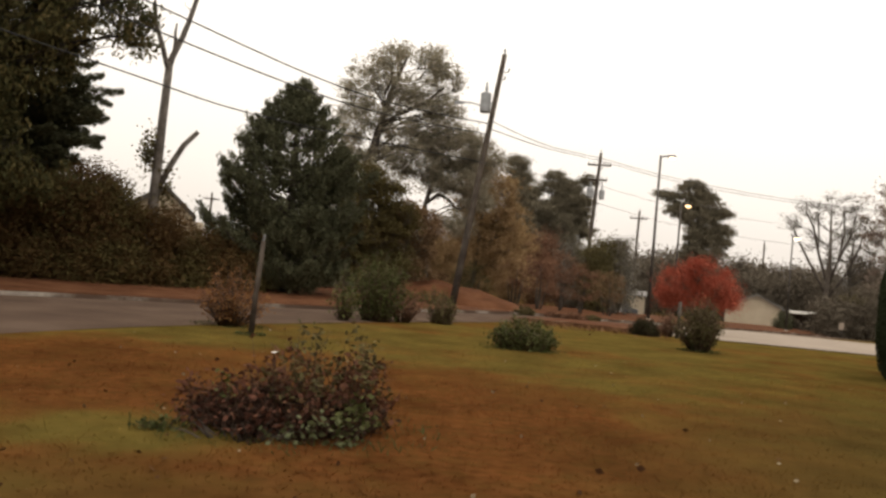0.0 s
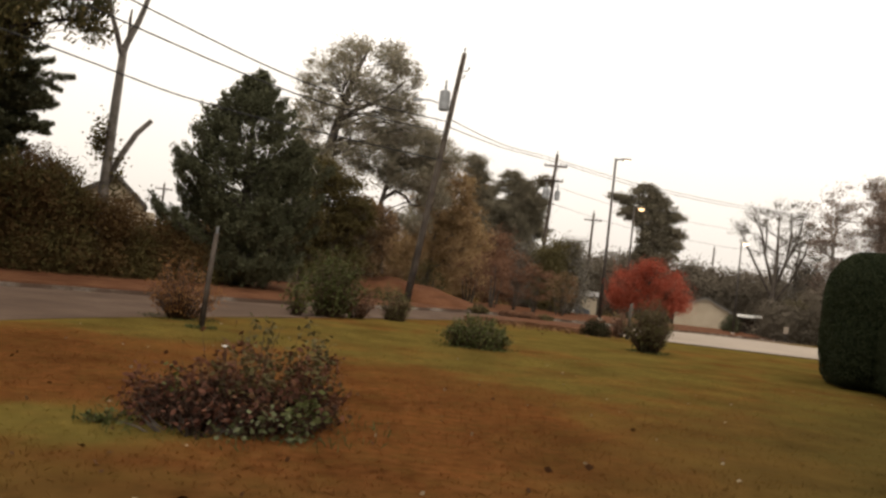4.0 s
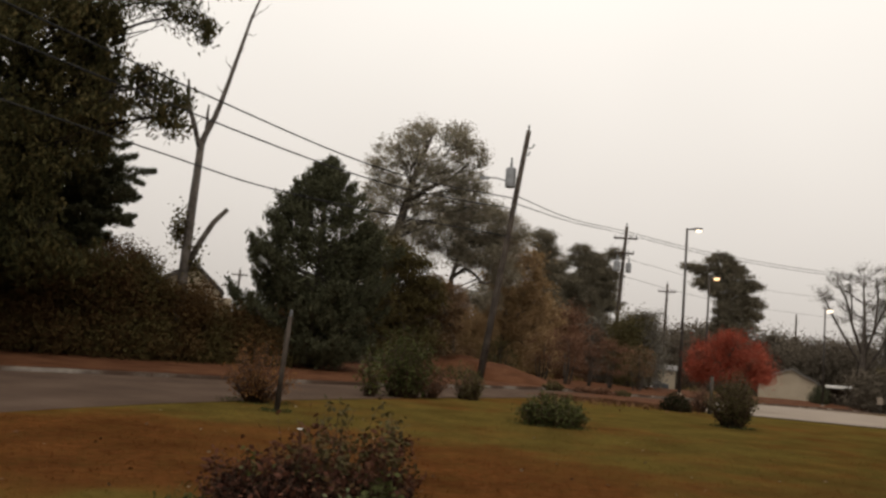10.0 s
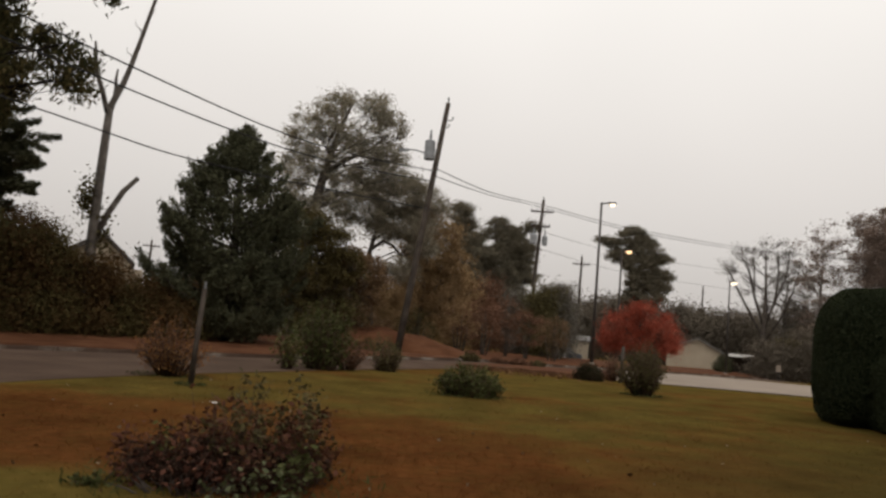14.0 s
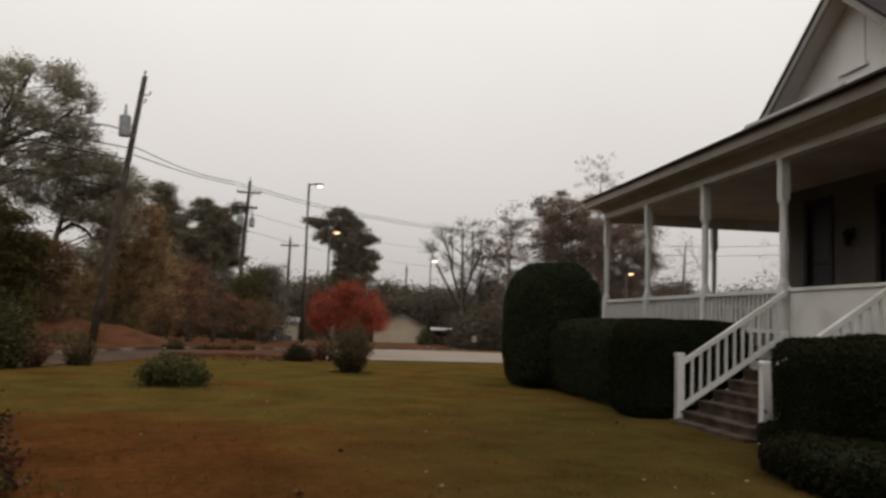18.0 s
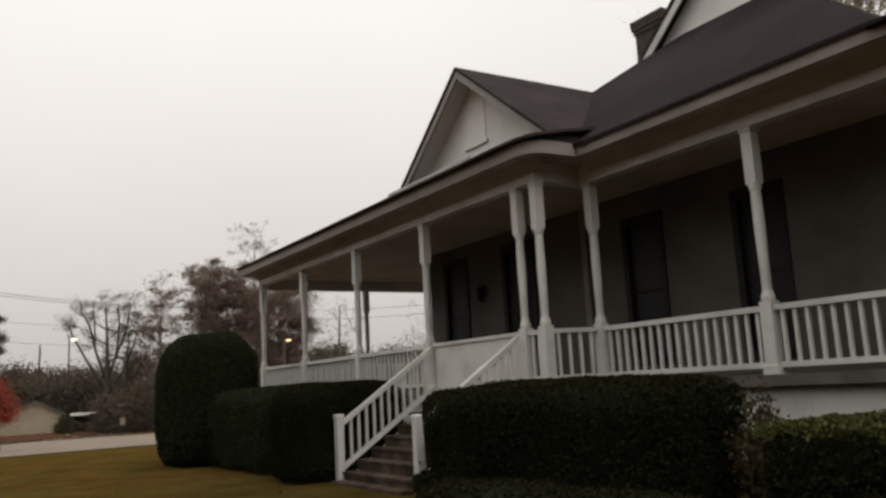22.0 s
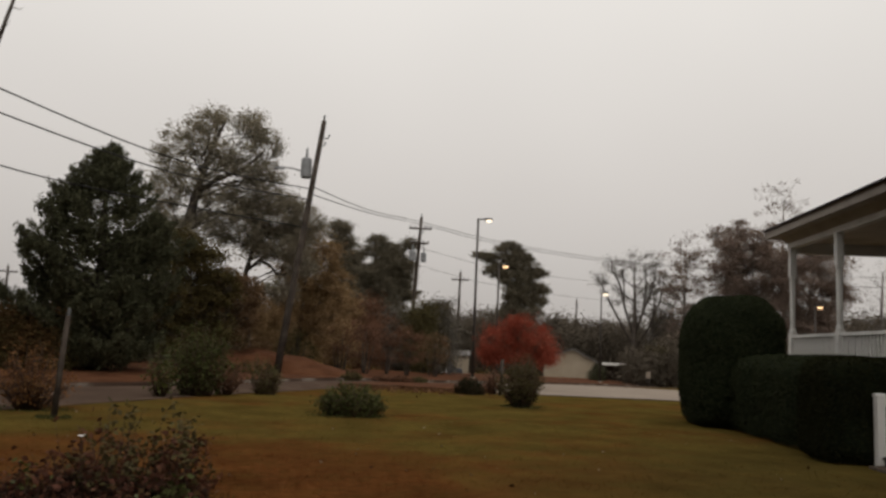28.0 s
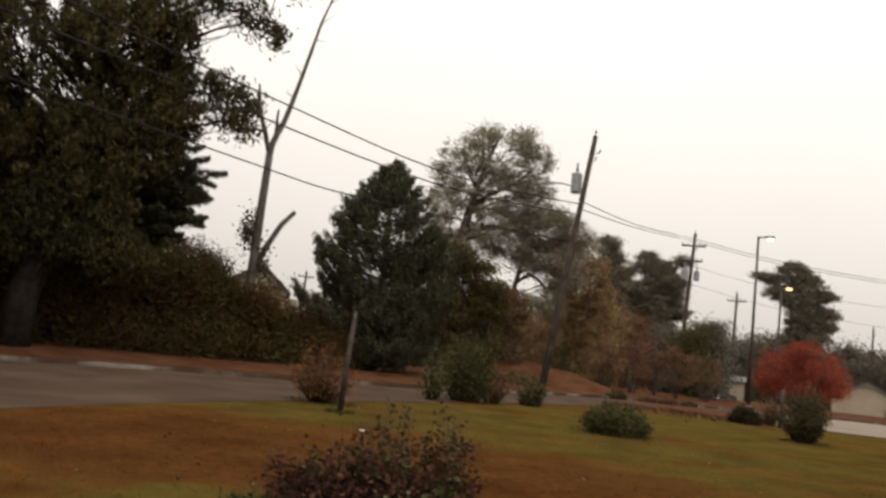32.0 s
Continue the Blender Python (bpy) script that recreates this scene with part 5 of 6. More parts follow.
part("limb", Geo().tube([(0.18, 0, 8.1), (0.2, 0, 8.6), (0.17, 0, 8.9), (0.19, 0, 9.25)], [0.07, 0.06, 0.05, 0.03], 8), DEAD_WOOD, dead, smooth=True)
part("limb", Geo().tube([(0.1, 0, rise(D, 3.9)), (0.45, -0.1, 4.4), (0.8, -0.15, 5.1), (1.22, -0.2, rise(D, 7.8))], [0.12, 0.105, 0.095, 0.08], 10), DEAD_WOOD, dead, "sawn-off side limb", smooth=True)
rngc = np.random.default_rng(4)
for x0, z0, reach in ((1.15, 12.0, 0.5), (1.28, 12.6, 0.7), (1.55, 13.5, 0.8), (0.85, 10.6, 0.4), (0.95, 11.1, 0.35), (1.7, 14.2, 0.6), (0.65, 9.7, 0.3), (-0.45, 9.0, 0.3), (-0.2, 8.4, 0.35)):
    s = Vector((x0, 0.02, z0))
    w = Vector((rngc.choice([-1, 1]) * rngc.uniform(0.3, 1), rngc.normal() * 0.5, rngc.uniform(0.3, 0.9))).normalized() * reach
    part("twig", Geo().tube([s, s + w * 0.5 + Vector((0, 0, 0.05)), s + w, s + w * 1.3 + Vector((0.05, 0, 0.12))], [0.022, 0.016, 0.01, 0.004], 6), DEAD_WOOD, dead, smooth=True)
rng = np.random.default_rng(5)
ivy = np.concatenate([rng.normal(size=(420, 3)) * np.array([0.17, 0.15, 0.42]) + np.array([-0.3, 0, 4.7]), rng.normal(size=(260, 3)) * np.array([0.16, 0.15, 0.5]) + np.array([0.3, 0, 3.6]), rng.normal(size=(60, 3)) * np.array([0.12, 0.1, 0.12]) + np.array([-0.45, 0, 8.35])])
part("ivy", leaf_mesh("ivy", ivy, 0.13, 0.09, LEAF_OLIVE, rng), LEAF_OLIVE, dead, "ivy on the trunk")


def conifer(name, m, label, h, radius, clumps, leaves, size, leaf, seed, profile, bottom=0.03, clump=0.5):
    """A cedar or pine: whorls of boughs on one straight stem; radius is its greatest spread."""
    rng = np.random.default_rng(seed)
    top = thing(name, m, label, "tree")
    wood = Geo().tube([(0, 0, -0.1), (0.05, 0, h * 0.4), (0, 0.05, h * 0.75), (0, 0, h)], [h * 0.026, h * 0.02, h * 0.011, 0.015], 10)
    pts, axes = [], []
    for i in range(clumps):
        k = rng.uniform(0, 1) ** 0.85
        z = h * (bottom + (1 - bottom) * k)
        j = 0
        while profile[j + 1][0] < k:
            j += 1
        (k0, r0), (k1, r1) = profile[j], profile[j + 1]
        full = radius * (r0 + (r1 - r0) * (k - k0) / (k1 - k0))
        w = rng.uniform(0, 2 * math.pi)
        r = full * rng.uniform(0.68, 1.14) * (1 + 0.4 * noise.noise(Vector((2.2 * math.cos(w) + seed, 1.8 * math.sin(w), z * 1.7)))) + 0.12
        out = Vector((math.cos(w), math.sin(w), 0))
        s = Vector((0, 0, max(0.3, z - r * 0.45)))
        line = [s, s + out * r * 0.4 + Vector((0, 0, 0.1 * r)), s + out * r * 0.8 + Vector((0, 0, 0.24 * r)), s + out * r + Vector((0, 0, 0.4 * r + 0.12))]
        wood.tube([spline(line, q / 6) for q in range(7)], [(0.012 + 0.014 * r) * (1 - 0.8 * q / 6) for q in range(7)], 5)
        side = Vector((-out.y, out.x, 0))
        for _ in range(4 + int(5 * r)):
            t = rng.uniform(0.25, 1.0) ** 0.75
            half = clump * (0.12 + 0.8 * (1 - t)) * min(1.0, 0.4 + 0.4 * r)
            tuft = spline(line, t) + side * rng.normal() * half + Vector((0, 0, 1)) * rng.normal() * half * 0.3
            lean = out * 0.55 + side * rng.normal() * 0.3 + Vector((0, 0, 0.75))
            for _ in range(rng.poisson(leaves / 9)):
                up = rng.uniform(-0.12, 0.26)
                pts.append(tuft + lean * up + Vector(rng.normal(size=3)) * 0.09 * (1.1 - 2.6 * max(0.0, up)))
                axes.append(lean)
    part("trunk", wood, BARK, top, smooth=True)
    part("crown", leaf_mesh("crown", np.array(pts), size, size * 0.36, leaf, rng, 0.0, np.array(axes), 3), leaf, top)
    return top


CEDAR_FORM = ((0, 0.7), (0.3, 0.95), (0.42, 1.0), (0.52, 0.97), (0.7, 0.8), (0.8, 0.62), (0.88, 0.4), (0.95, 0.18), (1.01, 0.0))
conifer("cedar_tree", stand(-11.15, 33.0), "dark green bushy cedar with a ragged crown", rise(33, 11.7), 2.65, 290, 215, 0.15, LEAF_CEDAR, 7, CEDAR_FORM, clump=0.62)
D = 42.0
tree("tree", stand(-4.6, D), "tall spreading tree with thin khaki autumn leaves", "tree",
     [(-1.6, 0, -0.1, 0.38), (-1.5, 0, 2.5, 0.33), (-1.25, 0, 5.5, 0.29), (-1.05, 0, 7.2, 0.25), (-0.6, 0, 9.4, 0.18), (-0.2, 0, 11.0, 0.12), (0.4, 0, 12.6, 0.05)],
     [(0.7, 0, 11.6, 2.4, 2.0, 1.6, 92), (-0.3, 0, 12.4, 1.0, 1.0, 0.7, 26), (1.8, 0, 12.4, 1.1, 1.1, 0.7, 22), (-1.3, 0, 11.4, 1.3, 1.3, 1.0, 40), (2.5, 0, 11.3, 0.8, 1.0, 0.9, 24), (-2.0, 0, 10.2, 1.0, 1.1, 0.8, 34), (0.5, 0, 9.6, 2.6, 1.8, 1.3, 120), (2.4, 0, 9.9, 1.0, 1.2, 0.8, 34), (-2.1, 0, 8.8, 1.1, 1.3, 0.9, 46), (-2.2, 0, 7.3, 1.0, 1.3, 1.0, 44), (0.6, 0, 8.1, 1.6, 1.5, 0.8, 60), (-0.4, 0, 6.8, 1.5, 1.4, 0.9, 56), (2.8, 0, 8.6, 1.6, 1.4, 0.6, 50)],
     0.44, 64, 0.115, LEAF_KHAKI, BARK, 22, limb=0.04, flat=0.75, twigs=1, fill=0.42, shoots=0.6,
     boughs=[[(-1.0, 0, 7.3, 0.15), (-0.3, 0, 7.75, 0.13), (1.1, 0, 7.95, 0.11), (2.2, 0, 7.9, 0.09), (3.2, 0, 8.2, 0.06), (4.4, 0, 8.3, 0.03)], [(-0.75, 0, 8.8, 0.13), (0.3, 0, 9.6, 0.1), (1.4, 0, 10.2, 0.08), (2.3, 0, 11.1, 0.05)]])
tree("tree", stand(-1.9, D + 0.6), "khaki-leaved tree with an arched side limb beside the pole", "tree",
     [(0.4, 0, -0.1, 0.18), (0.1, 0, 3.0, 0.15), (-0.1, 0, 5.1, 0.13), (0.2, 0, 6.4, 0.1), (0.7, 0, 8.2, 0.04)],
     [(1.2, 0, 8.1, 1.7, 1.4, 1.2, 120), (2.7, 0, 7.7, 1.0, 1.2, 1.0, 64), (-0.4, 0, 7.2, 1.6, 1.4, 0.9, 84), (2.0, 0, 6.5, 1.3, 1.2, 0.8, 70), (0.4, 0, 6.2, 1.0, 1.1, 0.5, 34), (2.6, 0, 5.6, 0.8, 1.0, 0.6, 34), (1.6, 0, 4.4, 1.0, 1.0, 0.7, 34)],
     0.44, 68, 0.115, LEAF_KHAKI, BARK, 26, limb=0.035, flat=0.75, twigs=1, fill=0.42, shoots=0.6,
     boughs=[[(-0.05, 0, 5.2, 0.09), (0.5, 0, 5.75, 0.08), (1.1, 0, 5.5, 0.07), (1.6, 0, 4.9, 0.05)]])
tree("tree", stand(-4.6, 39.0), "dense dark olive-brown young tree beside the cedar", "tree", [(-0.4, 0, -0.1, 0.14), (-0.4, 0, 2.0, 0.1), (-0.8, 0, 5.6, 0.04)],
     [(-0.9, 0, 5.6, 0.8, 0.9, 0.9, 50), (-1.6, 0, 4.4, 1.0, 1.0, 1.1, 60), (0.1, 0, 4.9, 0.9, 0.9, 0.9, 56), (0.6, 0, 3.9, 1.0, 1.0, 1.0, 60), (-0.8, 0, 3.2, 1.7, 1.2, 1.2, 90), (-0.3, 0, 1.7, 1.9, 1.2, 1.2, 90), (-2.4, 0, 2.4, 1.3, 1.1, 1.5, 80)], 0.46, 66, 0.12, LEAF_THICKET, BARK, 23, limb=0.03)
tree("tree", stand(-3.6, 41.0), "warm brown understorey tree", "tree", [(0.5, 0, -0.1, 0.14), (0.4, 0, 2.0, 0.1), (0.5, 0, 4.4, 0.04)],
     [(0.1, 0, 4.3, 0.9, 0.9, 0.8, 52), (1.1, 0, 3.9, 0.9, 0.9, 0.9, 52), (0.5, 0, 2.6, 1.5, 1.1, 1.0, 64), (0.8, 0, 1.3, 1.6, 1.0, 0.8, 50)], 0.42, 62, 0.12, LEAF_RUSSET, BARK, 24, limb=0.03)
tree("tree", stand(2.9, 47.0), "orange-brown autumn tree behind the pole", "tree", [(-1.1, 0, -0.1, 0.16), (-0.9, 0, 3.0, 0.13), (-0.6, 0, 7.4, 0.04)],
     [(-0.9, 0, 7.5, 1.0, 1.0, 0.9, 44), (0.2, 0, 6.7, 1.0, 1.0, 1.0, 50), (-1.6, 0, 6.2, 0.9, 1.0, 1.0, 44), (-0.5, 0, 5.4, 1.4, 1.1, 1.0, 60), (0.8, 0, 5.2, 0.9, 1.0, 1.0, 44), (0.3, 0, 4.0, 1.4, 1.1, 1.1, 56), (-1.4, 0, 4.2, 1.0, 1.0, 1.1, 40), (0.6, 0, 2.6, 1.3, 1.0, 0.9, 36), (-1.2, 0, 2.6, 0.9, 1.0, 0.7, 20)], 0.46, 62, 0.13, LEAF_ORANGE, BARK, 25, limb=0.03, fill=0.42)


def pine(az, d, el, w, seed, bare=0.3, label="dark green pine with open tiers of needles"):
    h = rise(d, el) - ground_z(*bearing(az, d).to_2d())
    rng = np.random.default_rng(seed)
    blobs = []
    for k in range(20):
        f = bare + (0.97 - bare) * (k + rng.uniform(0.1, 0.9)) / 20
        r = w * (1 - 0.74 * f ** 2.4) * rng.uniform(0.5, 1.1)
        blobs.append((rng.normal() * w * 0.2, 0, h * f, r * 0.85, r * 0.75, h * 0.05, 30))
    return tree("pine_tree", stand(az, d), label, "tree", [(0, 0, -0.1, 0.2), (0.1, 0, h * 0.5, 0.15), (0, 0, h * 0.97, 0.04)], blobs, 0.5, 84, 0.18, LEAF_PINE, BARK, seed, limb=0.035, flat=0.42, aspect=0.28, droop=-0.2)


pine(4.5, 66.0, 8.5, 3.1, 31, 0.1)
pine(6.6, 68.0, 7.6, 3.0, 32, 0.1)
pine(8.3, 70.0, 7.5, 2.4, 33, 0.1)
pine(5.6, 72.0, 6.6, 2.4, 37, 0.1)
pine(7.5, 73.0, 6.4, 2.4, 38, 0.1)
D = 76.0
tree("pine_tree", stand(16.0, D), "large round-headed pine behind the red tree", "tree", [(0.3, 0, -0.1, 0.32), (0.1, 0, 5, 0.26), (-0.3, 0, 9.5, 0.12), (-0.5, 0, 12.0, 0.05)],
     [(-0.1, 0, 11.6, 1.3, 1.3, 0.95, 70), (-2.0, 0, 11.1, 0.8, 0.8, 0.45, 22), (-3.1, 0, 11.25, 0.35, 0.4, 0.15, 6), (0.9, 0, 10.7, 1.3, 1.3, 0.9, 60), (2.3, 0, 9.8, 0.95, 1.0, 0.45, 32), (-1.3, 0, 9.9, 1.2, 1.2, 0.6, 40), (0.5, 0, 9.3, 1.8, 1.5, 0.9, 80), (2.3, 0, 8.3, 1.0, 1.0, 0.5, 30), (2.5, 0, 7.3, 0.8, 0.9, 0.4, 26), (0.9, 0, 7.7, 2.0, 1.6, 0.9, 90), (0.9, 0, 6.3, 1.9, 1.5, 1.0, 84), (0.9, 0, 4.6, 1.7, 1.4, 1.0, 60), (0.9, 0, 3.2, 1.9, 1.4, 1.0, 60)],
     0.46, 110, 0.2, LEAF_PINE, BARK, 35, limb=0.03, flat=0.6, aspect=0.32)
D = 36.0
tree("red_maple", stand(16.6, D), "small bright red autumn maple beside the lot", "tree", [(0, 0, -0.1, 0.07), (0.02, 0, 0.7, 0.06), (0, 0, 2.4, 0.02)],
     [(0.1, 0, 2.2, 1.0, 0.9, 0.7, 84), (0.1, 0, 2.75, 0.7, 0.6, 0.35, 30), (-0.8, 0, 2.1, 0.75, 0.7, 0.65, 48), (0.95, 0, 2.05, 0.7, 0.7, 0.65, 48), (-1.25, 0, 1.55, 0.5, 0.6, 0.42, 40), (1.3, 0, 1.5, 0.5, 0.6, 0.42, 40), (0.0, 0, 1.45, 1.3, 0.8, 0.42, 90), (-1.0, 0, 1.2, 0.6, 0.5, 0.25, 26), (1.0, 0, 1.2, 0.6, 0.5, 0.25, 26)], 0.34, 58, 0.065, LEAF_RED, BARK, 36, limb=0.02, twigs=1, fill=0.36, flat=0.8)
for i, (az, d, h, w, lf) in enumerate(((4.6, 50, 3.3, 1.2, LEAF_RUST), (6.2, 49, 3.5, 1.3, LEAF_RUST), (7.7, 51, 3.8, 1.2, LEAF_RUST), (9.2, 52, 3.2, 1.3, LEAF_RUST), (10.9, 54, 3.0, 1.2, LEAF_RUSSET), (1.6, 46, 2.6, 1.2, LEAF_OLIVE))):
    rngc = np.random.default_rng(60 + i)
    top = tree("crepe_myrtle", stand(az, d), "small many-stemmed tree with sparse rusty leaves", "tree", [(0, 0, -0.05, 0.05), (0.1, 0, h * 0.4, 0.04), (0.05, 0, h * 0.8, 0.015)],
               [(0, 0, h * 0.72, w, w * 0.8, h * 0.28, 46), (0, 0, h * 0.45, w * 0.8, w * 0.6, h * 0.2, 18)], 0.36, 30, 0.1, lf, BARK, 60 + i, limb=0.02, twigs=1, group="row of small trees along the road")
    g = Geo()
    for k in range(4):
        x = rngc.uniform(-0.5, 0.5)
        g.tube([(x * 0.3, rngc.uniform(-0.1, 0.1), -0.05), (x * 0.7, 0, h * 0.25), (x * 1.1, 0, h * 0.6)], [0.05, 0.04, 0.02], 6)
    part("side_stem", g, BARK, top, smooth=True)

# ---- far trees to the right ----
def bare_tree(az, d, el, w, seed, leaf, leaves, label, clumps=60, twigs=4, bark=GREY_BARK, low=0.35, clump=0.75, limb=0.05):
    h = rise(d, el) - ground_z(*bearing(az, d).to_2d())
    return tree("tree", stand(az, d), label, "tree", [(0, 0, -0.1, 0.3), (0.1, 0, h * 0.25, 0.24), (-0.1, 0, h * 0.55, 0.16), (0.1, 0, h * 0.85, 0.05)],
                [(0, 0, h * 0.7, w, w * 0.8, h * 0.3, clumps), (0, 0, h * low, w * 0.8, w * 0.7, h * 0.2, clumps // 3)], clump, leaves * 1.7, 0.2, leaf, bark, seed, limb=limb, twigs=twigs)


h = rise(98, 6.6) - ground_z(*bearing(24.2, 98).to_2d())
tree("tree", stand(24.2, 98), "bare grey tree with thick lopped limbs", "tree", [(0.2, 0, -0.1, 0.42), (0.1, 0, h * 0.2, 0.36), (0.2, 0, h * 0.38, 0.28), (0.3, 0, h * 0.6, 0.18), (0.1, 0, h * 0.95, 0.07)],
     [(x, 0, h * z, 1.0, 0.9, h * 0.1, 16) for x, z in ((-3.7, 0.82), (-2.6, 0.92), (-1.3, 0.9), (0.1, 0.98), (1.3, 0.97), (2.6, 0.95), (3.5, 0.83), (-2.0, 0.7), (2.2, 0.74))], 0.7, 22, 0.16, LEAF_FAR, BARK, 71, limb=0.05, twigs=5,
     boughs=[[(0.2, 0, h * 0.3, 0.161), (-1.4, 0, h * 0.5, 0.136), (-2.8, 0, h * 0.68, 0.105), (-3.6, 0, h * 0.8, 0.062)], [(0.2, 0, h * 0.38, 0.161), (-0.9, 0, h * 0.62, 0.136), (-1.5, 0, h * 0.8, 0.105), (-2.4, 0, h * 0.92, 0.062)], [(-0.9, 0, h * 0.62, 0.099), (-1.0, 0, h * 0.8, 0.081), (-1.2, 0, h * 0.92, 0.050)],
             [(0.2, 0, h * 0.36, 0.161), (1.2, 0, h * 0.58, 0.136), (1.5, 0, h * 0.8, 0.099), (1.3, 0, h * 0.97, 0.062)], [(1.2, 0, h * 0.58, 0.124), (2.2, 0, h * 0.76, 0.099), (2.6, 0, h * 0.94, 0.062)], [(0.2, 0, h * 0.26, 0.149), (1.9, 0, h * 0.46, 0.124), (3.0, 0, h * 0.66, 0.093), (3.5, 0, h * 0.82, 0.056)]])
bare_tree(25.6, 102, 5.6, 3.4, 78, LEAF_FAR, 26, "bare grey tree with many upright limbs", 70, 6, bark=BARK, limb=0.1, low=0.5)
bare_tree(27.6, 96, 8.2, 2.6, 72, LEAF_PINK, 44, "thin pinkish-brown autumn tree", 70, 4, bark=GREY_BARK, clump=0.9)
bare_tree(30.2, 97, 9.5, 2.6, 80, LEAF_PINK, 70, "airy pinkish autumn tree beyond the lot", 60, 3, bark=GREY_BARK, clump=0.9)
bare_tree(31.8, 94, 9.0, 4.2, 73, LEAF_PINK, 140, "pinkish-brown autumn tree beyond the lot", 170, 2, bark=GREY_BARK, clump=1.1)
bare_tree(33.6, 97, 12.2, 3.6, 74, LEAF_PINK, 14, "tall thin tree with bare upper twigs", 70, 7, bark=GREY_BARK)
bare_tree(35.2, 92, 7.8, 4.2, 75, LEAF_PINK, 150, "dull brown tree behind the porch", 140, 1, bark=GREY_BARK, clump=1.1)
bare_tree(39.2, 94, 7.2, 3.8, 76, LEAF_FAR, 4, "bare tree with dark branches behind the porch", 34, 8, bark=GREY_BARK)
bare_tree(45.5, 88, 6.0, 3.8, 77, LEAF_FAR, 3, "bare spreading tree behind the porch", 30, 8, bark=GREY_BARK)


def wood_tree(az, d, el, w, seed, leaf, label, clumps=60, leaves=40):
    """A distant woodland tree, leafy to the ground."""
    h = rise(d, el) - ground_z(*bearing(az, d).to_2d())
    top = tree("tree", stand(az, d), label, "tree", [(0, 0, -0.1, 0.26), (0.1, 0, h * 0.5, 0.16), (0, 0, h * 0.9, 0.04)],
                [(0, 0, h * 0.68, w * 0.9, w * 0.7, h * 0.27, clumps), (0, 0, h * 0.3, w, w * 0.7, h * 0.28, clumps)], d / 62, leaves * 1.9, d * 0.0026, leaf, BARK, seed, limb=0.05, group="woods beyond the road", sides=5, shoots=0.25)
    core = bmesh.new()
    bmesh.ops.create_icosphere(core, subdivisions=3, radius=1.0)
    for v in core.verts:
        q = v.co * (0.78 + 0.5 * noise.noise(v.co * 2.3 + Vector((seed, 0, 0))))
        v.co = Vector((q.x * w * 0.85, q.y * w * 0.6, max(-0.05, h * 0.42 + q.z * h * 0.44)))
    me = bpy.data.meshes.new("thicket")
    core.to_mesh(me)
    core.free()
    me.materials.append(leaf)
    part("thicket", me, leaf, top)
    return top


for i in range(40):
    rngc = np.random.default_rng(200 + i)
    wood_tree(9.0 + i * 1.15 + rngc.uniform(-0.5, 0.5), rngc.uniform(108, 130), rngc.uniform(1.9, 3.5), rngc.uniform(2.4, 3.6), 200 + i, LEAF_GREY, "distant grey winter tree")
for i in range(20):
    rngc = np.random.default_rng(600 + i)
    az = 24.9 + i * 1.2
    wood_tree(az, rngc.uniform(84, 90), rngc.uniform(0.8, 1.9), rngc.uniform(1.6, 2.3), 600 + i, (LEAF_GREY, LEAF_THICKET, LEAF_GREY)[i % 3], "dark thicket beyond the lot", 44, 44)
for i in range(5):
    wood_tree(18.4 + i * 1.4, 112, 1.6 + 0.3 * (i % 2), 2.4, 640 + i, LEAF_GREY, "dark thicket behind the far house", 50, 44)
for i in range(24):
    rngc = np.random.default_rng(300 + i)
    az = -46 + i * 2.0 + rngc.uniform(-0.6, 0.6)
    if -22 < az < -15:
        continue
    wood_tree(az, rngc.uniform(50, 64), rngc.uniform(2.0, 3.0), rngc.uniform(1.8, 2.6), 300 + i, ((LEAF_OLIVE, LEAF_BRUSH, LEAF_ORANGE) if az < -12 else (LEAF_FAR, LEAF_RUST, LEAF_ORANGE))[i % 3], "brown woodland tree beyond the road")
for i, (az, d, el, w, lf) in enumerate(((-8.5, 47, 4.6, 1.6, LEAF_KHAKI), (-6.0, 49, 4.2, 1.7, LEAF_ORANGE), (-3.8, 50, 4.8, 1.7, LEAF_KHAKI), (-1.6, 52, 4.4, 1.7, LEAF_ORANGE), (0.4, 54, 4.0, 1.7, LEAF_ORANGE), (2.2, 55, 5.6, 1.6, LEAF_ORANGE), (4.2, 57, 4.4, 1.6, LEAF_ORANGE), (6.0, 60, 3.6, 1.8, LEAF_RUST), (8.0, 62, 3.2, 1.8, LEAF_FAR), (10.0, 64, 2.8, 1.8, LEAF_FAR), (11.0, 66, 2.6, 1.6, LEAF_FAR), (10.2, 60, 3.7, 1.2, LEAF_OLIVE), (11.2, 61, 4.1, 1.3, LEAF_FAR), (-10.5, 46, 3.4, 1.7, LEAF_OLIVE))):
    wood_tree(az, d, el, w, 400 + i, lf, "russet understorey tree in the wood")

bare_tree(62.6, 36, 25.5, 2.1, 79, LEAF_FAR, 0, "bare tree with black twigs behind the chimney", 40, 6, bark=BARK, low=0.5)
tree("tree", stand(75.0, 34.0), "tall leafy tree behind the house", "tree", [(0, 0, -0.1, 0.35), (0.2, 0, 8, 0.25), (0, 0, 17, 0.05)],
     [(0, 0, 16, 3.2, 3, 2.4, 60), (-1.5, 0, 12.5, 3.2, 3, 2.2, 60), (1.5, 0, 9.5, 3.4, 3, 2.2, 50)], 0.9, 70, 0.2, LEAF_KHAKI, BARK, 80, sides=5)

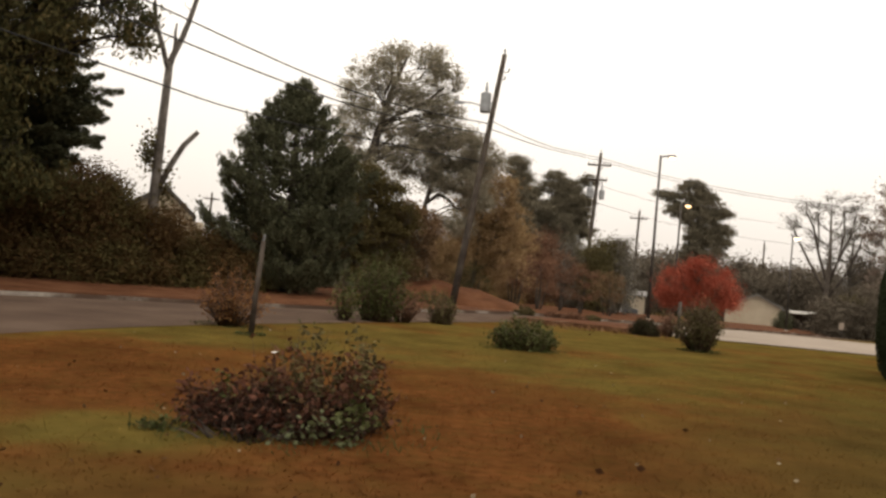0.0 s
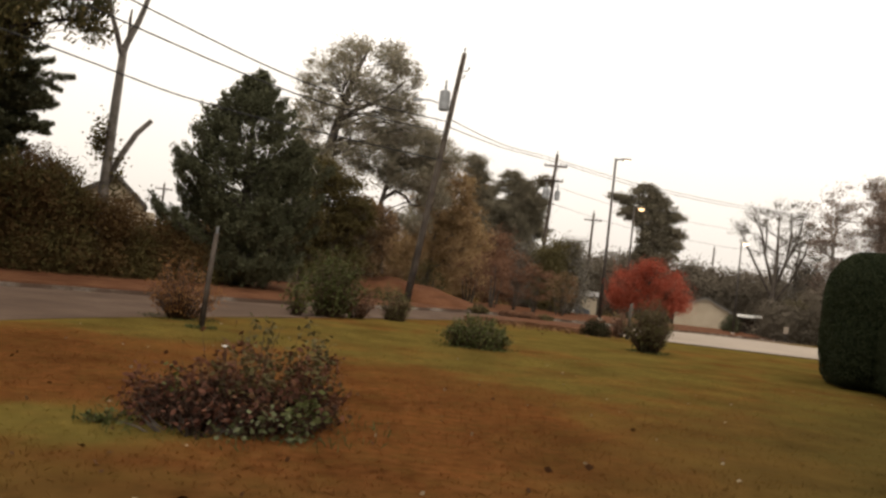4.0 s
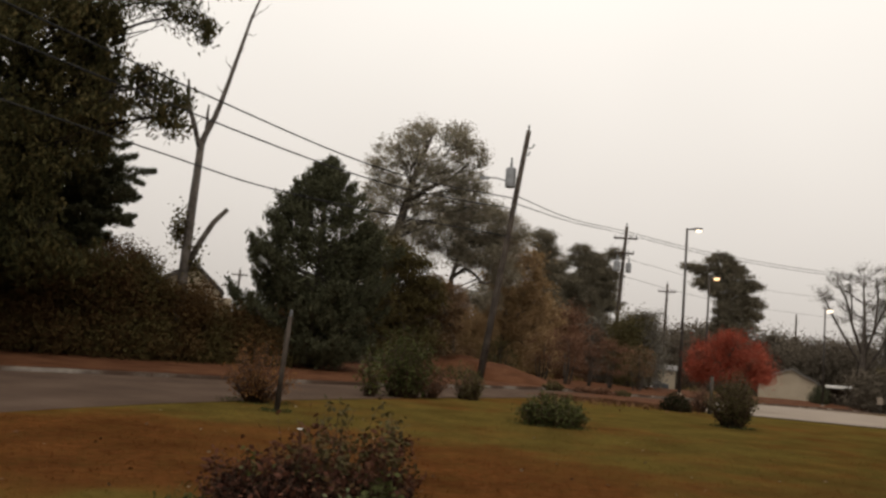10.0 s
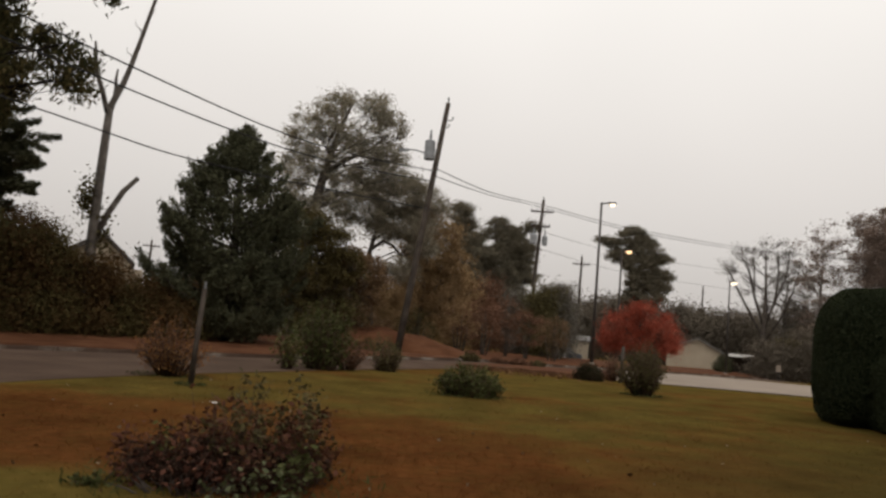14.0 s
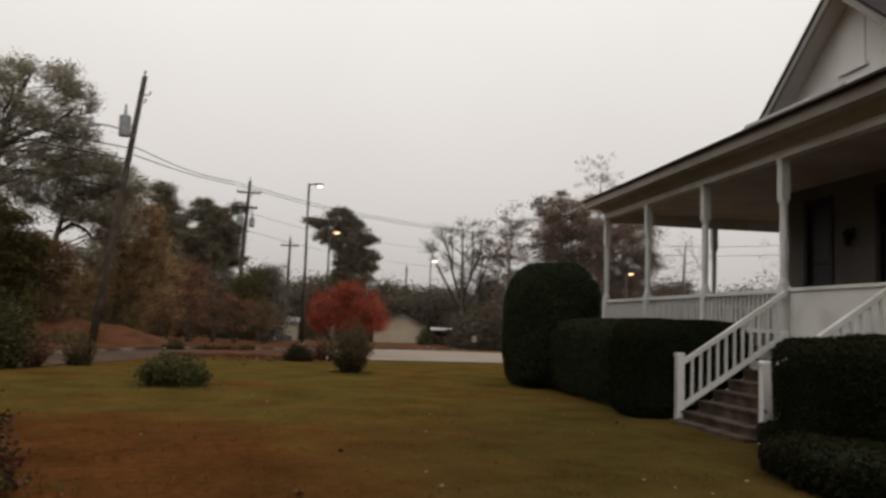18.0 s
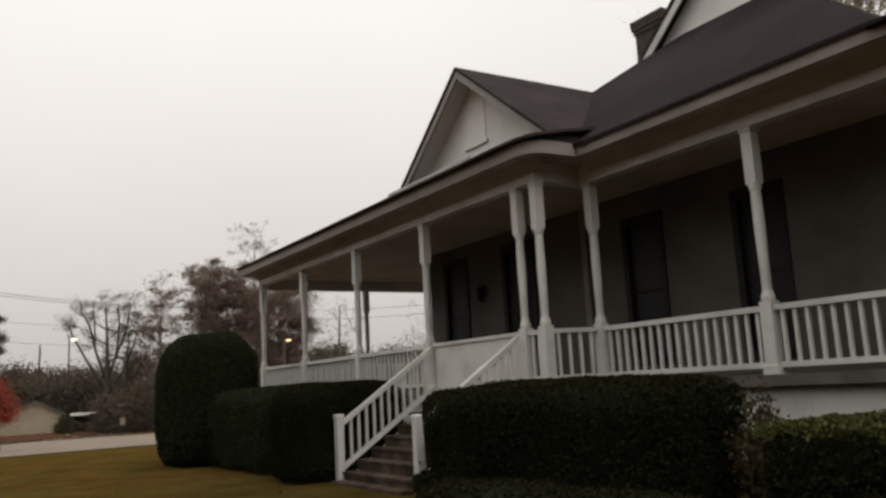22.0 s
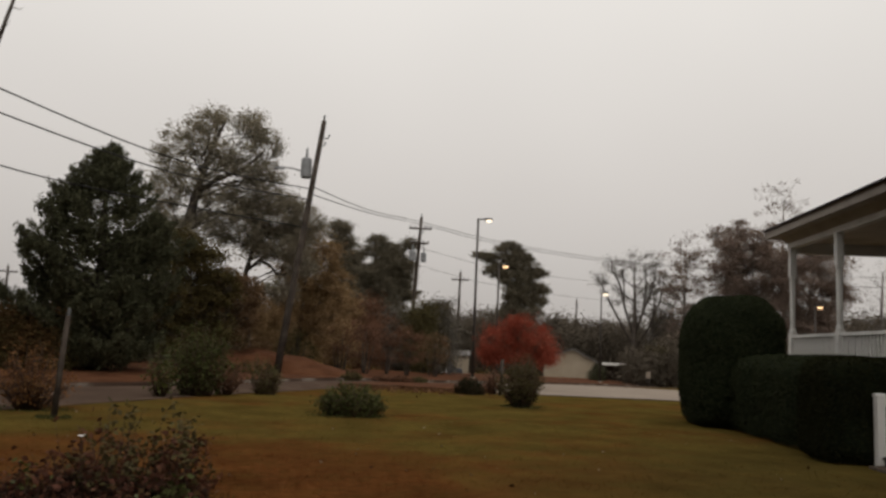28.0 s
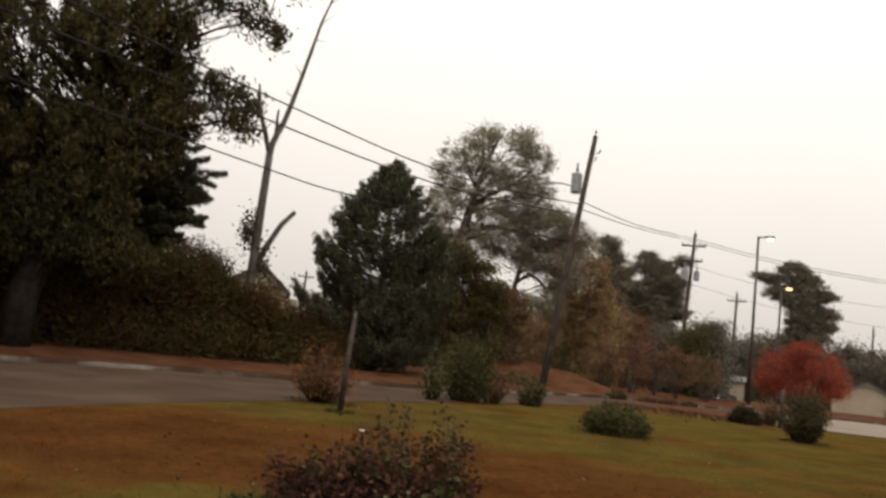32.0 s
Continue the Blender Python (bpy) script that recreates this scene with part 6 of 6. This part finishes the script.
# unseen tall trees, added behind the viewpoint to block low sky light
for i in range(15):
    rngc = np.random.default_rng(500 + i)
    az = 92 + i * 15.5 + rngc.uniform(-3, 3)
    tree("tree", stand(az, rngc.uniform(19, 26)), "unseen dark evergreen added to block low sky light", "tree", [(0, 0, -0.1, 0.4), (0.2, 0, 6, 0.3), (0, 0, 13, 0.06)],
         [(0, 0, 10.5, 4.2, 3.5, 3.4, 70), (0.5, 0, 5.5, 4.4, 3.5, 3.0, 70), (-0.5, 0, 2.2, 4.0, 3.0, 1.8, 40)], 1.3, 44, 0.5, LEAF_OAK, BARK, 500 + i, group="trees round the plot", sides=5)

# leaf-covered bank beyond the road
bank = bmesh.new()
bmesh.ops.create_grid(bank, x_segments=40, y_segments=16, size=1.0)
for v in bank.verts:
    x, y = v.co.x * 5.6, v.co.y * 3.2
    v.co = Vector((x, y, 1.25 * max(0, 1 - v.co.x ** 2) * max(0, 1 - v.co.y ** 2) ** 0.7 - 0.06 + 0.3 * noise.noise(Vector((x * 0.8, y * 0.8, 3))) * (1 - v.co.x ** 2) * (1 - v.co.y ** 2)))
bm_me = bpy.data.meshes.new("bank")
bank.to_mesh(bm_me)
bank.free()
bm_me.materials.append(LITTER)
bk = new("bank", bm_me)
bk.matrix_basis = stand(-1.4, 40.5)
tagged(bk, "leaf-covered earth bank beyond the road", "bank", kind="structure")
bed = strip([bearing(a, d).to_2d()[:] for a, d in ((2.0, 29.5), (5.5, 33.0), (8.5, 32.6), (10.7, 30.9), (12.9, 30.0), (14.6, 30.3))], [bearing(a, d).to_2d()[:] for a, d in ((3.0, 30.6), (6.5, 36.0), (9.5, 38.5), (11.8, 40.5), (13.6, 42.0), (15.2, 40.0))], 0.02, ragged=0.35)
tagged(new("leaf_bed", bed.mesh("leaf_bed", LITTER)), "red-brown leaf bed at the lawn's edge", "leaf bed", kind="structure")
# added pale strip that paints the sky's glare on the far road
drive = strip([bearing(a, d).to_2d()[:] for a, d in ((1.8, 40.0), (5, 42.5), (9, 45.0), (13.2, 48.0))], [bearing(a, d).to_2d()[:] for a, d in ((1.6, 42.0), (5, 44.5), (9, 48.0), (13.4, 52.0))], 0.05)
tagged(new("driveway", drive.mesh("driveway", CONCRETE)), "pale strip painting the sky's glare on the far road", "driveway", kind="structure")

# ---- shrubs on the lawn ----
garden_shrub = thing("shrub", stand(-9.9, 7.55), "sprawling purple-brown shrub with thin twigs and mixed leaves", "shrub")
rng = np.random.default_rng(81)
sprigs(garden_shrub, rng, (-0.05, 0.05), 1.05, 0.8, 0.52, 120, 17, 0.058, LEAF_PURPLE, TWIG, low=0.1, spread=0.05)
sprigs(garden_shrub, rng, (0.05, 0.1), 0.95, 0.6, 0.82, 54, 12, 0.056, LEAF_PURPLE, TWIG, low=0.3, names=("tall_branchwork", "upper_foliage"), label="reddish-brown leaves on taller shoots")
sprigs(garden_shrub, rng, (0.6, 0.05), 0.42, 0.4, 0.78, 40, 18, 0.055, LEAF_PURPLE, TWIG, low=0.3, stem=0.006, names=("arching_branchwork", "arching_foliage"), label="reddish-purple leaves on arching shoots")
sprigs(garden_shrub, rng, (0.14, 0.05), 0.4, 0.4, 1.04, 30, 20, 0.055, LEAF_OLIVE, TWIG, low=0.35, stem=0.005, spread=0.03, names=("olive_branchwork", "olive_foliage"), label="olive leaves on upright shoots")
sprigs(garden_shrub, rng, (0.58, 0.0), 0.3, 0.3, 1.12, 18, 18, 0.055, LEAF_OLIVE, TWIG, low=0.4, stem=0.005, spread=0.03, names=("side_branchwork", "side_foliage"))
sprigs(garden_shrub, rng, (-0.62, -0.1), 0.4, 0.4, 0.62, 26, 16, 0.055, LEAF_PURPLE, TWIG, low=0.2, stem=0.006, names=("low_branchwork", "low_foliage"))
sprigs(garden_shrub, rng, (-0.6, -0.05), 0.2, 0.2, 0.62, 8, 12, 0.055, LEAF_LIME, TWIG, low=0.5, stem=0.004, names=("yellowed_branchwork", "yellowed_foliage"), label="yellow-green leaves")
sprigs(garden_shrub, rng, (-0.02, 0.0), 0.98, 0.7, 0.34, 140, 34, 0.06, LEAF_SHADED, TWIG, low=0.0, spread=0.06, names=("inner_branchwork", "inner_foliage"), label="inner leaves darkened for shade")
sprigs(garden_shrub, rng, (0.18, -0.66), 0.5, 0.14, 0.3, 16, 7, 0.06, LEAF_PALE, TWIG, low=0.3, stem=0.004, names=("pale_branchwork", "pale_foliage"), label="pale green leaves low at the front")
sprigs(garden_shrub, rng, (0.55, -0.5), 0.2, 0.15, 0.5, 14, 12, 0.065, LEAF_SHRUB, TWIG, low=0.3, stem=0.004, names=("green_branchwork", "green_foliage"), label="green leaves")
sprigs(garden_shrub, rng, (-0.35, -0.55), 0.6, 0.2, 0.24, 26, 3, 0.05, LEAF_PURPLE, POLE_WOOD, low=0.4, stem=0.012, names=("bare_branchwork", "sparse_foliage"))
shrub("plant", stand(-18.0, 7.3), "low green clump of leaves on the lawn", "plant", 0.26, 0.2, 0.12, 20, 7, 0.05, LEAF_SHRUB, TWIG, 83, stem=0.004)
shrub("shrub", stand(-14.35, 18.2), "twiggy orange-brown shrub by the road", "shrub", 0.82, 0.7, 1.25, 120, 20, 0.055, LEAF_COPPER, TWIG, 84, base=0.25, low=0.25)
shrub("shrub", stand(-4.7, 23.4), "upright green shrub by the road", "shrub", 0.95, 0.75, 2.05, 110, 44, 0.075, LEAF_SHRUB, TWIG, 85, base=0.4, low=0.15)
shrub("shrub", stand(-6.9, 22.6), "thin yellow-green shrub with rusty lower leaves", "shrub", 0.42, 0.4, 1.45, 40, 16, 0.08, LEAF_LIME, TWIG, 86, base=0.3)
shrub("shrub", stand(-2.9, 24.0), "small rust-brown shrub by the road", "shrub", 0.6, 0.5, 1.1, 60, 16, 0.07, LEAF_RUST, TWIG, 87, base=0.3)
shrub("shrub", stand(-0.25, 25.0), "small round olive-brown shrub", "shrub", 0.55, 0.5, 0.95, 80, 22, 0.06, LEAF_OLIVE, TWIG, 88, base=0.5, low=0.1)
shrub("shrub", stand(5.5, 18.3), "low spreading green shrub on the lawn", "shrub", 0.78, 0.6, 0.72, 120, 34, 0.06, LEAF_SHRUB, TWIG, 89, base=0.7, low=0.05, vase=0.9)
shrub("shrub", stand(13.5, 29.3), "small dark rounded shrub", "shrub", 0.52, 0.5, 0.62, 110, 40, 0.05, LEAF_HEDGE, TWIG, 90, base=0.8, low=0.02, vase=0.95)
vase_shrub = shrub("shrub", stand(17.0, 23.6), "vase-shaped olive shrub with a narrow dark foot", "shrub", 0.68, 0.6, 1.5, 150, 34, 0.06, LEAF_OLIVE, TWIG, 91, base=0.3, low=0.34, vase=0.55, stem=0.02, spread=0.055)
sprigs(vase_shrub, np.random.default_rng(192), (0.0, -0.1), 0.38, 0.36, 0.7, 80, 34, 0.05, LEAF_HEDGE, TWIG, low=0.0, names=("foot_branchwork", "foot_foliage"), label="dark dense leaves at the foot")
shrub("shrub", stand(15.0, 30.2), "thin brown shrub beside the lot", "shrub", 0.5, 0.4, 0.95, 60, 12, 0.07, LEAF_RUST, TWIG, 92)

for i, (az, d, w, h, lf, what) in enumerate(((5.4, 36.4, 0.5, 0.45, LEAF_OLIVE, "low olive shrub at the foot of the trees"), (7.4, 37.6, 0.4, 0.35, LEAF_RUST, "low rust-red shrub at the foot of the trees"), (8.7, 38.0, 0.6, 0.32, LEAF_RUST, "low rust-red shrub at the foot of the trees"), (10.0, 38.6, 0.4, 0.3, LEAF_OLIVE, "low olive shrub at the foot of the trees"), (-0.9, 36.0, 0.9, 0.95, LEAF_SHRUB, "dark green shrub on the leaf-covered bank"))):
    shrub("shrub", stand(az, d), what, "shrub", w, w * 0.8, h, 60, 18, 0.08, lf, TWIG, 160 + i, base=0.6, low=0.05, vase=0.9)

flower = thing("flower", stand(-11.3, 7.35), "single white flower on a thin stem", "flower")
part("stem", Geo().tube([(0, 0, 0), (0.02, 0.02, 0.4), (0, 0, 0.69)], [0.005, 0.004, 0.003], 5), TWIG, flower)
g = Geo()
for k in range(7):
    w = 2 * math.pi * k / 7
    a = Vector((math.cos(w), math.sin(w), 0.25))
    s = Vector((-math.sin(w), math.cos(w), 0))
    o = Vector((0, 0, 0.69))
    g.poly([o, o + a * 0.02 + s * 0.012, o + a * 0.038, o + a * 0.02 - s * 0.012])
part("bloom", g, PETAL, flower, "white petals")

post = thing("wooden_post", stand(-12.95, 16.4), "leaning weathered wooden post by the road", "post")
part("shaft", Geo().tube([(0, 0, -0.05), (0.03, 0, 0.9), (0.08, 0, 1.82)], [0.058, 0.052, 0.045], 10), POLE_WOOD, post, smooth=True)
part("metal_cap", Geo().tube([(0.076, 0, 1.72), (0.085, 0, 1.95)], [0.03, 0.028], 8), GREY_METAL, post)

stake = thing("wooden_post", stand(15.55, 29.6), "short weathered post at the lot's edge", "post")
part("shaft", Geo().tube([(0, 0, -0.05), (0.02, 0, 0.7), (0.04, 0, 1.25)], [0.07, 0.065, 0.06], 8), BARK, stake, smooth=True)

# ---- far buildings and cars ----
D = 100.0
far = thing("house", stand(20.1, D), "low tan house with a gable end beyond the lot", "house")
half, wall_h, apex = 2.95, 2.5, 3.75
body = Geo().slab([(-half, 0, 0), (half, 0, 0), (half, 0, wall_h), (0.4, 0, apex), (-half, 0, wall_h)], (0, 9, 0))
part("wall", body, HOUSE_TAN, far)
for s, x1 in ((-1, -half - 0.4), (1, half + 0.4)):
    z1 = wall_h - 0.12
    part("roof", Geo().slab([(0.4, -0.4, apex + 0.15), (x1, -0.4, z1 + 0.05), (x1, 9.4, z1 + 0.05), (0.4, 9.4, apex + 0.15)][:: s], (0, 0, -0.14)), FAR_ROOF, far)
part("garage_door", Geo().box(-1.9, -0.05, 0.05, 0.9, 0.0, 1.9), HOUSE_TAN, far)
part("wall_box", Geo().box(0.1, -0.3, 0.05, 0.8, -0.05, 0.4), BRONZE, far, "low dark box against the wall")
# white gable wall takes the tan tone to carry its shade
pale = thing("house", stand(-19.2, 60.0), "pale house with a dark gable roof behind the brush", "house")
part("wall", Geo().slab([(-3.2, 0, 0), (1.9, 0, 0), (1.9, 0, 4.6), (0.0, 0, 6.3), (-3.2, 0, 4.6)], (0, 7, 0)), HOUSE_TAN, pale)
part("porch_wall", Geo().box(1.9, 0.4, 0, 2.7, 6, 4.2), HOUSE_TAN, pale)
for side, x1, z1 in ((1, 2.1, 4.6), (-1, -3.5, 4.4)):
    part("roof", Geo().slab([(0.0, -0.5, 6.5), (x1, -0.5, z1), (x1, 7.4, z1), (0.0, 7.4, 6.5)][:: -side], (0, 0, -0.34)), BRONZE, pale)
car_port = thing("carport", stand(23.4, 98.0), "open carport with a flat white roof", "carport")
part("roof", Geo().box(-1.9, -1, 2.1, 1.9, 4, 2.35), WHITE, car_port)
for x in (-1.7, 1.7):
    for y in (-0.8, 3.6):
        part("post", Geo().box(x - 0.05, y - 0.05, 0, x + 0.05, y + 0.05, 2.1), BRONZE, car_port)
part("back_wall", Geo().box(-1.8, 3.7, 0, 1.8, 3.9, 2.1), POLE_WOOD, car_port)
sign = thing("sign", stand(25.3, 82.0), "small pale sign board on a post", "sign")
part("post", Geo().box(-0.04, -0.05, 0, 0.04, 0.05, 1.4), BRONZE, sign)

part("board", Geo().box(-0.22, -0.09, 0.8, 0.22, -0.05, 1.4), CONCRETE, sign)
shrub("shrub", stand(22.0, 92.0), "dark rounded shrub at the house corner", "shrub", 1.1, 1.0, 2.2, 70, 40, 0.16, LEAF_CEDAR, TWIG, 95, base=0.6)


def parked_car(m, label, paint):
    top = thing("car", m, label, "car")
    b = bmesh.new()
    side = [(-2.1, 0.35), (-2.15, 0.75), (-1.3, 0.9), (-0.75, 1.38), (0.75, 1.42), (1.45, 0.98), (2.1, 0.88), (2.15, 0.4)]
    rows = [[b.verts.new((x, y * (0.86 if z > 1.2 else 1.0), z)) for x, z in side] for y in (-0.85, 0.85)]
    b.faces.new(rows[0])
    b.faces.new(rows[1][::-1])
    for i in range(len(side)):
        j = (i + 1) % len(side)
        b.faces.new((rows[0][j], rows[0][i], rows[1][i], rows[1][j]))
    me = bpy.data.meshes.new("body")
    b.to_mesh(me)
    b.free()
    me.materials.append(paint)
    bevelled(part("body", me, paint, top), 0.08, 3)
    for s in (-1, 1):
        part("side_window", Geo().slab([(-1.05, s * 0.83, 0.98), (1.2, s * 0.83, 1.0), (0.68, s * 0.755, 1.34), (-0.7, s * 0.755, 1.31)], (0, s * 0.02, 0)), GLASS, top)
        for x in (-1.35, 1.35):
            w = part("wheel", Geo().tube([(x, s * 0.7, 0.32), (x, s * 0.88, 0.32)], [0.32, 0.32], 16), RUBBER, top)
            part("rim", Geo().tube([(x, s * 0.87, 0.32), (x, s * 0.89, 0.32)], [0.19, 0.17], 12), GREY_METAL, w)
    return top


parked_car(stand(10.2, 74.0), "white car parked beyond the trees", CAR_WHITE)
parked_car(stand(11.3, 78.0) @ pose(0, 0, 0, 0, 0, 8), "dark car parked beyond the trees", CAR_DARK)
shed = thing("shed", stand(12.75, 80.0), "small white shed beside the road", "shed")
part("wall", Geo().box(-0.8, 0, 0, 0.8, 2, 2.2), HOUSE_TAN, shed)
part("roof", Geo().slab([(-0.95, -0.2, 2.2), (0.95, -0.2, 2.2), (0.95, 2.2, 2.6), (-0.95, 2.2, 2.6)], (0, 0, -0.1)), FAR_ROOF, shed)

# ---- loose leaves and grass ----
def on_lawn(rng, n, near, far, power):
    """Places on the open lawn, clear of the house, its hedges and the road."""
    az = np.radians(rng.uniform(-50, 70, n))
    dd = near + (far - near) * rng.uniform(0, 1, n) ** power
    x, y = dd * np.sin(az), dd * np.cos(az)
    keep = (x * 0.968 - y * 0.25 < 5.0) & (x * 0.89 - y * 0.45 > -11.2)
    return np.stack([x, y, np.zeros(n)], axis=1)[keep]


rng = np.random.default_rng(9)
c = on_lawn(rng, 260, 3.0, 24.0, 1.3)
c = c[rng.uniform(0, 1, len(c)) < np.exp(-(((c[:, 0] + 1.0) / 6.0) ** 2 + ((c[:, 1] - 6.0) / 6.0) ** 2)) + 0.06]
fallen = part("fallen_leaves", leaf_mesh("fallen_leaves", c + np.array([0, 0, 0.03]), 0.065, 0.045, FALLEN, rng, 0.8), FALLEN)
tagged(fallen, "scattered dark brown leaves on the lawn", "fallen leaves", kind="stuff")
edge = np.array([bearing(a, d) for a, d in zip(rng.uniform(4.5, 15.0, 2600), 32.6 - np.abs(rng.normal(size=2600)) * 1.6)]) + np.array([0, 0, 0.03])
bed_edge = part("fallen_leaves", leaf_mesh("fallen_leaves", edge, 0.09, 0.06, FALLEN_RED, rng, 0.8), FALLEN_RED)
tagged(bed_edge, "red-brown leaves strewn over the lawn beside the leaf bed", "fallen leaves", kind="stuff")
c = on_lawn(rng, 170, 3.5, 18.0, 1.2) + np.array([0, 0, 0.04])
pale = part("fallen_leaves", leaf_mesh("fallen_leaves", c, 0.045, 0.03, PALE_LEAF, rng, 0.6), PALE_LEAF)
tagged(pale, "few pale dry leaves on the lawn", "fallen leaves", kind="stuff")
c = on_lawn(rng, 100000, 3.0, 19.0, 1.15)
lumps = np.array([noise.noise(Vector((x * 1.1, y * 1.1, 4.0))) for x, y in c[:, :2]])
c = c[rng.uniform(-0.6, 0.7, len(c)) < lumps + 0.15]
c[:, 2] = 0.02
up = np.tile(np.array([0.0, 0.0, 0.9]), (len(c), 1))
blades = part("grass", leaf_mesh("grass", c, 0.045, 0.007, BLADES, rng, 0.45, up), BLADES)
tagged(blades, "short autumn grass blades on the lawn", "grass", kind="stuff")
tuft_points = []
for az0, d0, r0 in ((-10.0, 7.6, 1.2), (5.5, 18.3, 0.8), (17.0, 23.6, 0.5), (-14.35, 18.2, 0.7), (-12.95, 16.4, 0.25)):
    o = np.array(bearing(az0, d0))
    w = rng.uniform(0, 2 * math.pi, 240)
    r = r0 * rng.uniform(0.75, 1.2, 240)
    tuft_points.append(o + np.stack([r * np.cos(w), r * np.sin(w) * 0.8, np.full(240, 0.03)], axis=1))
c = np.concatenate(tuft_points)
tufts = part("grass", leaf_mesh("grass", c, 0.1, 0.01, LEAF_SHRUB, rng, 0.0, np.tile(np.array([0.0, 0.0, 1.0]), (len(c), 1))), LEAF_SHRUB)
tagged(tufts, "unmown grass tufts round the shrubs", "grass", kind="stuff")
